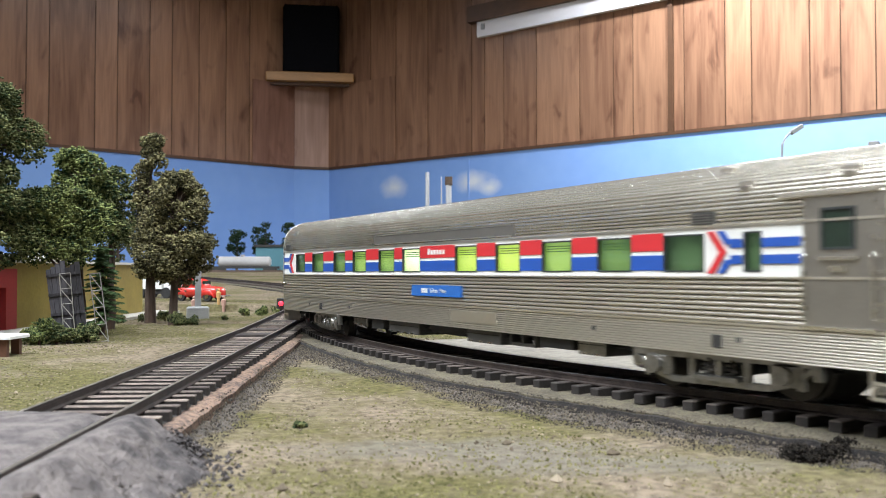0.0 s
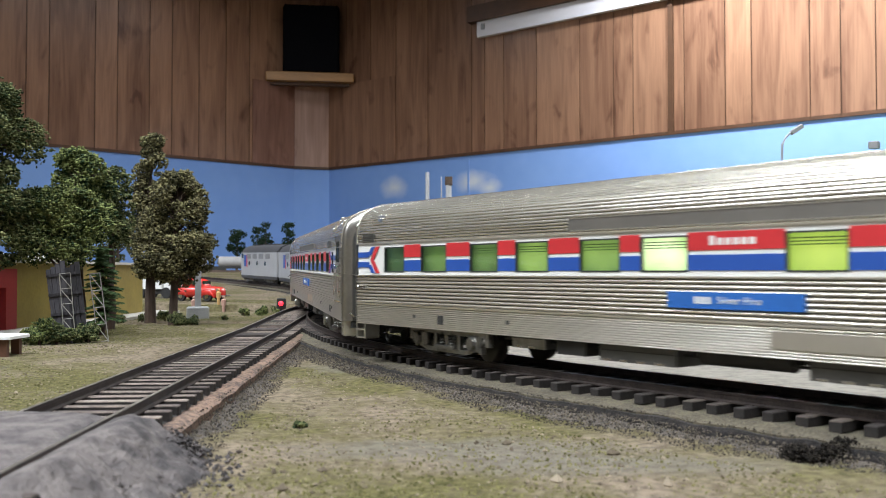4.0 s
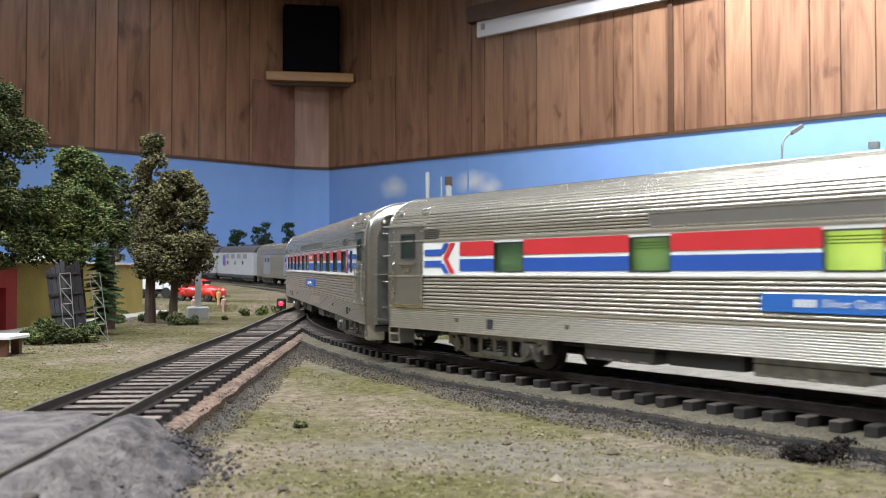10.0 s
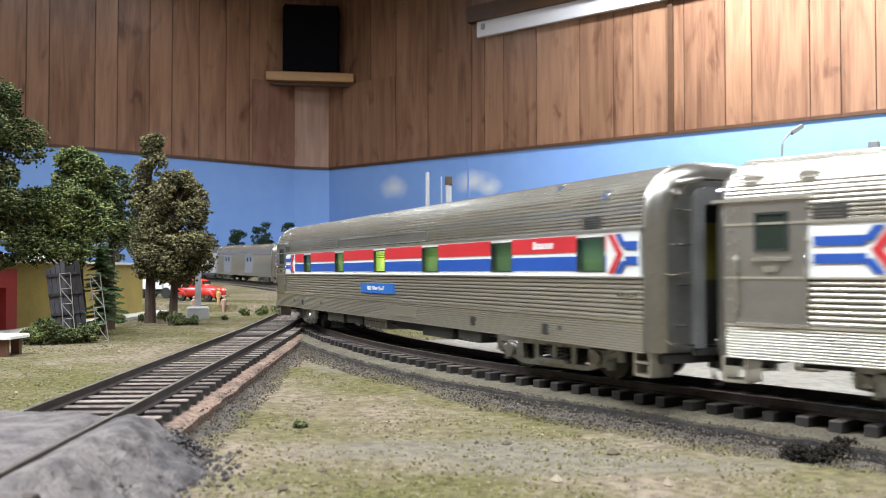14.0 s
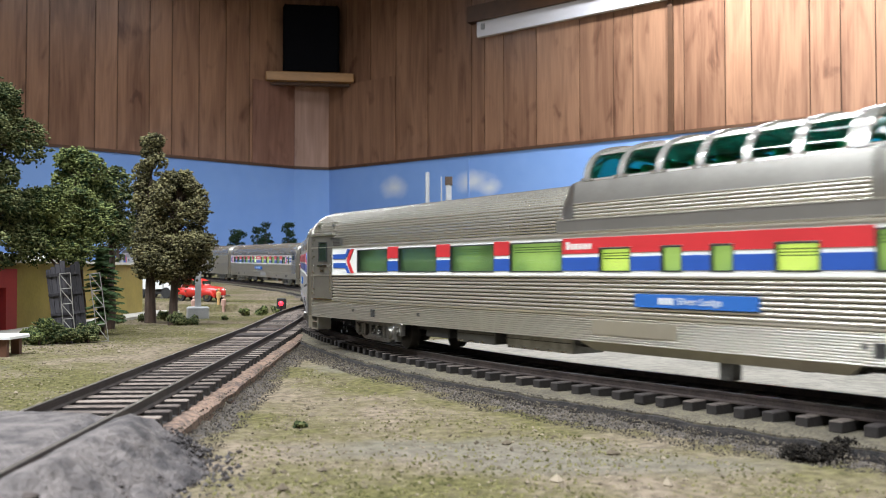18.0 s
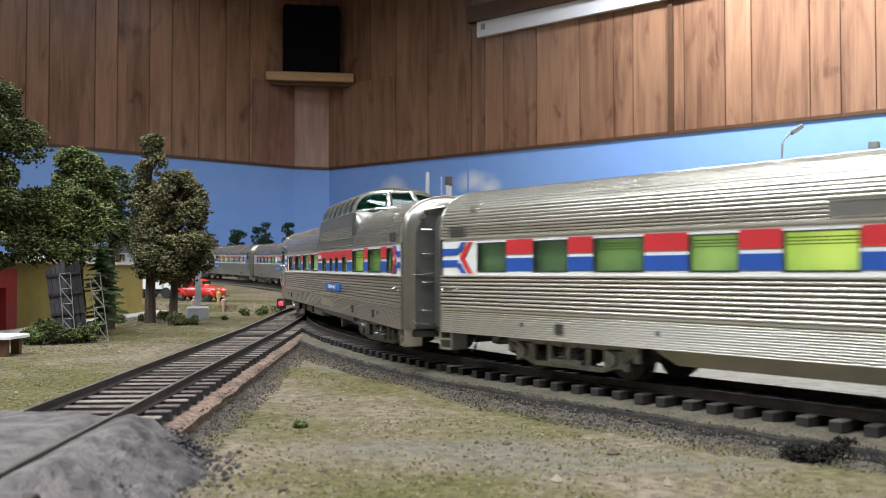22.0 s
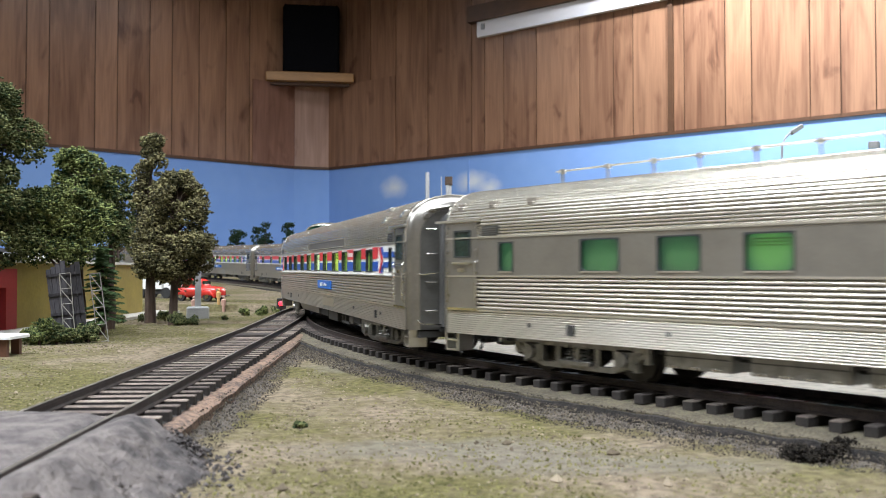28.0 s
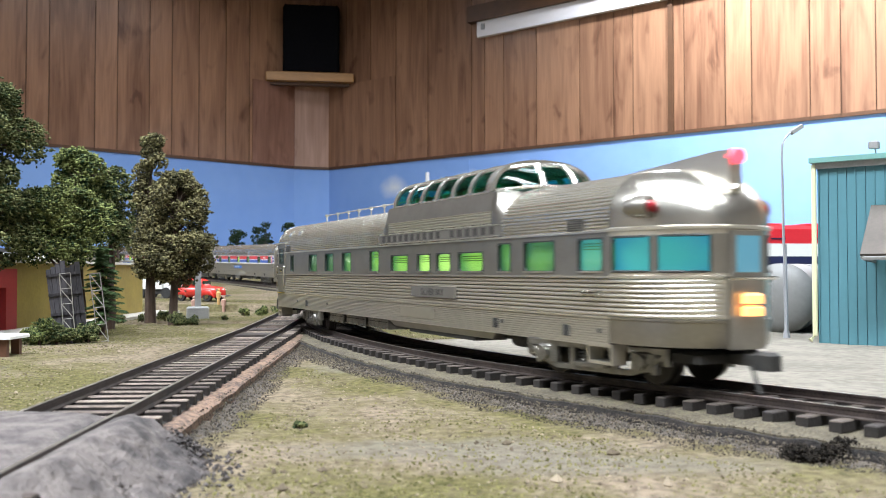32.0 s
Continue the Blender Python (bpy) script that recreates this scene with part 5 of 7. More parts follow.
    for side in (-1, 1):
        s = Geo()
        for z in (4.4, 8.2):
            side_box(s, side, 253, 262, 13.5, 17.6, z, z + 0.7)
        side_box(s, side, 253, 253.7, 13.5, 17.6, 5.1, 8.2)
        side_box(s, side, 261.3, 262, 13.5, 17.6, 5.1, 8.2)
        part("step", s, SILVER, car, "bright open steps")
    for a in (29.0, 44.0, 57.7, 70.2, 84.1, 98.1, 111.1, 124.2):
        part("antenna_post", Geo().tube([(px(a), 3 * MM, 47 * MM), (px(a), 3 * MM, 49.6 * MM), (px(a), 3 * MM, 49.8 * MM), (px(a), 3 * MM, 50.9 * MM)], [0.3 * MM, 0.3 * MM, 0.75 * MM, 0.75 * MM], 8), SILVER, car)
    part("antenna_rail", Geo().tube([(px(27), 3 * MM, 50.4 * MM), (px(136), 3 * MM, 50.4 * MM)], 0.28 * MM, 5), SILVER, car)
    g = Geo()
    g.quads([[(px(cx) + (x - px(cx)) * 0.8, y * 0.9 * MM, z * MM) for x, y in loop] for z in (24.0, 32.6)])
    for name, z in (("end_floor", 9.3), ("end_shelf", 23.6)):
        b = Geo()
        b.v = [(px(cx) + (x - px(cx)) * 0.97, y * 0.985 * MM, z * MM) for x, y in loop]
        b.f = [tuple(range(len(loop)))]
        part(name, b, DARK, car)
    part("lounge_light", g, GREEN_FILMS[4], car, "soft green light inside the round end")
    part("lounge_lamp", Geo().box(px(280), px(255), -3 * MM, 3 * MM, 33 * MM, 33.4 * MM), LOUNGE_LAMP, car, "pale blue lounge lamp")
    return car


LOUNGE_LAMP = glow("lounge_lamp_light", (0.40, 0.80, 1.0), 5.0)
END_WINDOW = lit_film("blue_window_light", (0.10, 0.40, 0.52), (0.04, 0.22, 0.34))
END_GLASS = pane_glass("blue_green_end_glass", (0.42, 0.80, 0.90))
CHROME_ROOF = material("smooth_silver_roof", (0.56, 0.535, 0.48), 0.26, 0.95, 0.1, 60)
AMBER = glow("amber_light", (1.0, 0.46, 0.14), 1.5)
RED_GLOW = glow("red_light", (1.0, 0.06, 0.09), 2.2)
RED_LENS = material("red_lens", (0.35, 0.02, 0.03), 0.15, 0.0, 0.1, 100)


def baggage(name, label):
    car = thing(name, label, "train car", group="train")
    for a0, a1 in ((21.0, 266.0),):
        shell(car, a0, a1)
        for side in (-1, 1):
            g = Geo()
            g.quads([[(px(a), side * y * MM, z * MM) for y, z in flutes(17.4, 23.2, 33.6, 10, 0.3)] for a in (a0, a1)])
            part("upper_side", g, SILVER, car, "fluted silver upper side", smooth=0)
            for a in (60, 160):
                d = part("baggage_door", side_box(Geo(), side, a, a + 34, 17.3, 17.9, 11.5, 33.5), SILVER, car, "smooth sliding baggage door")
                for x in (a + 8, a + 22):
                    part("door_window", side_box(Geo(), side, x, x + 6, 17.9, 18.0, 26, 31), DOOR_GLASS, d)
    return car


def diesel(name, label, cab):
    """A boxy diesel unit: silver sides, dark roof, vents and fans, and a nose with a cab at one end."""
    car = thing(name, label, "locomotive", group="train")
    n = 166.0
    a0, a1 = BODY / 2 - n / 2, BODY / 2 + n / 2
    nose = 14.0 if cab else 0.0
    for side in (-1, 1):
        part("side", side_box(Geo(), side, a0 + nose, a1, 16.4, 17.4, 9.0, 37.0), LOCO_GREY, car, smooth=0)
        part("roof_slope", Geo().prism([(side * 17.4 * MM, 37 * MM), (side * 13 * MM, 43 * MM), (side * 6 * MM, 46 * MM), (side * 6 * MM, 36 * MM)], px(a1), px(a0 + nose)), LOCO_ROOF, car)
        for i in range(4):
            v = a0 + 40 + i * 27
            part("side_vent", side_box(Geo(), side, v, v + 18, 17.4, 17.8, 29.5, 35.5), LOCO_VENT, car)
        for i in range(3):
            v = a0 + 52 + i * 34
            part("porthole", Geo().tube([(px(v), side * 17.3 * MM, 24 * MM), (px(v), side * 17.8 * MM, 24 * MM)], 2.6 * MM, 14), DOOR_GLASS, car)
        part("blue_panel", side_box(Geo(), side, a0 + 27, a0 + 37, 17.4, 17.6, 20, 34), BLUE, car)
        part("red_panel", side_box(Geo(), side, a0 + 38, a0 + 42, 17.4, 17.6, 19, 34), RED, car)
        part("skirt", side_box(Geo(), side, a0 + nose, a1, 16.6, 17.2, 5.5, 9.0), LOCO_ROOF, car)
    part("roof_top", Geo().box(px(a1), px(a0 + nose), -6 * MM, 6 * MM, 36 * MM, 46 * MM), LOCO_ROOF, car)
    part("end_plate", Geo().box(px(a1), px(a1 - 1), -16.4 * MM, 16.4 * MM, 9 * MM, 37 * MM), LOCO_GREY, car)
    part("fuel_tank", Geo().bevel_box(px(a1 - 52), px(a0 + 54), -13 * MM, 13 * MM, 2.0 * MM, 9 * MM, 1.5 * MM), DARK, car)
    for v in (a0 + 70, a0 + 92, a0 + 114):
        part("roof_fan", Geo().tube([(px(v), 0, 45.8 * MM), (px(v), 0, 47.6 * MM)], 5 * MM, 18), LOCO_ROOF, car)
    if cab:
        g = Geo()
        rows = []
        for a, w, z in ((a0 + 14, 16.9, 44), (a0 + 11, 16.7, 40), (a0 + 9, 16.2, 36), (a0 + 5, 14.8, 33), (a0 + 1.5, 11.0, 30), (a0, 6.0, 24)):
            rows.append([(px(a), -w * MM, 9 * MM), (px(a), -w * MM, z * 0.8 * MM), (px(a), -w * 0.6 * MM, z * MM), (px(a), w * 0.6 * MM, z * MM), (px(a), w * MM, z * 0.8 * MM), (px(a), w * MM, 9 * MM)])
        g.quads(rows)
        part("nose", g, LOCO_GREY, car, "rounded silver locomotive nose")
        for side in (-1, 1):
            part("cab_window", side_box(Geo(), side, a0 + 16, a0 + 23, 17.4, 17.6, 30, 36), DOOR_GLASS, car)
        part("headlight", Geo().tube([(px(a0 + 5), 0, 31 * MM), (px(a0 + 2), 0, 31 * MM)], 2.2 * MM, 12), CHROME, car)
    return car


LOCO_GREY = material("loco_silver", (0.46, 0.46, 0.47), 0.4, 0.3, 0.1, 60)
LOCO_ROOF = material("loco_dark_roof", (0.06, 0.06, 0.065), 0.5, 0.1, 0.3, 60)
LOCO_VENT = material("loco_vent", (0.30, 0.30, 0.31), 0.5, 0.4, 0.3, 200)

# order from the front; the numbers are how far each car's front end is behind the first coach's
PITCH, GAP, V = 0.2975, 0.009, 0.04738


def dress(car, kind=0, a0=0.0, a1=BODY, gear=(44.5, 247.0), ends=(True, True)):
    if kind:
        small_fittings(car, *FITTINGS[kind])
        underneath(car, UNDER[kind])
    if ends[0]:
        car_end(car, a0, 1)
    if ends[1]:
        car_end(car, a1, -1)
    for a in gear:
        truck(car, a, None)
    return car


first_coach = dress(coach("coach_car", "fluted silver coach with red, white and blue window stripe", COACH, (0, 1, 1, 2, 2, 4, 3, 3, 2, 1, 0, 0), 255.0, (272.5, 286.5), (123.7, 154.7), (134.0, 145.0), (94.5, 182.0), "Silver Pine"), 1)
second_coach = copy_thing(first_coach, Matrix.Identity(4))
last_coach = dress(coach("coach_car", "fluted silver coach with wide windows and tricolour stripe", LONG_COACH, (0, 0, 1, 2, 3, 4, 3, 3, 2, 1, 0, 0), 261.4, (276.9, 287.8), (137.3, 169.1), (204.5, 214.5), (110.0, 197.4), "Silver Dove"), 2)
sleeping_car = dress(sleeper("sleeping_car", "fluted silver sleeping car with few windows and tricolour stripe"), 3)
dome_car = dress(dome_coach("dome_car", "fluted silver dome car with teal-glazed bubble and tricolour stripe"), 4)
end_car = dress(lounge("observation_car", "bare silver dome observation car with round lit tail"), 5, 0, 280, ends=(True, False))
baggage_car = dress(baggage("baggage_car", "windowless fluted silver baggage car with sliding doors"), 0, 21, 266, gear=(62.0, 225.0))
lead_unit = dress(diesel("locomotive", "grey diesel locomotive with dark roof and red and blue marks", True), 0, gear=(98.0, 190.5), ends=(False, False))
tagged(second_coach, "fluted silver coach with tricolour stripe, coupled in mid-train")
second_unit = dress(diesel("locomotive", "grey cabless diesel locomotive with dark roof", False), 0, gear=(98.0, 190.5), ends=(False, False))

TRAIN = [(lead_unit, -(GAP * 3 + 0.2452 + 0.1667 * 2) - 0.061, 98.0, 190.5), (second_unit, -(GAP * 2 + 0.2452 + 0.1667) - 0.061, 98.0, 190.5), (baggage_car, -(GAP + 0.2452) - 0.021, 62.0, 225.0)]
TRAIN += [(car, i * PITCH, 44.5, 247.0) for i, car in enumerate((first_coach, second_coach, sleeping_car, dome_car, last_coach, end_car))]
DRIFT = [0.01109, 0.00829, 0.00697, 0.00463, 0.00174, -0.00263, -0.00775, -0.01187, -0.0137, -0.01297, -0.00963, -0.00322, -0.0014, -0.00282, 0.00723, 0.01028, 0.01594]


def travelled(t):
    """How far along the main track the first coach's front end is."""
    ts = np.arange(17) * 2.0
    k = min(int(t // 2), 15)
    d = np.gradient(np.array(DRIFT), 2.0)
    u = (t - ts[k]) / 2.0
    h = (2 * u ** 3 - 3 * u ** 2 + 1) * DRIFT[k] + (u ** 3 - 2 * u ** 2 + u) * 2 * d[k] + (-2 * u ** 3 + 3 * u ** 2) * DRIFT[k + 1] + (u ** 3 - u ** 2) * 2 * d[k + 1]
    return 0.80218 + V * t + float(h)


def motions():
    times = [i * 0.5 for i in range(65)]
    spin = [i * 32.0 / 250 for i in range(251)]
    for car, behind, g0, g1 in TRAIN:
        rows, turn0, turn1 = [], [], []
        for t in times:
            s = travelled(t) - behind
            (p0, h0), (p1, h1) = on_line(s - g0 * MM), on_line(s - g1 * MM)
            d = (p0 - p1).normalized()
            yaw, pitch = math.atan2(d.y, d.x), math.asin(d.z)
            o = (p0 + p1) / 2 - d * (((BODY / 2 - g0) + (BODY / 2 - g1)) / 2 * MM)
            rows.append((t, Matrix.Translation(o) @ Matrix.Rotation(yaw, 4, "Z") @ Matrix.Rotation(-pitch, 4, "Y")))
            for h, a, out in ((h0, g0, turn0), (h1, g1, turn1)):
                out.append((t, Matrix.Translation((px(a), 0, 0)) @ Matrix.Rotation(h + math.pi / 2 - yaw, 4, "Z")))
        walk(car, rows)
        gear = sorted((c for c in car.children if c.name.startswith("truck")), key=lambda c: -c.matrix_basis.translation.x)
        for tr, turns in zip(gear, (turn0, turn1)):
            walk(tr, turns)
            for w in tr.children:
                if w.name.startswith("wheelset"):
                    at = w.matrix_basis.translation.copy()
                    walk(w, [(t, Matrix.Translation(at) @ Matrix.Rotation((travelled(t) - travelled(0)) / 0.00525, 4, "Y")) for t in spin])


# ---- leaves, bushes and trees ----
LEAF_DARK = material("dark_foliage", (0.165, 0.175, 0.075), 0.9, 0, 0.5, 120, second=(0.016, 0.03, 0.011), island=0.5, spec=0.15)
LEAF_GREEN = material("green_foliage", (0.19, 0.215, 0.075), 0.9, 0, 0.5, 120, second=(0.016, 0.032, 0.012), island=0.5, spec=0.15)
LEAF_BROWN = material("olive_foliage", (0.205, 0.185, 0.09), 0.9, 0, 0.5, 120, second=(0.024, 0.024, 0.012), island=0.5, spec=0.15)
NEEDLE = material("blue_green_needles", (0.12, 0.19, 0.08), 0.9, 0, 0.5, 120, second=(0.035, 0.07, 0.03), island=0.5, spec=0.15)
LEAF_FAR = material("far_foliage", (0.035, 0.06, 0.03), 0.9, 0, 0.5, 120, second=(0.012, 0.025, 0.014), island=0.6, spec=0.1)
BARK = material("dark_bark", (0.085, 0.055, 0.04), 0.9, 0, 0.5, 120, bump=0.0004, bump_scale=700, stretch=(1, 1, 0.25))


def foliage(blobs, grain, density, rnd):
    """Many small grains and pointed leaves laid over the skins of loose blobs."""
    g = Geo()
    for (x, y, z), r in blobs:
        for i in range(int(density * 1.5 * r * r / (grain * grain))):
            d = Vector((rnd.gauss(0, 1), rnd.gauss(0, 1), rnd.gauss(0, 1) + 0.15)).normalized()
            k = r * (rnd.uniform(0.62, 1.02) + (rnd.random() ** 6) * 0.35)
            c = Vector((x + d.x * k, y + d.y * k, z + d.z * k * 0.85))
            if i % 5 < 3:
                g.crumb(tuple(c), grain * rnd.uniform(0.45, 1.0), rnd)
                continue
            q = grain * rnd.uniform(0.5, 1.0)
            out = (d + Vector((rnd.uniform(-.8, .8), rnd.uniform(-.8, .8), rnd.uniform(-.5, .9)))).normalized()
            wide = out.cross(Vector((rnd.uniform(-1, 1), rnd.uniform(-1, 1), rnd.uniform(-1, 1)))).normalized() * q * 0.42
            fold = out.cross(wide).normalized() * q * 0.22
            b = len(g.v)
            g.v += [tuple(c - out * q * 0.4), tuple(c + wide + fold), tuple(c + out * q), tuple(c - wide + fold)]
            g.f += [(b, b + 1, b + 2), (b, b + 2, b + 3)]
    return g


def tree(name, label, x, y, height, low, wide, leaf, seed, taper=0.0, grain=0.0012, density=7.0, count=34, lean=0.0, puff=1.3):
    """A trunk with limbs, and a ragged crown of grain-covered clumps between two heights. taper: 1 for a pointed top."""
    rnd = random.Random(seed)
    t = thing(name, label, "tree", Matrix.Translation((x, y, ground_height(x, y) - 0.001)))
    pts = [(lean * k * height + rnd.uniform(-1, 1) * 0.0009, rnd.uniform(-1, 1) * 0.0009, height * 0.86 * k) for k in np.linspace(0, 1, 7)]
    thick = height * 0.025
    part("trunk", Geo().tube(pts, [thick * (1.25 - 1.05 * k) for k in np.linspace(0, 1, 7)], 9), BARK, t)
    blobs = []
    for i in range(count):
        k = rnd.random() ** 0.85
        z = low + (height - low) * k
        shape = (1 - k) ** 0.7 if taper else math.sqrt(max(0.05, 1 - (2 * k - 0.85) ** 2 * 0.75))
        rr = wide * (shape * taper + math.sqrt(max(0.08, 1 - (1.9 * k - 0.8) ** 2 * 0.78)) * (1 - taper))
        a, q = rnd.uniform(0, 2 * math.pi), rr * math.sqrt(rnd.uniform(0.12, 1.0))
        br = wide * rnd.choice((0.15, 0.20, 0.27, 0.38)) * rnd.uniform(0.9, 1.15) * (1 - 0.25 * k) * puff
        blobs.append(((lean * z + q * math.cos(a), q * math.sin(a), min(z, height - br * 0.8)), br))
        if i % 3 == 0:
            s = max(low * 0.75, z - wide * 0.6)
            base = (lean * s, 0, s)
            for j in range(3):
                tip = blobs[-1][0]
                end = (tip[0] + rnd.uniform(-1, 1) * br * 1.3, tip[1] + rnd.uniform(-1, 1) * br * 1.3, tip[2] + rnd.uniform(-0.2, 1.3) * br)
                part("twig", Geo().tube([tip, end], [thick * 0.1, thick * 0.05], 4), BARK, t)
            part("limb", Geo().tube([base, ((base[0] + blobs[-1][0][0]) / 2, blobs[-1][0][1] / 2, (s + z) / 2 + 0.001), blobs[-1][0]], [thick * 0.42, thick * 0.3, thick * 0.12], 5), BARK, t)
    part("crown", foliage(blobs, grain, density, rnd), leaf, t, smooth=0)
    return t


def bush(x, y, r, leaf, seed, tall=1.15, grain=0.0008):
    rnd = random.Random(seed)
    t = thing("bush", "low clump of dark green model foliage on the grass", "bush", Matrix.Translation((x, y, ground_height(x, y))), group="bushes")
    blobs = [((rnd.uniform(-1, 1) * r * 0.58, rnd.uniform(-1, 1) * r * 0.5, r * tall * rnd.uniform(0.25, 0.95)), r * rnd.uniform(0.3, 0.5)) for i in range(11)]
    part("leaves", foliage(blobs, grain, 6.0, rnd), leaf, t, smooth=0)
    part("stem", Geo().tube([(0, 0, -0.001), (0, 0, r * 0.6)], 0.0007, 5), BARK, t)
    return t


tree("tree", "tall model tree with dense dark green crown", -0.2085, 0.405, 0.1185, 0.036, 0.0200, LEAF_DARK, 11, count=95, grain=0.0010)
tree("tree", "bright green bushy model tree beside the billboard", -0.183, 0.430, 0.0745, 0.043, 0.019, LEAF_GREEN, 12, count=60, grain=0.0010)
tree("tree", "green model tree behind the billboard", -0.1885, 0.465, 0.0975, 0.052, 0.0150, LEAF_GREEN, 13, count=60)
tree("tree", "dark green model tree near the yellow building", -0.1875, 0.505, 0.0925, 0.046, 0.0125, LEAF_DARK, 14, count=56)
tree("tree", "slender olive-green model tree on the grass", -0.1895, 0.578, 0.1235, 0.028, 0.0135, LEAF_BROWN, 15, taper=0.6, count=120)
tree("tree", "rounded olive-brown model tree with thick trunk", -0.1690, 0.560, 0.0975, 0.030, 0.0195, LEAF_BROWN, 16, count=105, lean=0.03)
tree("tree", "dull green model tree behind the yellow building", -0.345, 0.95, 0.080, 0.035, 0.017, LEAF_DARK, 17, count=22, grain=0.0016)
tree("tree", "brownish model tree behind the yellow building", -0.395, 0.93, 0.072, 0.030, 0.017, LEAF_BROWN, 18, count=22, grain=0.0016)


def feather_tree(x, y, height, wide, seed):
    """A light conifer: a stem with drooping fans of thin needles."""
    rnd = random.Random(seed)
    t = thing("conifer", "feathery light green model conifer beside the building", "tree", Matrix.Translation((x, y, 0)))
    part("trunk", Geo().tube([(0, 0, -0.001), (0, 0, height)], [0.0016, 0.0004], 7), BARK, t)
    g = Geo()
    for i in range(90):
        z = height * (0.16 + 0.82 * i / 90)
        a, n = rnd.uniform(0, 6.28), wide * (1.05 - 0.7 * i / 90) * rnd.uniform(0.7, 1.1)
        end = Vector((math.cos(a) * n, math.sin(a) * n, -n * 0.15))
        g.tube([(0, 0, z), (end.x, end.y, z + end.z)], [0.0003, 0.00015], 4)
        for k in range(16):
            q = (k + 1) / 17
            for sgn in (-1, 1):
                w = 0.0034 * (1 - 0.4 * q)
                px_, py_ = end.x * q, end.y * q
                g.tube([(px_, py_, z + end.z * q), (px_ - math.sin(a) * sgn * w, py_ + math.cos(a) * sgn * w, z + end.z * q - 0.0008)], 0.00022, 3)
    tagged(part("needles", g, NEEDLE, t, smooth=0), kind="stuff")
    return t


feather_tree(-0.1790, 0.470, 0.0470, 0.0140, 5)
for i, (x, y, r, leaf) in enumerate(((-0.1815, 0.402, 0.0078, LEAF_GREEN), (-0.1690, 0.404, 0.0066, LEAF_DARK), (-0.1615, 0.408, 0.0062, LEAF_DARK), (-0.176, 0.408, 0.0050, LEAF_DARK), (-0.186, 0.425, 0.0060, LEAF_GREEN),
                                   (-0.203, 0.560, 0.0042, LEAF_DARK), (-0.1965, 0.585, 0.0035, LEAF_DARK), (-0.1865, 0.600, 0.0055, LEAF_DARK), (-0.1620, 0.548, 0.0068, LEAF_DARK), (-0.1560, 0.556, 0.0045, LEAF_DARK),
                                   (-0.148, 0.665, 0.0045, LEAF_GREEN), (-0.136, 0.672, 0.0055, LEAF_GREEN), (-0.128, 0.690, 0.0050, LEAF_GREEN), (-0.150, 0.615, 0.0025, LEAF_DARK), (-0.1785, 0.396, 0.0045, LEAF_GREEN), (-0.196, 0.520, 0.0040, LEAF_DARK), (-0.0298, 0.187, 0.0012, LEAF_DARK))):
    bush(x, y, r, leaf, 30 + i)

# ---- the yellow building ----
YELLOW = material("mustard_siding", (0.31, 0.235, 0.048), 0.7, 0, 0.2, 60, bump=0.0002, bump_scale=500)
BARN_RED = material("red_door_paint", (0.36, 0.025, 0.025), 0.6, 0, 0.2, 80)
PALE_ROOF = material("pale_roof", (0.66, 0.64, 0.58), 0.8, 0, 0.15, 40)
WALKWAY = material("pale_walkway", (0.46, 0.43, 0.38), 0.9, 0, 0.2, 60, bump=0.0002, bump_scale=900)
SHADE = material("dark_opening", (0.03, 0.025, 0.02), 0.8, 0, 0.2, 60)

shop = thing("yellow_building", "mustard-yellow flat-roofed model building with red doorway", "building")
part("wall", Geo().box(-0.46, -0.2325, 0.4855, 0.692, 0, 0.0375), YELLOW, shop)
part("wall", Geo().box(-0.46, -0.2325, 0.30, 0.432, 0, 0.0375), YELLOW, shop)
part("back_wall", Geo().box(-0.46, -0.246, 0.432, 0.4855, 0, 0.0375), SHADE, shop)
part("door_post", Geo().box(-0.246, -0.2315, 0.474, 0.4860, 0, 0.034), BARN_RED, shop, "red door post")
part("door_post", Geo().box(-0.246, -0.2315, 0.432, 0.440, 0, 0.034), BARN_RED, shop, "red door post")
part("door_head", Geo().box(-0.246, -0.2315, 0.440, 0.474, 0.024, 0.034), BARN_RED, shop, "red panel over the doorway")
part("lintel", Geo().box(-0.246, -0.2325, 0.432, 0.4855, 0.034, 0.0375), YELLOW, shop)
part("roof", Geo().box(-0.463, -0.2295, 0.297, 0.695, 0.0375, 0.0392), PALE_ROOF, shop, "pale flat roof with low edge")
part("parapet", Geo().box(-0.463, -0.459, 0.297, 0.695, 0.0392, 0.041), PALE_ROOF, shop)
part("roof_hatch", Geo().bevel_box(-0.30, -0.262, 0.58, 0.62, 0.0392, 0.0445, 0.001), PALE_ROOF, shop)
tagged(part("walkway", Geo().box(-0.2325, -0.2120, 0.30, 0.72, -0.004, 0.0016), WALKWAY), "pale concrete walkway along the building", "pavement", kind="structure")

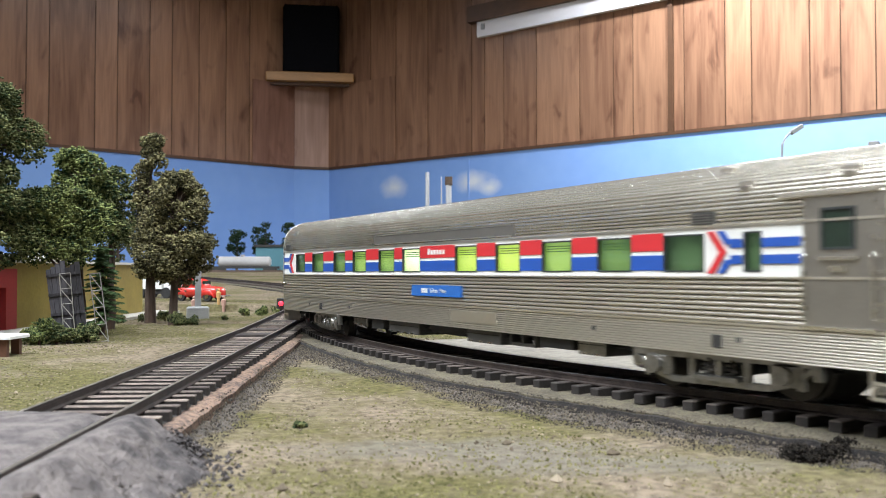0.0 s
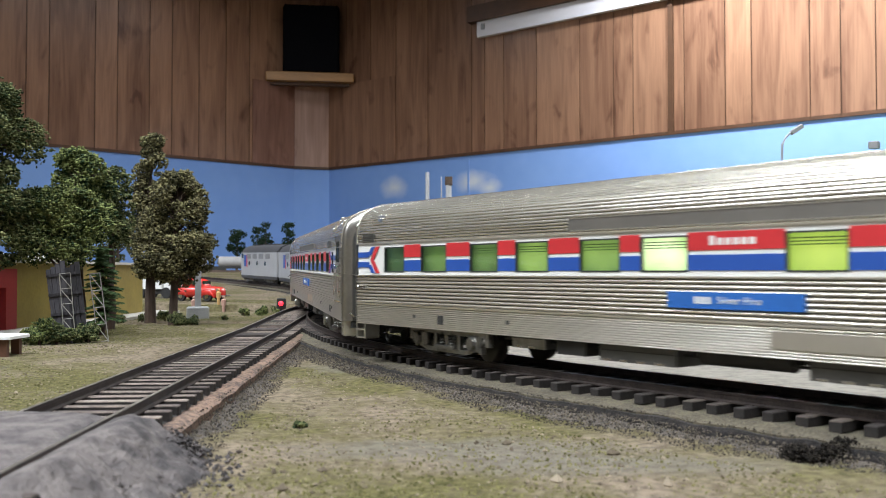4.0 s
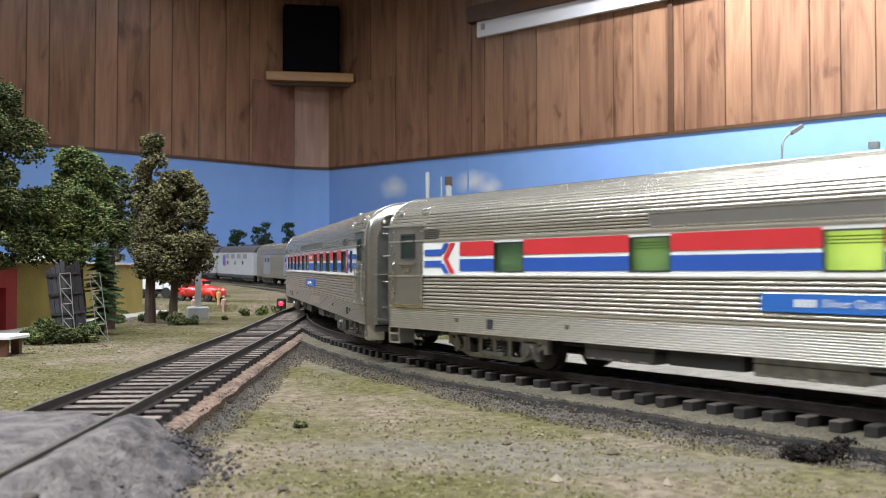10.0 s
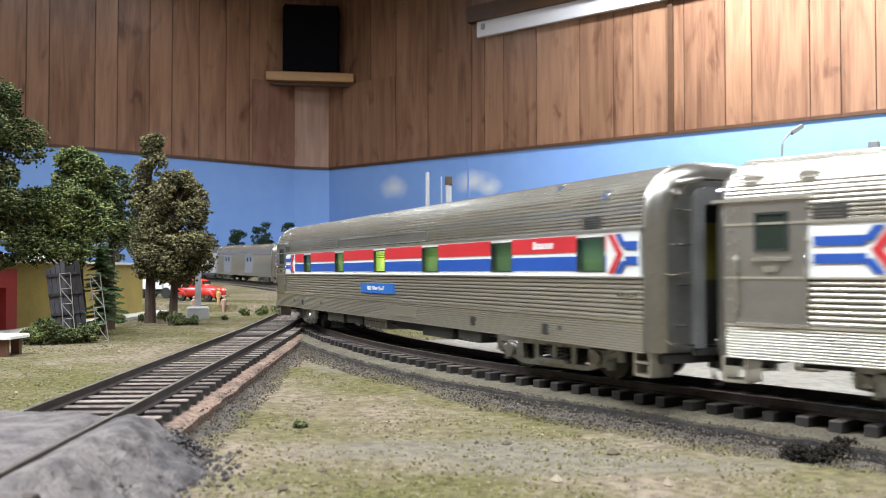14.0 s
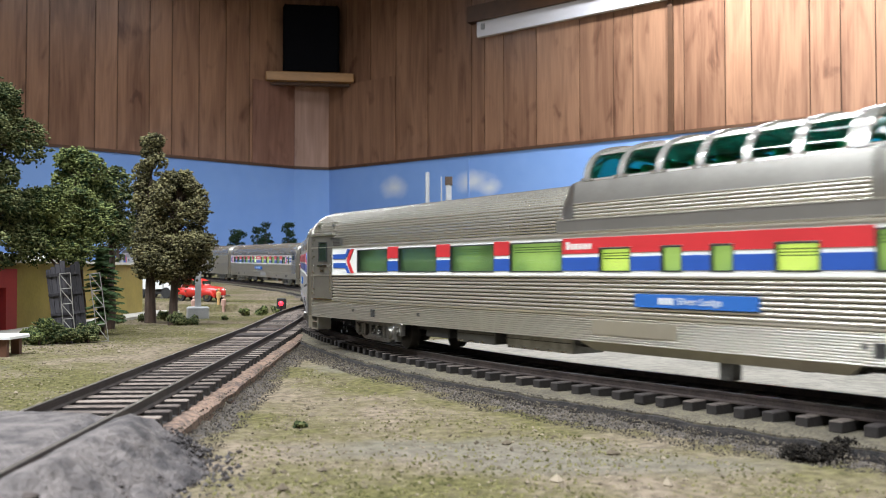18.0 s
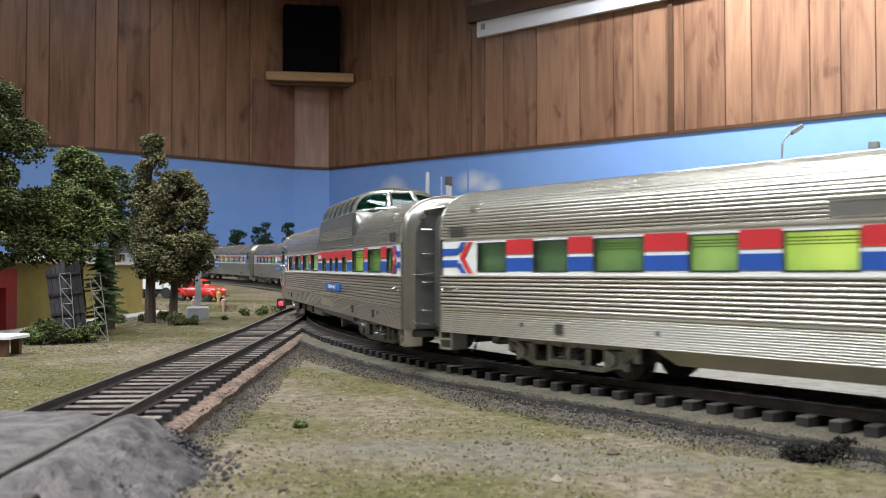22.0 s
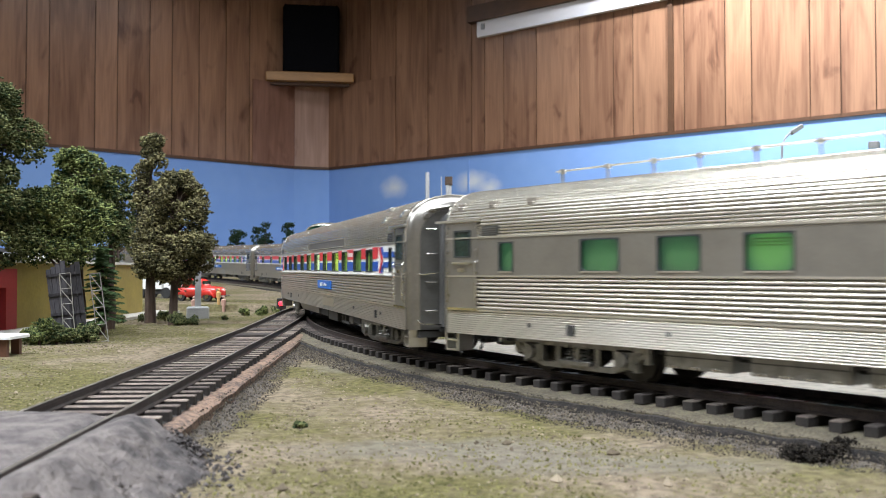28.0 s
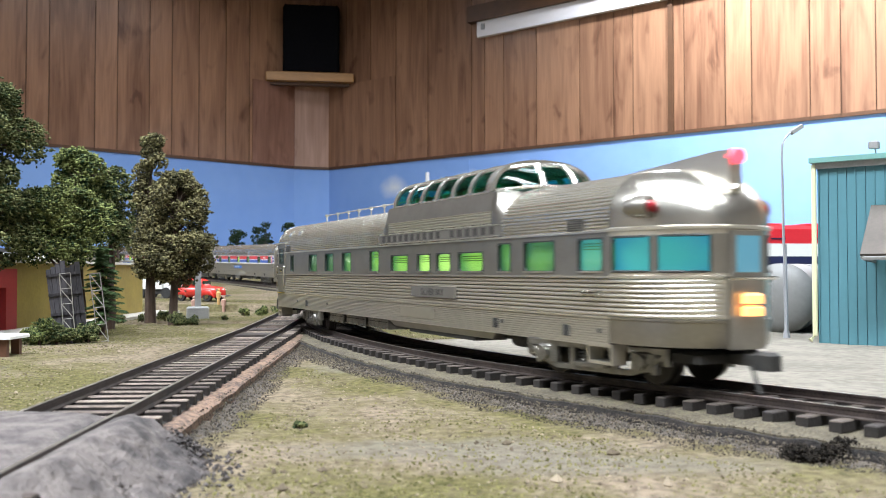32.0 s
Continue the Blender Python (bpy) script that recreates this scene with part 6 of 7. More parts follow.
# ---- the old billboard seen from behind ----
OLD_WOOD = material("weathered_plank", (0.062, 0.058, 0.066), 0.85, 0, 0.5, 150, second=(0.016, 0.014, 0.016), stretch=(3, 3, 0.3), random_ob=0.6)
OLD_METAL = material("grey_lattice_metal", (0.30, 0.29, 0.26), 0.6, 0.3, 0.3, 200)
hoarding = thing("billboard", "weathered dark plank billboard on pale lattice braces", "billboard", pose(-0.1695, 0.412, 0.0, 0, -7, 12))
for i in range(7):
    a = -0.0085 + i * 0.0021
    part("plank", Geo().box(a, a + 0.0019, -0.0007, 0.0007 + 0.0002 * (i % 2), 0.005 + 0.0009 * ((i * 3) % 4), 0.0345 + 0.0011 * ((i * 5) % 4)), OLD_WOOD, hoarding)
    part("stake", Geo().box(a + 0.0004, a + 0.0013, -0.0004, 0.0004, -0.002, 0.0095), OLD_WOOD, hoarding)
for i, z in enumerate((0.013, 0.022, 0.031)):
    part("batten", Geo().box(-0.0085, 0.0062, -0.0014, -0.0007, z, z + 0.0012), OLD_WOOD, hoarding)


def lattice(x, y, z, ry, w, h):
    t = thing("lattice_brace", "thin pale metal lattice brace behind the billboard", "brace", pose(x, y, z, 0, ry, 0), group="billboard braces")
    for sx in (0, w):
        part("upright", Geo().tube([(sx, 0, -0.001), (sx, 0, h)], 0.00022, 5), OLD_METAL, t)
    n = 4
    for i in range(n + 1):
        part("rung", Geo().tube([(0, 0, h * i / n), (w, 0, h * i / n)], 0.00022, 5), OLD_METAL, t)
        if i < n:
            part("diagonal", Geo().tube([(0, 0, h * (i + 1) / n), (w, 0, h * i / n)], 0.00022, 5), OLD_METAL, t)


lattice(-0.1715, 0.405, 0.004, -5, 0.0050, 0.0275)
lattice(-0.1590, 0.413, 0.0, -8, 0.0048, 0.0315)

# ---- table at the lawn's edge ----
TABLE_WHITE = material("white_table_paint", (0.72, 0.72, 0.70), 0.6, 0, 0.1, 60)
TABLE_LEG = material("brown_table_leg", (0.13, 0.055, 0.03), 0.7, 0, 0.3, 80)
bench = thing("picnic_table", "white-topped model table on brown legs", "table", pose(-0.176, 0.338, 0.0))
part("tabletop", Geo().bevel_box(-0.022, 0.0165, -0.008, 0.008, 0.0072, 0.0085, 0.0003), TABLE_WHITE, bench, "white painted top")
for x in (-0.018, 0.011):
    for y in (-0.006, 0.004):
        part("leg", Geo().box(x, x + 0.0032, y, y + 0.002, -0.001, 0.0072), TABLE_LEG, bench)

# ---- vehicles and small things by the road ----
CAR_RED = material("red_car_paint", (0.52, 0.035, 0.025), 0.25, 0, 0.15, 90)
TYRE = material("black_tyre", (0.02, 0.02, 0.02), 0.8, 0, 0.3, 200)
old_car = thing("red_car", "shiny red rounded vintage model car on the grass", "car", pose(-0.2165, 0.800, ground_height(-0.2165, 0.8), 0, 0, -24) @ Matrix.Scale(1.12, 4))


def lathe_body(rows, n=12):
    """A rounded body from rows of (x, half-width, foot, top)."""
    g = Geo()
    out = []
    for x, w, z0, z1 in rows:
        out.append([(x, w * math.copysign(abs(math.cos(t)) ** 0.6, math.cos(t)), (z0 + z1) / 2 + (z1 - z0) / 2 * math.copysign(abs(math.sin(t)) ** 0.7, math.sin(t))) for t in (2 * math.pi * k / n for k in range(n))])
    b = g.quads(out, True)
    g.f += [tuple(b + n - 1 - k for k in range(n)), tuple(b + (len(rows) - 1) * n + k for k in range(n))]
    return g


part("body", lathe_body([(-0.0225, 0.004, 0.004, 0.008), (-0.0205, 0.0076, 0.003, 0.0105), (-0.013, 0.0086, 0.0026, 0.0125), (0.002, 0.0088, 0.0026, 0.0122), (0.012, 0.0080, 0.0026, 0.0120), (0.0195, 0.0060, 0.003, 0.0110), (0.0220, 0.0030, 0.004, 0.0088)], 14), CAR_RED, old_car, smooth=60)
part("cabin", lathe_body([(-0.0150, 0.0050, 0.009, 0.0140), (-0.0110, 0.0068, 0.009, 0.0178), (-0.0030, 0.0070, 0.009, 0.0188), (0.0030, 0.0064, 0.009, 0.0172), (0.0068, 0.0050, 0.009, 0.0125)], 14), CAR_RED, old_car, smooth=60)
for side in (-1, 1):
    for x in (-0.0078, -0.0008):
        part("side_window", Geo().bevel_box(x - 0.0028, x + 0.0028, *sorted((side * 0.0062, side * 0.0073)), 0.0128, 0.0165, 0.0004), DOOR_GLASS, old_car)
    for x in (-0.0135, 0.0125):
        w = part("wheel", Geo().tube([(x, side * 0.0060, 0.0040), (x, side * 0.0084, 0.0040)], 0.0040, 16), TYRE, old_car)
        part("hub", Geo().tube([(x, side * 0.0084, 0.0040), (x, side * 0.0088, 0.0040)], 0.0019, 12), CHROME, w)
        part("fender", lathe_body([(x - 0.0058, 0.0012, 0.003, 0.005), (x - 0.003, 0.0022, 0.0045, 0.0092), (x + 0.003, 0.0022, 0.0045, 0.0092), (x + 0.0058, 0.0012, 0.003, 0.005)], 10), CAR_RED, old_car, at=(0, side * 0.0070, 0), smooth=60)
    part("headlight", Geo().ball((0.0195, side * 0.0050, 0.0088), 0.0013), CHROME, old_car)
for x in (-0.0235, 0.0228):
    part("bumper", Geo().tube([(x, -0.0075, 0.0042), (x + math.copysign(0.0008, x), 0, 0.0042), (x, 0.0075, 0.0042)], 0.0007, 6), CHROME, old_car)
part("windscreen", Geo().bevel_box(0.0046, 0.0060, -0.0046, 0.0046, 0.0126, 0.0160, 0.0003), DOOR_GLASS, old_car)

van = thing("white_truck", "white model delivery truck with dark chassis", "truck", pose(-0.268, 0.845, ground_height(-0.268, .845), 0, 0, -20))
part("box", Geo().bevel_box(-0.022, 0.010, -0.010, 0.010, 0.0090, 0.0285, 0.0008), TABLE_WHITE, van, "white cargo box")
part("cab", Geo().bevel_box(0.011, 0.022, -0.0095, 0.0095, 0.0060, 0.0200, 0.0015), TABLE_WHITE, van)
part("windscreen", Geo().box(0.0221, 0.0224, -0.0080, 0.0080, 0.0130, 0.0185), DOOR_GLASS, van)
part("chassis", Geo().box(-0.022, 0.023, -0.008, 0.008, 0.0040, 0.0090), TYRE, van)
for x in (-0.014, 0.015):
    for side in (-1, 1):
        part("wheel", Geo().tube([(x, side * 0.0070, 0.0052), (x, side * 0.0102, 0.0052)], 0.0052, 16), TYRE, van)

CONCRETE = material("grey_concrete", (0.36, 0.36, 0.36), 0.85, 0, 0.2, 90, bump=0.0002, bump_scale=900)
post = thing("concrete_post", "grey square post on a concrete footing", "post", pose(-0.1742, 0.636, 0.0, 0, 0, 15))
part("footing", Geo().bevel_box(-0.0078, 0.0078, -0.006, 0.006, -0.002, 0.0078, 0.001), CONCRETE, post)
part("shaft", Geo().box(-0.0022, 0.0022, -0.0022, 0.0022, 0.0078, 0.0385), CONCRETE, post)
part("cap", Geo().bevel_box(-0.0027, 0.0027, -0.0027, 0.0027, 0.0385, 0.0400, 0.0003), CONCRETE, post)

SKIN = material("figurine_paint", (0.50, 0.30, 0.24), 0.6, 0, 0.3, 400, random_ob=0.6)
GOLD = material("gold_figurine", (0.60, 0.36, 0.14), 0.5, 0, 0.3, 400)


def figurine(x, y, mat, label):
    g = Geo()
    g.tube([(0, -0.0016, 0), (0, -0.0012, 0.0085)], [0.0012, 0.0015], 7).tube([(0, 0.0016, 0), (0, 0.0012, 0.0085)], [0.0012, 0.0015], 7)
    g.tube([(0, 0, 0.008), (0, 0, 0.0145), (0, 0, 0.0160)], [0.0026, 0.0030, 0.0010], 8).ball((0, 0, 0.0178), 0.0016)
    tagged(part("figurine", g, mat, at=pose(x, y, ground_height(x, y) - 0.0003) @ Matrix.Scale(0.72, 4)), label, "figurine", group="figurines")


figurine(-0.202, 0.725, SKIN, "tiny plain painted figurine beside the red car")
figurine(-0.1895, 0.755, GOLD, "tiny plain golden figurine beside the red car")
figurine(-0.1835, 0.748, SKIN, "tiny plain painted figurine in front of the red car")


def signal(x, y, z, mat, label, radius=0.0022):
    t = thing("signal_lamp", label, "signal", pose(x, y, 0), group="signals")
    part("post", Geo().tube([(0, 0, -0.002), (0, 0, z + 0.003)], 0.0008, 7), DARK, t)
    part("hood", Geo().bevel_box(-0.003, 0.003, -0.0008, 0.0020, z - 0.0036, z + 0.0036, 0.0005), DARK, t)
    part("lens", Geo().ball((0, -0.0012, z), radius), mat, t, "glowing lens")


signal(-0.1085, 0.600, 0.0112, glow("red_signal_light", (1.0, 0.03, 0.05), 3.0), "low trackside signal showing red", 0.0017)
signal(-0.262, 0.905, 0.0275, glow("green_signal_light", (0.25, 1.0, 0.05), 3.0), "trackside signal showing green", 0.0025)

# ---- the paved lot, shed and lamp beyond the track ----
lot = Geo()
lot.quads(sweep(LINE, 0.0, 0.80, [(0.034, -RAIL + 0.0016), (0.10, -RAIL + 0.0018), (0.2, -RAIL + 0.0018), (0.32, -RAIL + 0.0018), (0.44, -RAIL + 0.001)], 0.01, 0.0006))
tagged(part("lot", lot, LOT), "pale grey paved lot behind the track", "pavement", kind="structure")

SHED_BLUE = material("teal_sheet_metal", (0.080, 0.215, 0.26), 0.5, 0.1, 0.1, 40, random_ob=0.15)
SHED_TRIM = material("pale_green_trim", (0.16, 0.34, 0.31), 0.5, 0.1, 0.1, 60)
CREAM = material("cream_downpipe", (0.66, 0.66, 0.42), 0.5, 0, 0.1, 80)
GREY_STEEL = material("grey_steel", (0.33, 0.33, 0.33), 0.5, 0.4, 0.2, 100)
shed = thing("metal_shed", "teal ribbed sheet-metal model shed with cream downpipe", "building", pose(0.1622, 0.3849, 0.0, 0, 0, -38))
part("core", Geo().box(0.0006, 0.20, 0.0006, 0.16, -0.003, 0.0785), SHED_BLUE, shed)
for i in range(54):
    a = i * 0.0037
    part("wall_sheet", Geo().prism([(0.0006, -0.002), (-0.0004, -0.002), (-0.0004, 0.0785), (0.0006, 0.0785)], a + 0.0004, a + 0.0033), SHED_BLUE, shed)
    part("rib", Geo().box(a - 0.0003, a + 0.0003, -0.0008, 0.0006, -0.002, 0.0780), SHED_BLUE, shed)
for i in range(20):
    a = i * 0.008
    part("wall_sheet", Geo().box(-0.0004, 0.0006, a + 0.0008, a + 0.0072, -0.002, 0.0785), SHED_BLUE, shed)
part("eave", Geo().box(-0.003, 0.202, -0.0040, 0.162, 0.0790, 0.0812), SHED_TRIM, shed, "pale green roof edge")
part("roof", Geo().prism([(-0.004, 0.0812), (0.08, 0.0822), (0.162, 0.0812)], -0.003, 0.202), SHED_TRIM, shed)
part("fascia", Geo().box(-0.002, 0.201, -0.0022, -0.0006, 0.0765, 0.0790), GREY_STEEL, shed)
part("downpipe", Geo().tube([(-0.0016, -0.0016, 0.0785), (-0.0016, -0.0016, 0.005), (-0.0030, -0.0034, 0.0030)], 0.0011, 8), CREAM, shed, "cream downpipe")
lamp_box = part("roof_lamp", Geo().bevel_box(0.0205, 0.0245, -0.003, 0.001, 0.0835, 0.0865, 0.0004), GREY_STEEL, shed)
part("lamp_stalk", Geo().tube([(0.0230, -0.001, 0.0805), (0.0230, -0.001, 0.084)], 0.0004, 5), GREY_STEEL, lamp_box)

hood = thing("awning", "grey metal awning frame on the shed front", "awning", shed.matrix_basis.copy())
for x in (0.022, 0.060):
    part("slope_bar", Geo().tube([(x, -0.020, 0.0378), (x, -0.0009, 0.0575)], 0.0011, 6), GREY_STEEL, hood)
    part("tie_bar", Geo().tube([(x, -0.020, 0.0378), (x, -0.0009, 0.0368)], 0.0010, 6), GREY_STEEL, hood)
    part("strut", Geo().tube([(x, -0.011, 0.0470), (x, -0.0009, 0.0470)], 0.0008, 6), GREY_STEEL, hood)
part("front_bar", Geo().tube([(0.022, -0.020, 0.0378), (0.060, -0.020, 0.0378)], 0.0010, 6), GREY_STEEL, hood)
g = Geo()
b = g.quads([[(x, -0.0205, 0.0386), (x, -0.0009, 0.0590), (x, -0.0009, 0.0600), (x, -0.0210, 0.0394)] for x in (0.0210, 0.0610)], True)
g.f += [(b, b + 1, b + 2, b + 3), (b + 7, b + 6, b + 5, b + 4)]
part("cover", g, material("brown_awning_sheet", (0.10, 0.085, 0.072), 0.6, 0.2, 0.3, 80), hood, "dull brown awning sheet")

POLE = material("pale_lamp_pole", (0.45, 0.46, 0.50), 0.4, 0.5, 0.1, 100)
street = thing("street_lamp", "slim pale grey street lamp with drooping head", "street lamp", pose(0.1585, 0.4131, 0.0))
part("base", Geo().tube([(0, 0, -0.002), (0, 0, 0.0050)], [0.0019, 0.0014], 8), POLE, street)
part("pole", Geo().tube([(0, 0, 0.005), (-0.0004, 0, 0.045), (-0.0009, 0, 0.0450), (-0.0013, 0, 0.086)], [0.0010, 0.0009, 0.0007, 0.00055], 8), POLE, street)
part("arm", Geo().tube([(-0.0013, 0, 0.086), (-0.0010, 0, 0.0915), (0.0008, 0, 0.0950), (0.0030, 0, 0.0968)], 0.0006, 7), POLE, street)
part("head", Geo().bevel_box(-0.0032, 0.0032, -0.0014, 0.0014, -0.0011, 0.0011, 0.0004), GREY_STEEL, street, "dark lamp head", at=pose(0.0056, 0, 0.0984, 0, -33, 0))

TANK_GREY = material("grey_tank_paint", (0.21, 0.21, 0.205), 0.5, 0.1, 0.2, 50)
tank = thing("storage_tank", "smooth grey horizontal model tank on the lot", "tank", pose(0.1705, 0.452, 0.0190, 0, 0, 52))
rr = 0.0176
part("shell", Geo().tube([(0, 0, 0), (0.12, 0, 0)], rr, 40), TANK_GREY, tank)
part("dished_end", Geo().tube([(-0.0062 * math.sin(t), 0, 0) for t in np.linspace(1.57, 0, 7)], [max(0.0004, rr * math.cos(t)) for t in np.linspace(1.57, 0, 7)], 40), TANK_GREY, tank, smooth=60)
for a in (0.0005, 0.03, 0.06):
    part("band", Geo().tube([(a, 0, 0), (a + 0.0012, 0, 0)], rr * 1.012, 40), TANK_GREY, tank)
for a in (0.012, 0.09):
    part("saddle", Geo().box(a, a + 0.006, -0.012, 0.012, -0.0195, -0.012), DARK, tank)

FREIGHT_RED = material("freight_red", (0.62, 0.025, 0.035), 0.35, 0, 0.1, 60)
FREIGHT_NAVY = material("freight_navy", (0.012, 0.016, 0.06), 0.4, 0, 0.1, 60)
box_car = thing("parked_locomotive", "parked red, white and navy model locomotive behind the lot", "locomotive", pose(0.25, 0.545, 0.0, 0, 0, 6))
part("lower_body", Geo().box(-0.10, 0.12, -0.016, 0.016, 0.012, 0.0372), FREIGHT_NAVY, box_car)
part("navy_band", Geo().box(-0.10, 0.12, -0.0163, 0.0163, 0.0372, 0.0415), FREIGHT_NAVY, box_car)
part("white_band", Geo().box(-0.10, 0.12, -0.0163, 0.0163, 0.0415, 0.0490), WHITE, box_car)
part("red_top", Geo().prism([(-0.0163, 0.0490), (-0.0163, 0.0575), (-0.0135, 0.0598), (0.0135, 0.0598), (0.0163, 0.0575), (0.0163, 0.0490)], -0.10, 0.12), FREIGHT_RED, box_car)
for a in (-0.085, -0.06, -0.035, -0.01, 0.02, 0.05):
    part("roof_fitting", Geo().bevel_box(a, a + 0.011, -0.010, 0.010, 0.0598, 0.0612, 0.0005), FREIGHT_RED, box_car)
    part("louvre", Geo().box(a, a + 0.009, -0.0167, -0.0163, 0.0515, 0.0522), FREIGHT_NAVY, box_car)
for a in (-0.07, 0.09):
    part("truck", Geo().box(a - 0.018, a + 0.018, -0.013, 0.013, 0.004, 0.012), DARK, box_car)
    for q in (-0.012, 0.012):
        part("wheelset", Geo().tube([(a + q, -0.010, 0.0052), (a + q, 0.010, 0.0052)], 0.0052, 14), WHEEL, box_car)

# ---- the raised yard far behind, with its cars and buildings ----
RAISED = material("brown_retaining_wall", (0.13, 0.09, 0.065), 0.85, 0, 0.3, 12, bump=0.002, bump_scale=60)
yard = tagged(part("raised_yard", Geo().box(-2.2, -0.16, 1.95, 2.9, -0.01, 0.0372), RAISED), "brown raised bench at the back of the layout", "embankment", kind="structure")
TANK_PALE = material("pale_tank_paint", (0.42, 0.41, 0.40), 0.5, 0, 0.2, 30)
far_tank = thing("tank_car", "pale model tank car standing on the raised yard", "tank car", pose(-0.455, 2.05, 0.0372, 0, 0, 4))
part("tank", Geo().tube([(-0.060, 0, 0.019), (-0.057, 0, 0.019), (0.057, 0, 0.019), (0.060, 0, 0.019)], [0.006, 0.0125, 0.0125, 0.006], 18), TANK_PALE, far_tank, "pale grey tank")
part("frame", Geo().box(-0.08, 0.08, -0.010, 0.010, 0.004, 0.009), DARK, far_tank)
part("dome", Geo().tube([(-0.004, 0, 0.030), (-0.004, 0, 0.036)], 0.005, 12), TANK_PALE, far_tank)
for a in (-0.058, 0.058):
    part("truck", Geo().box(a - 0.015, a + 0.015, -0.011, 0.011, -0.0005, 0.008), DARK, far_tank)
copy_thing(far_tank, pose(-0.60, 2.04, 0.0372, 0, 0, 4))
depot = thing("blue_depot", "flat-roofed blue-grey model building on the raised yard", "building", pose(-0.385, 2.2, 0.0372))
part("wall", Geo().box(-0.066, 0.16, -0.05, 0.12, 0, 0.056), SHED_BLUE, depot)
part("roof", Geo().box(-0.070, 0.164, -0.054, 0.124, 0.056, 0.062), DARK, depot, "dark flat roof")
part("door", Geo().box(0.02, 0.05, -0.0515, -0.05, 0, 0.03), DARK, depot)
for i, (x, y, h, w) in enumerate(((-0.540, 2.34, 0.107, 0.018), (-0.490, 2.36, 0.116, 0.017), (-0.462, 2.33, 0.126, 0.017), (-0.408, 2.36, 0.127, 0.019), (-0.66, 2.4, 0.085, 0.022))):
    t = tree("tree", "distant dark green model tree before the backdrop", x, y, h, 0.045, w, LEAF_FAR, 60 + i, count=26, grain=0.0032, density=4.0, puff=1.9)
    t.matrix_basis = Matrix.Translation((x, y, 0.0365))

CHIM = material("white_chimney", (0.55, 0.56, 0.58), 0.7, 0, 0.1, 40)
for i, (x, y, h, r) in enumerate(((-0.0385, 2.2, 0.279, 0.0050), (-0.004, 2.2, 0.268, 0.0016), (0.0140, 2.2, 0.252, 0.0072))):
    t = thing("chimney", "slim white model factory chimney" if i != 2 else "white model chimney with a brown rim", "chimney", pose(x, y, 0.0), group="chimneys")
    part("shaft", Geo().tube([(0, 0, -0.005), (0, 0, h)], [r * 1.1, r], 14), CHIM, t)
    if i == 2:
        part("rim", Geo().tube([(0, 0, h - 0.004), (0, 0, h + 0.016)], [r * 1.35, r * 1.3], 14), RAISED, t, "brown rim")

# ---- the corner shelf and its loudspeaker ----
SHELF = material("pine_shelf", (0.50, 0.27, 0.11), 0.5, 0, 0.3, 12, stretch=(0.4, 3, 3))
CLOTH = material("black_speaker_cloth", (0.006, 0.006, 0.008), 0.9, 0, 0.3, 60, spec=0.05)
ledge = thing("corner_shelf", "thick pine shelf board across the room corner", "shelf", pose(-0.778, 5.20, 1.150, 0, 0, 8))
part("board", Geo().bevel_box(-0.255, 0.255, -0.02, 0.20, 0.0, 0.052, 0.006), SHELF, ledge)
# dark bar standing in for the shadow under the shelf, no real bracket
part("bracket", Geo().box(-0.23, 0.23, 0.03, 0.07, -0.018, 0.0), WOOD_TRIM, ledge)
box = thing("loudspeaker", "black cloth-fronted loudspeaker standing on the shelf", "loudspeaker", pose(-0.772, 5.20, 1.202, 0, 0, 8))
part("cabinet", Geo().bevel_box(-0.165, 0.165, 0.012, 0.20, 0.0, 0.405, 0.016), CLOTH, box)
part("grille", Geo().bevel_box(-0.160, 0.160, -0.004, 0.012, 0.008, 0.398, 0.010), CLOTH, box, "black cloth grille")

# ---- the high window's white sill in the right wall ----
SILL = material("white_sill_paint", (0.78, 0.76, 0.80), 0.45, 0, 0.05, 10)
a0, a1 = along(PC, DR, 850), along(PC, DR, 1168)
mw = Matrix.Translation((PC.x, PC.y, 0)) @ Matrix.Rotation(math.atan2(DR.y, DR.x), 4, "Z")
win = tagged(part("window_1", Geo().box(a0, a1 + 0.6, -0.028, -0.002, 1.265, 1.345), SILL, at=mw), "white painted sill of a high window in the panelling", "window", kind="structure")
# dark brown board paints the shadowed window recess over the sill
part("reveal", Geo().box(a0 - 0.05, a1 + 0.6, -0.05, -0.002, 1.346, 1.43), WOOD_TRIM, win, "dark board standing in for the shaded recess above the sill")
part("bracket", Geo().box(a0 + 0.03, a0 + 0.05, -0.034, -0.028, 1.30, 1.33), GREY_STEEL, win)
seam = along(PC, DR, 1190)
part("seam_strip", Geo().box(seam - 0.012, seam + 0.012, -0.010, -0.0005, TRIM, CEIL), WOOD_TRIM, wall_right, "brown joint strip", at=Matrix.Identity(4))

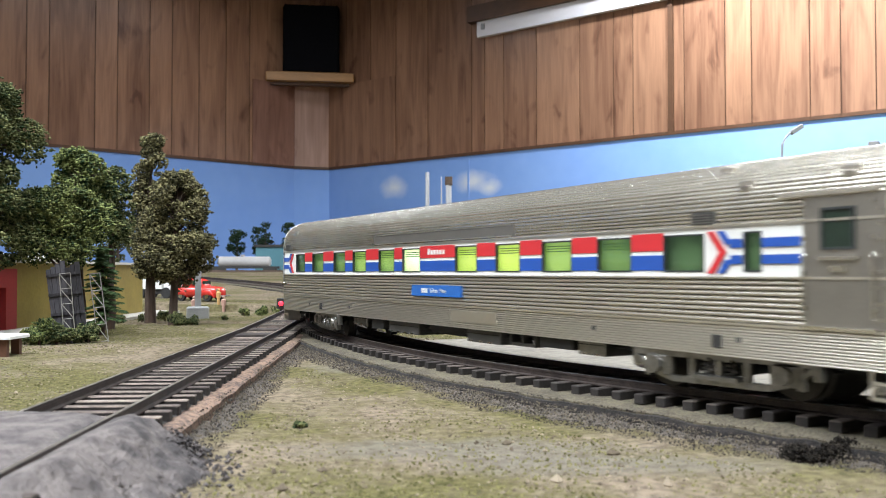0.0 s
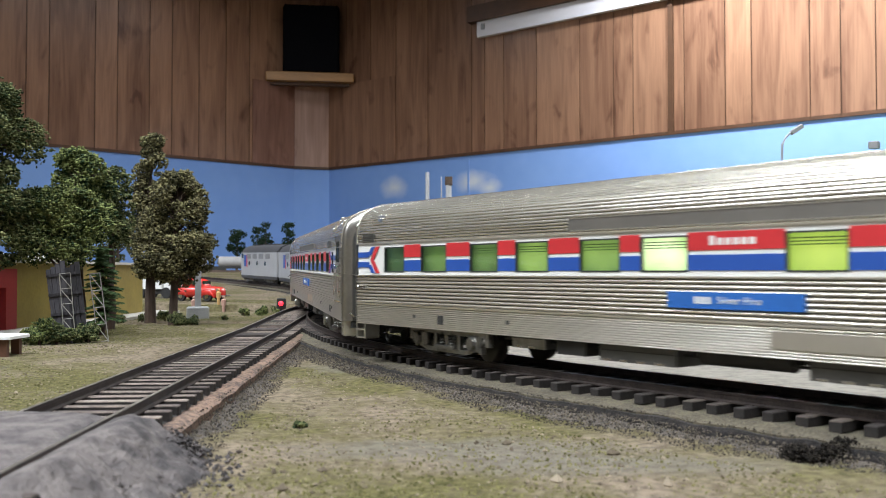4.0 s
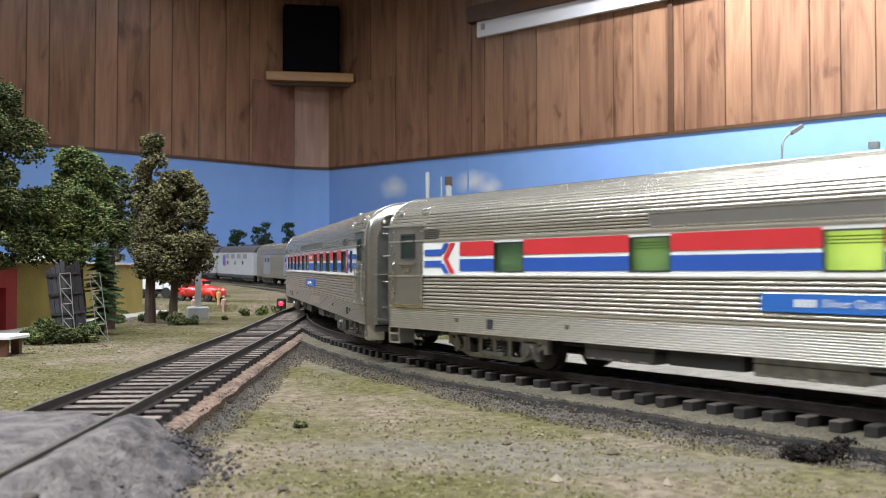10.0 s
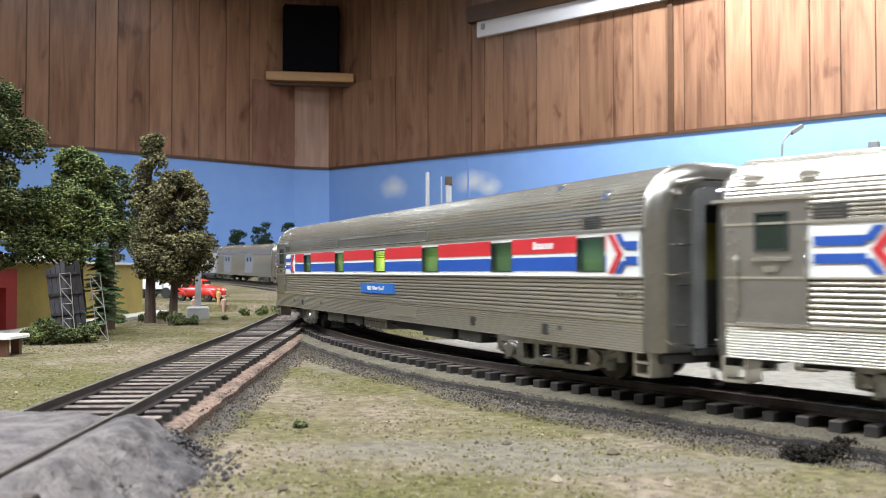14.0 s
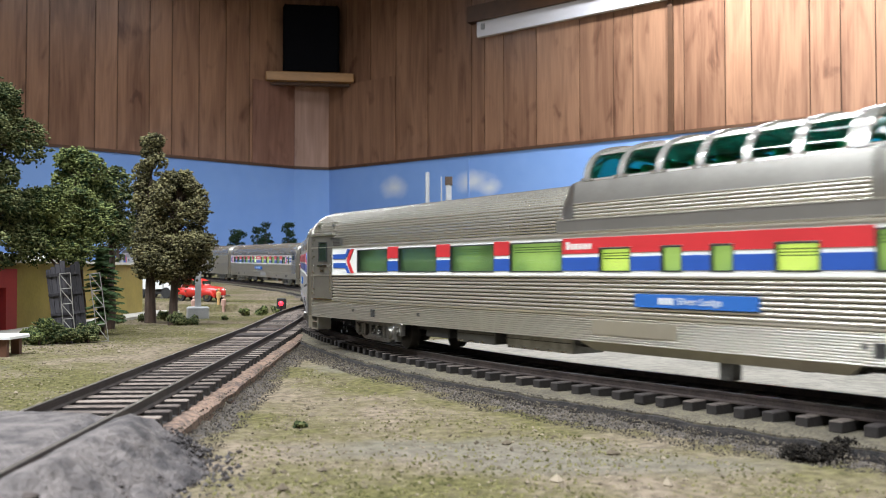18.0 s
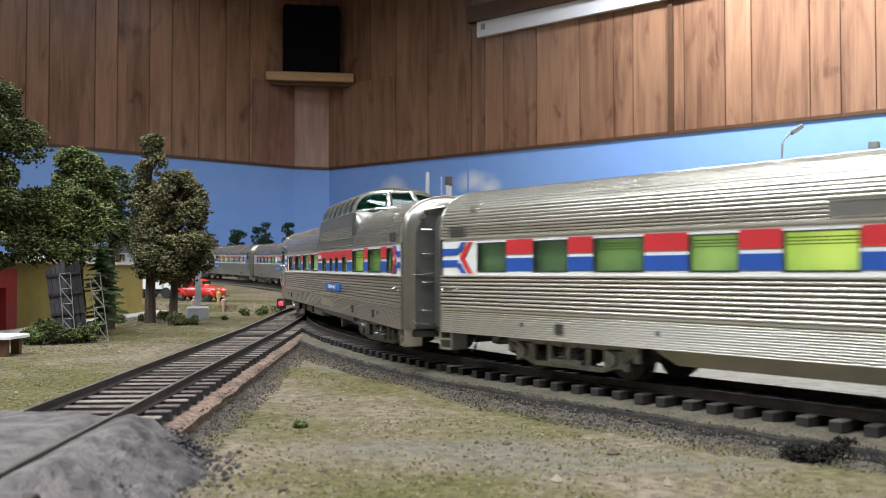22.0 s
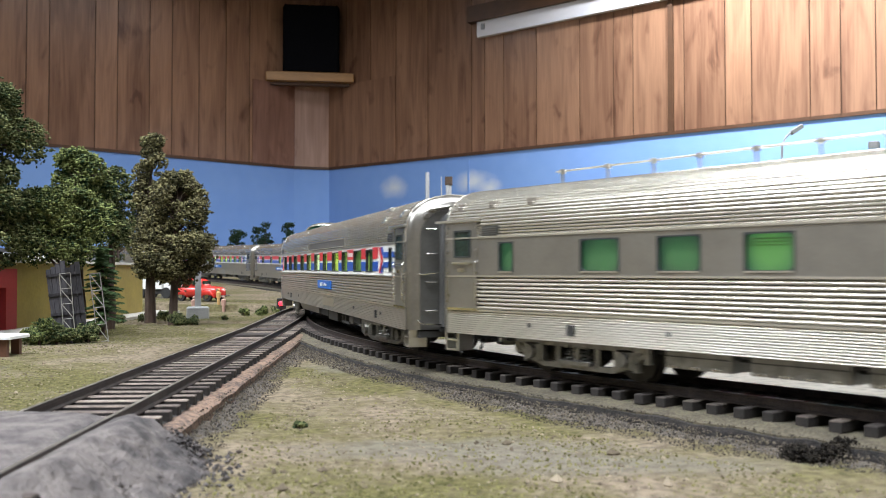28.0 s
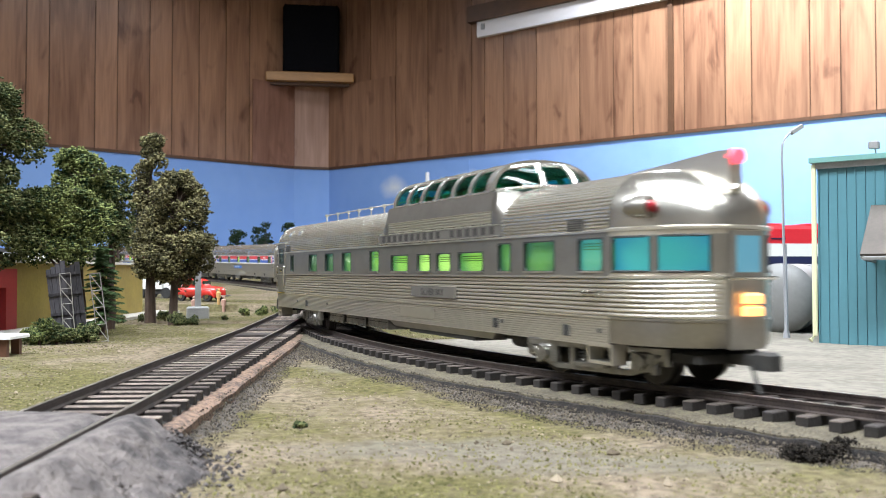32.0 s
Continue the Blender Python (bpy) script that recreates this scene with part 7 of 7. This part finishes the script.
# ---- grey plaster over the branch at the near road ----
slab = Geo()
rows = []
for v in np.linspace(0.04, 0.160, 130):
    row = []
    for u in np.linspace(-0.24, -0.036, 200):
        edge = -0.0505 + 0.007 * noise.noise((v * 60, 3, 1)) - 0.10 * max(0.0, v - 0.135)
        back = 0.1555 + 0.0025 * noise.noise((u * 90, 1, 2)) + 0.05 * min(0.0, u + 0.09)
        k = min(1.0, max(0.0, (edge - u) / 0.014 + 1.0)) * min(1.0, max(0.0, (back - v) / 0.003 + 1.0))
        h = (RAIL + 0.0005) * k ** 0.9 + 0.0015 * noise.noise((u * 170, v * 170, 8)) * min(1.0, 4 * k * (1 - k) + 0.10) + 0.0012 * noise.noise((u * 420, v * 420, 3)) * min(1.0, 4 * k * (1 - k) + 0.10) + 0.0003 * noise.noise((u * 70, v * 70, 5)) * k - 0.0015 * (1 - k)
        q = abs(u - branch_at(v) - 0.0088)
        h -= 0.0010 * max(0.0, 1 - (q / 0.0034) ** 2) * k
        row.append((float(u), float(v), h))
    rows.append(row)
slab.quads(rows)
tagged(part("road_crossing", slab, SLAB), "rough grey plaster road laid over the branch rails", "road", kind="structure")

# ---- loose grains: turf, pebbles, ballast ----
TURF_BITS = material("turf_crumbs", (0.19, 0.172, 0.075), 0.95, 0, 0.5, 60, second=(0.075, 0.073, 0.028), island=0.5, spec=0.1)
PEBBLE = material("pale_pebble", (0.26, 0.215, 0.155), 0.9, 0, 0.4, 300, second=(0.11, 0.088, 0.062), island=0.8, spec=0.2)
STONE = material("ballast_stone", (0.112, 0.094, 0.068), 0.9, 0, 0.5, 300, second=(0.035, 0.029, 0.025), island=0.9, spec=0.2)


def clear_of_tracks(x, y, gap=0.036):
    return near_track(x, y)[0] > gap and abs(x - branch_at(y)) > 0.0285


def scatter(name, label, mat, count, size, seed, spread, keep, lift=0.25):
    rnd = random.Random(seed)
    g = Geo()
    n = 0
    while n < count:
        y = 0.10 + (spread[3] - 0.10) * rnd.random() ** 1.5
        x = rnd.uniform(spread[0], spread[1])
        if abs(x) > y * 0.55 + 0.01 or not keep(x, y, rnd):
            n += 0.2
            continue
        r = size * rnd.choice((0.5, 0.6, 0.8, 1.0, 1.3))
        g.crumb((x, y, ground_height(x, y) + r * lift), r, rnd)
        n += 1
    return tagged(part(name, g, mat, smooth=0), label, name.replace("_", " "), kind="stuff")


def turfy(x, y, rnd):
    return clear_of_tracks(x, y) and noise.noise((x * 14, y * 14, 9)) + 0.5 * noise.noise((x * 50, y * 50, 2)) > rnd.uniform(-0.5, 0.35)


scatter("turf", "short ragged green and yellow turf crumbs", TURF_BITS, 100000, 0.00025, 1, (-0.30, 0.30, 0.1, 0.70), turfy)
scatter("pebbles", "scattered pale and brown pebbles on the ground", PEBBLE, 9000, 0.00032, 2, (-0.25, 0.25, 0.1, 0.50), lambda x, y, r: clear_of_tracks(x, y))
scatter("large_pebbles", "a few larger stones on the ground", PEBBLE, 170, 0.0008, 3, (-0.2, 0.2, 0.1, 0.40), lambda x, y, r: clear_of_tracks(x, y))


def shoulder_stones(name, line, s0, s1, top, foot, count, seed, label, spill):
    rnd = random.Random(seed)
    g = Geo()
    for i in range(count):
        s = s0 + (s1 - s0) * rnd.random()
        x, y, z, psi = (float(np.interp(s, line[0], line[k])) for k in (1, 2, 3, 4))
        side = -1 if rnd.random() < 0.7 else 1
        k = rnd.uniform(-spill, 1.0)
        if k < 0 and rnd.random() < -k / spill:
            k = rnd.random()
        o = side * (top + (foot - top + 0.002) * k)
        h = -0.0058 + (-RAIL - 0.002 + 0.0058) * max(k, 0.0) ** 1.3 + (0.0013 if k < 0 else 0.0)
        g.crumb((x + math.cos(psi) * o, y + math.sin(psi) * o, z + h + 0.0002), rnd.uniform(0.00014, 0.00030), rnd)
    tagged(part(name, g, STONE, smooth=0), label, "ballast", kind="stuff")


shoulder_stones("main_ballast", LINE, 0.42, 1.0, 0.0216, 0.0335, 34000, 5, "dark grey ballast grains along the curved track", 0.10)
shoulder_stones("branch_ballast", BRANCH, 0.10, 0.55, 0.0180, 0.0285, 30000, 6, "dark grey ballast grains along the straight track", 0.30)

CINDER = material("black_cinder", (0.030, 0.025, 0.020), 0.95, 0, 0.5, 300, second=(0.008, 0.007, 0.006), island=0.6, spec=0.1)
heap = thing("cinder_heap", "small dark heap of crumbled roadbed at the track edge", "rubble", pose(0.0640, 0.1515, 0.0))
heap_rnd = random.Random(77)
tagged(part("cinder", foliage([((heap_rnd.uniform(-1, 1) * 0.0052, heap_rnd.uniform(-1, 1) * 0.0022, heap_rnd.uniform(0.0004, 0.0028)), heap_rnd.uniform(0.0010, 0.0020)) for i in range(14)], 0.0004, 5.0, heap_rnd), CINDER, heap, smooth=0), kind="stuff")
rubble = random.Random(21)
g = Geo()
for i in range(1500):
    v = rubble.uniform(0.10, 0.158)
    u = -0.0455 + 0.006 * noise.noise((v * 60, 3, 1)) - 0.10 * max(0.0, v - 0.135) + rubble.gauss(0.004, 0.004)
    g.crumb((u, v, max(0.0004, 0.0045 - 0.5 * max(0.0, u + 0.0475)) + rubble.uniform(-0.001, 0.0003)), rubble.uniform(0.0002, 0.0006), rubble)
tagged(part("road_rubble", g, SLAB, smooth=0), "broken grey crumbs along the plaster road's edge", "rubble", kind="stuff")
planks = thing("crossing_boards", "brown boards laid between the branch rails", "boards")
for i in range(5):
    y = 0.372 + i * 0.034
    x = branch_at(y)
    part("board", Geo().bevel_box(-0.0072, 0.0072, -0.0055, 0.0055, -0.0016, 0.0, 0.0003), TIE, planks, at=pose(x, y, RAIL - 0.0009, 0, 0, 3.3))


motions()
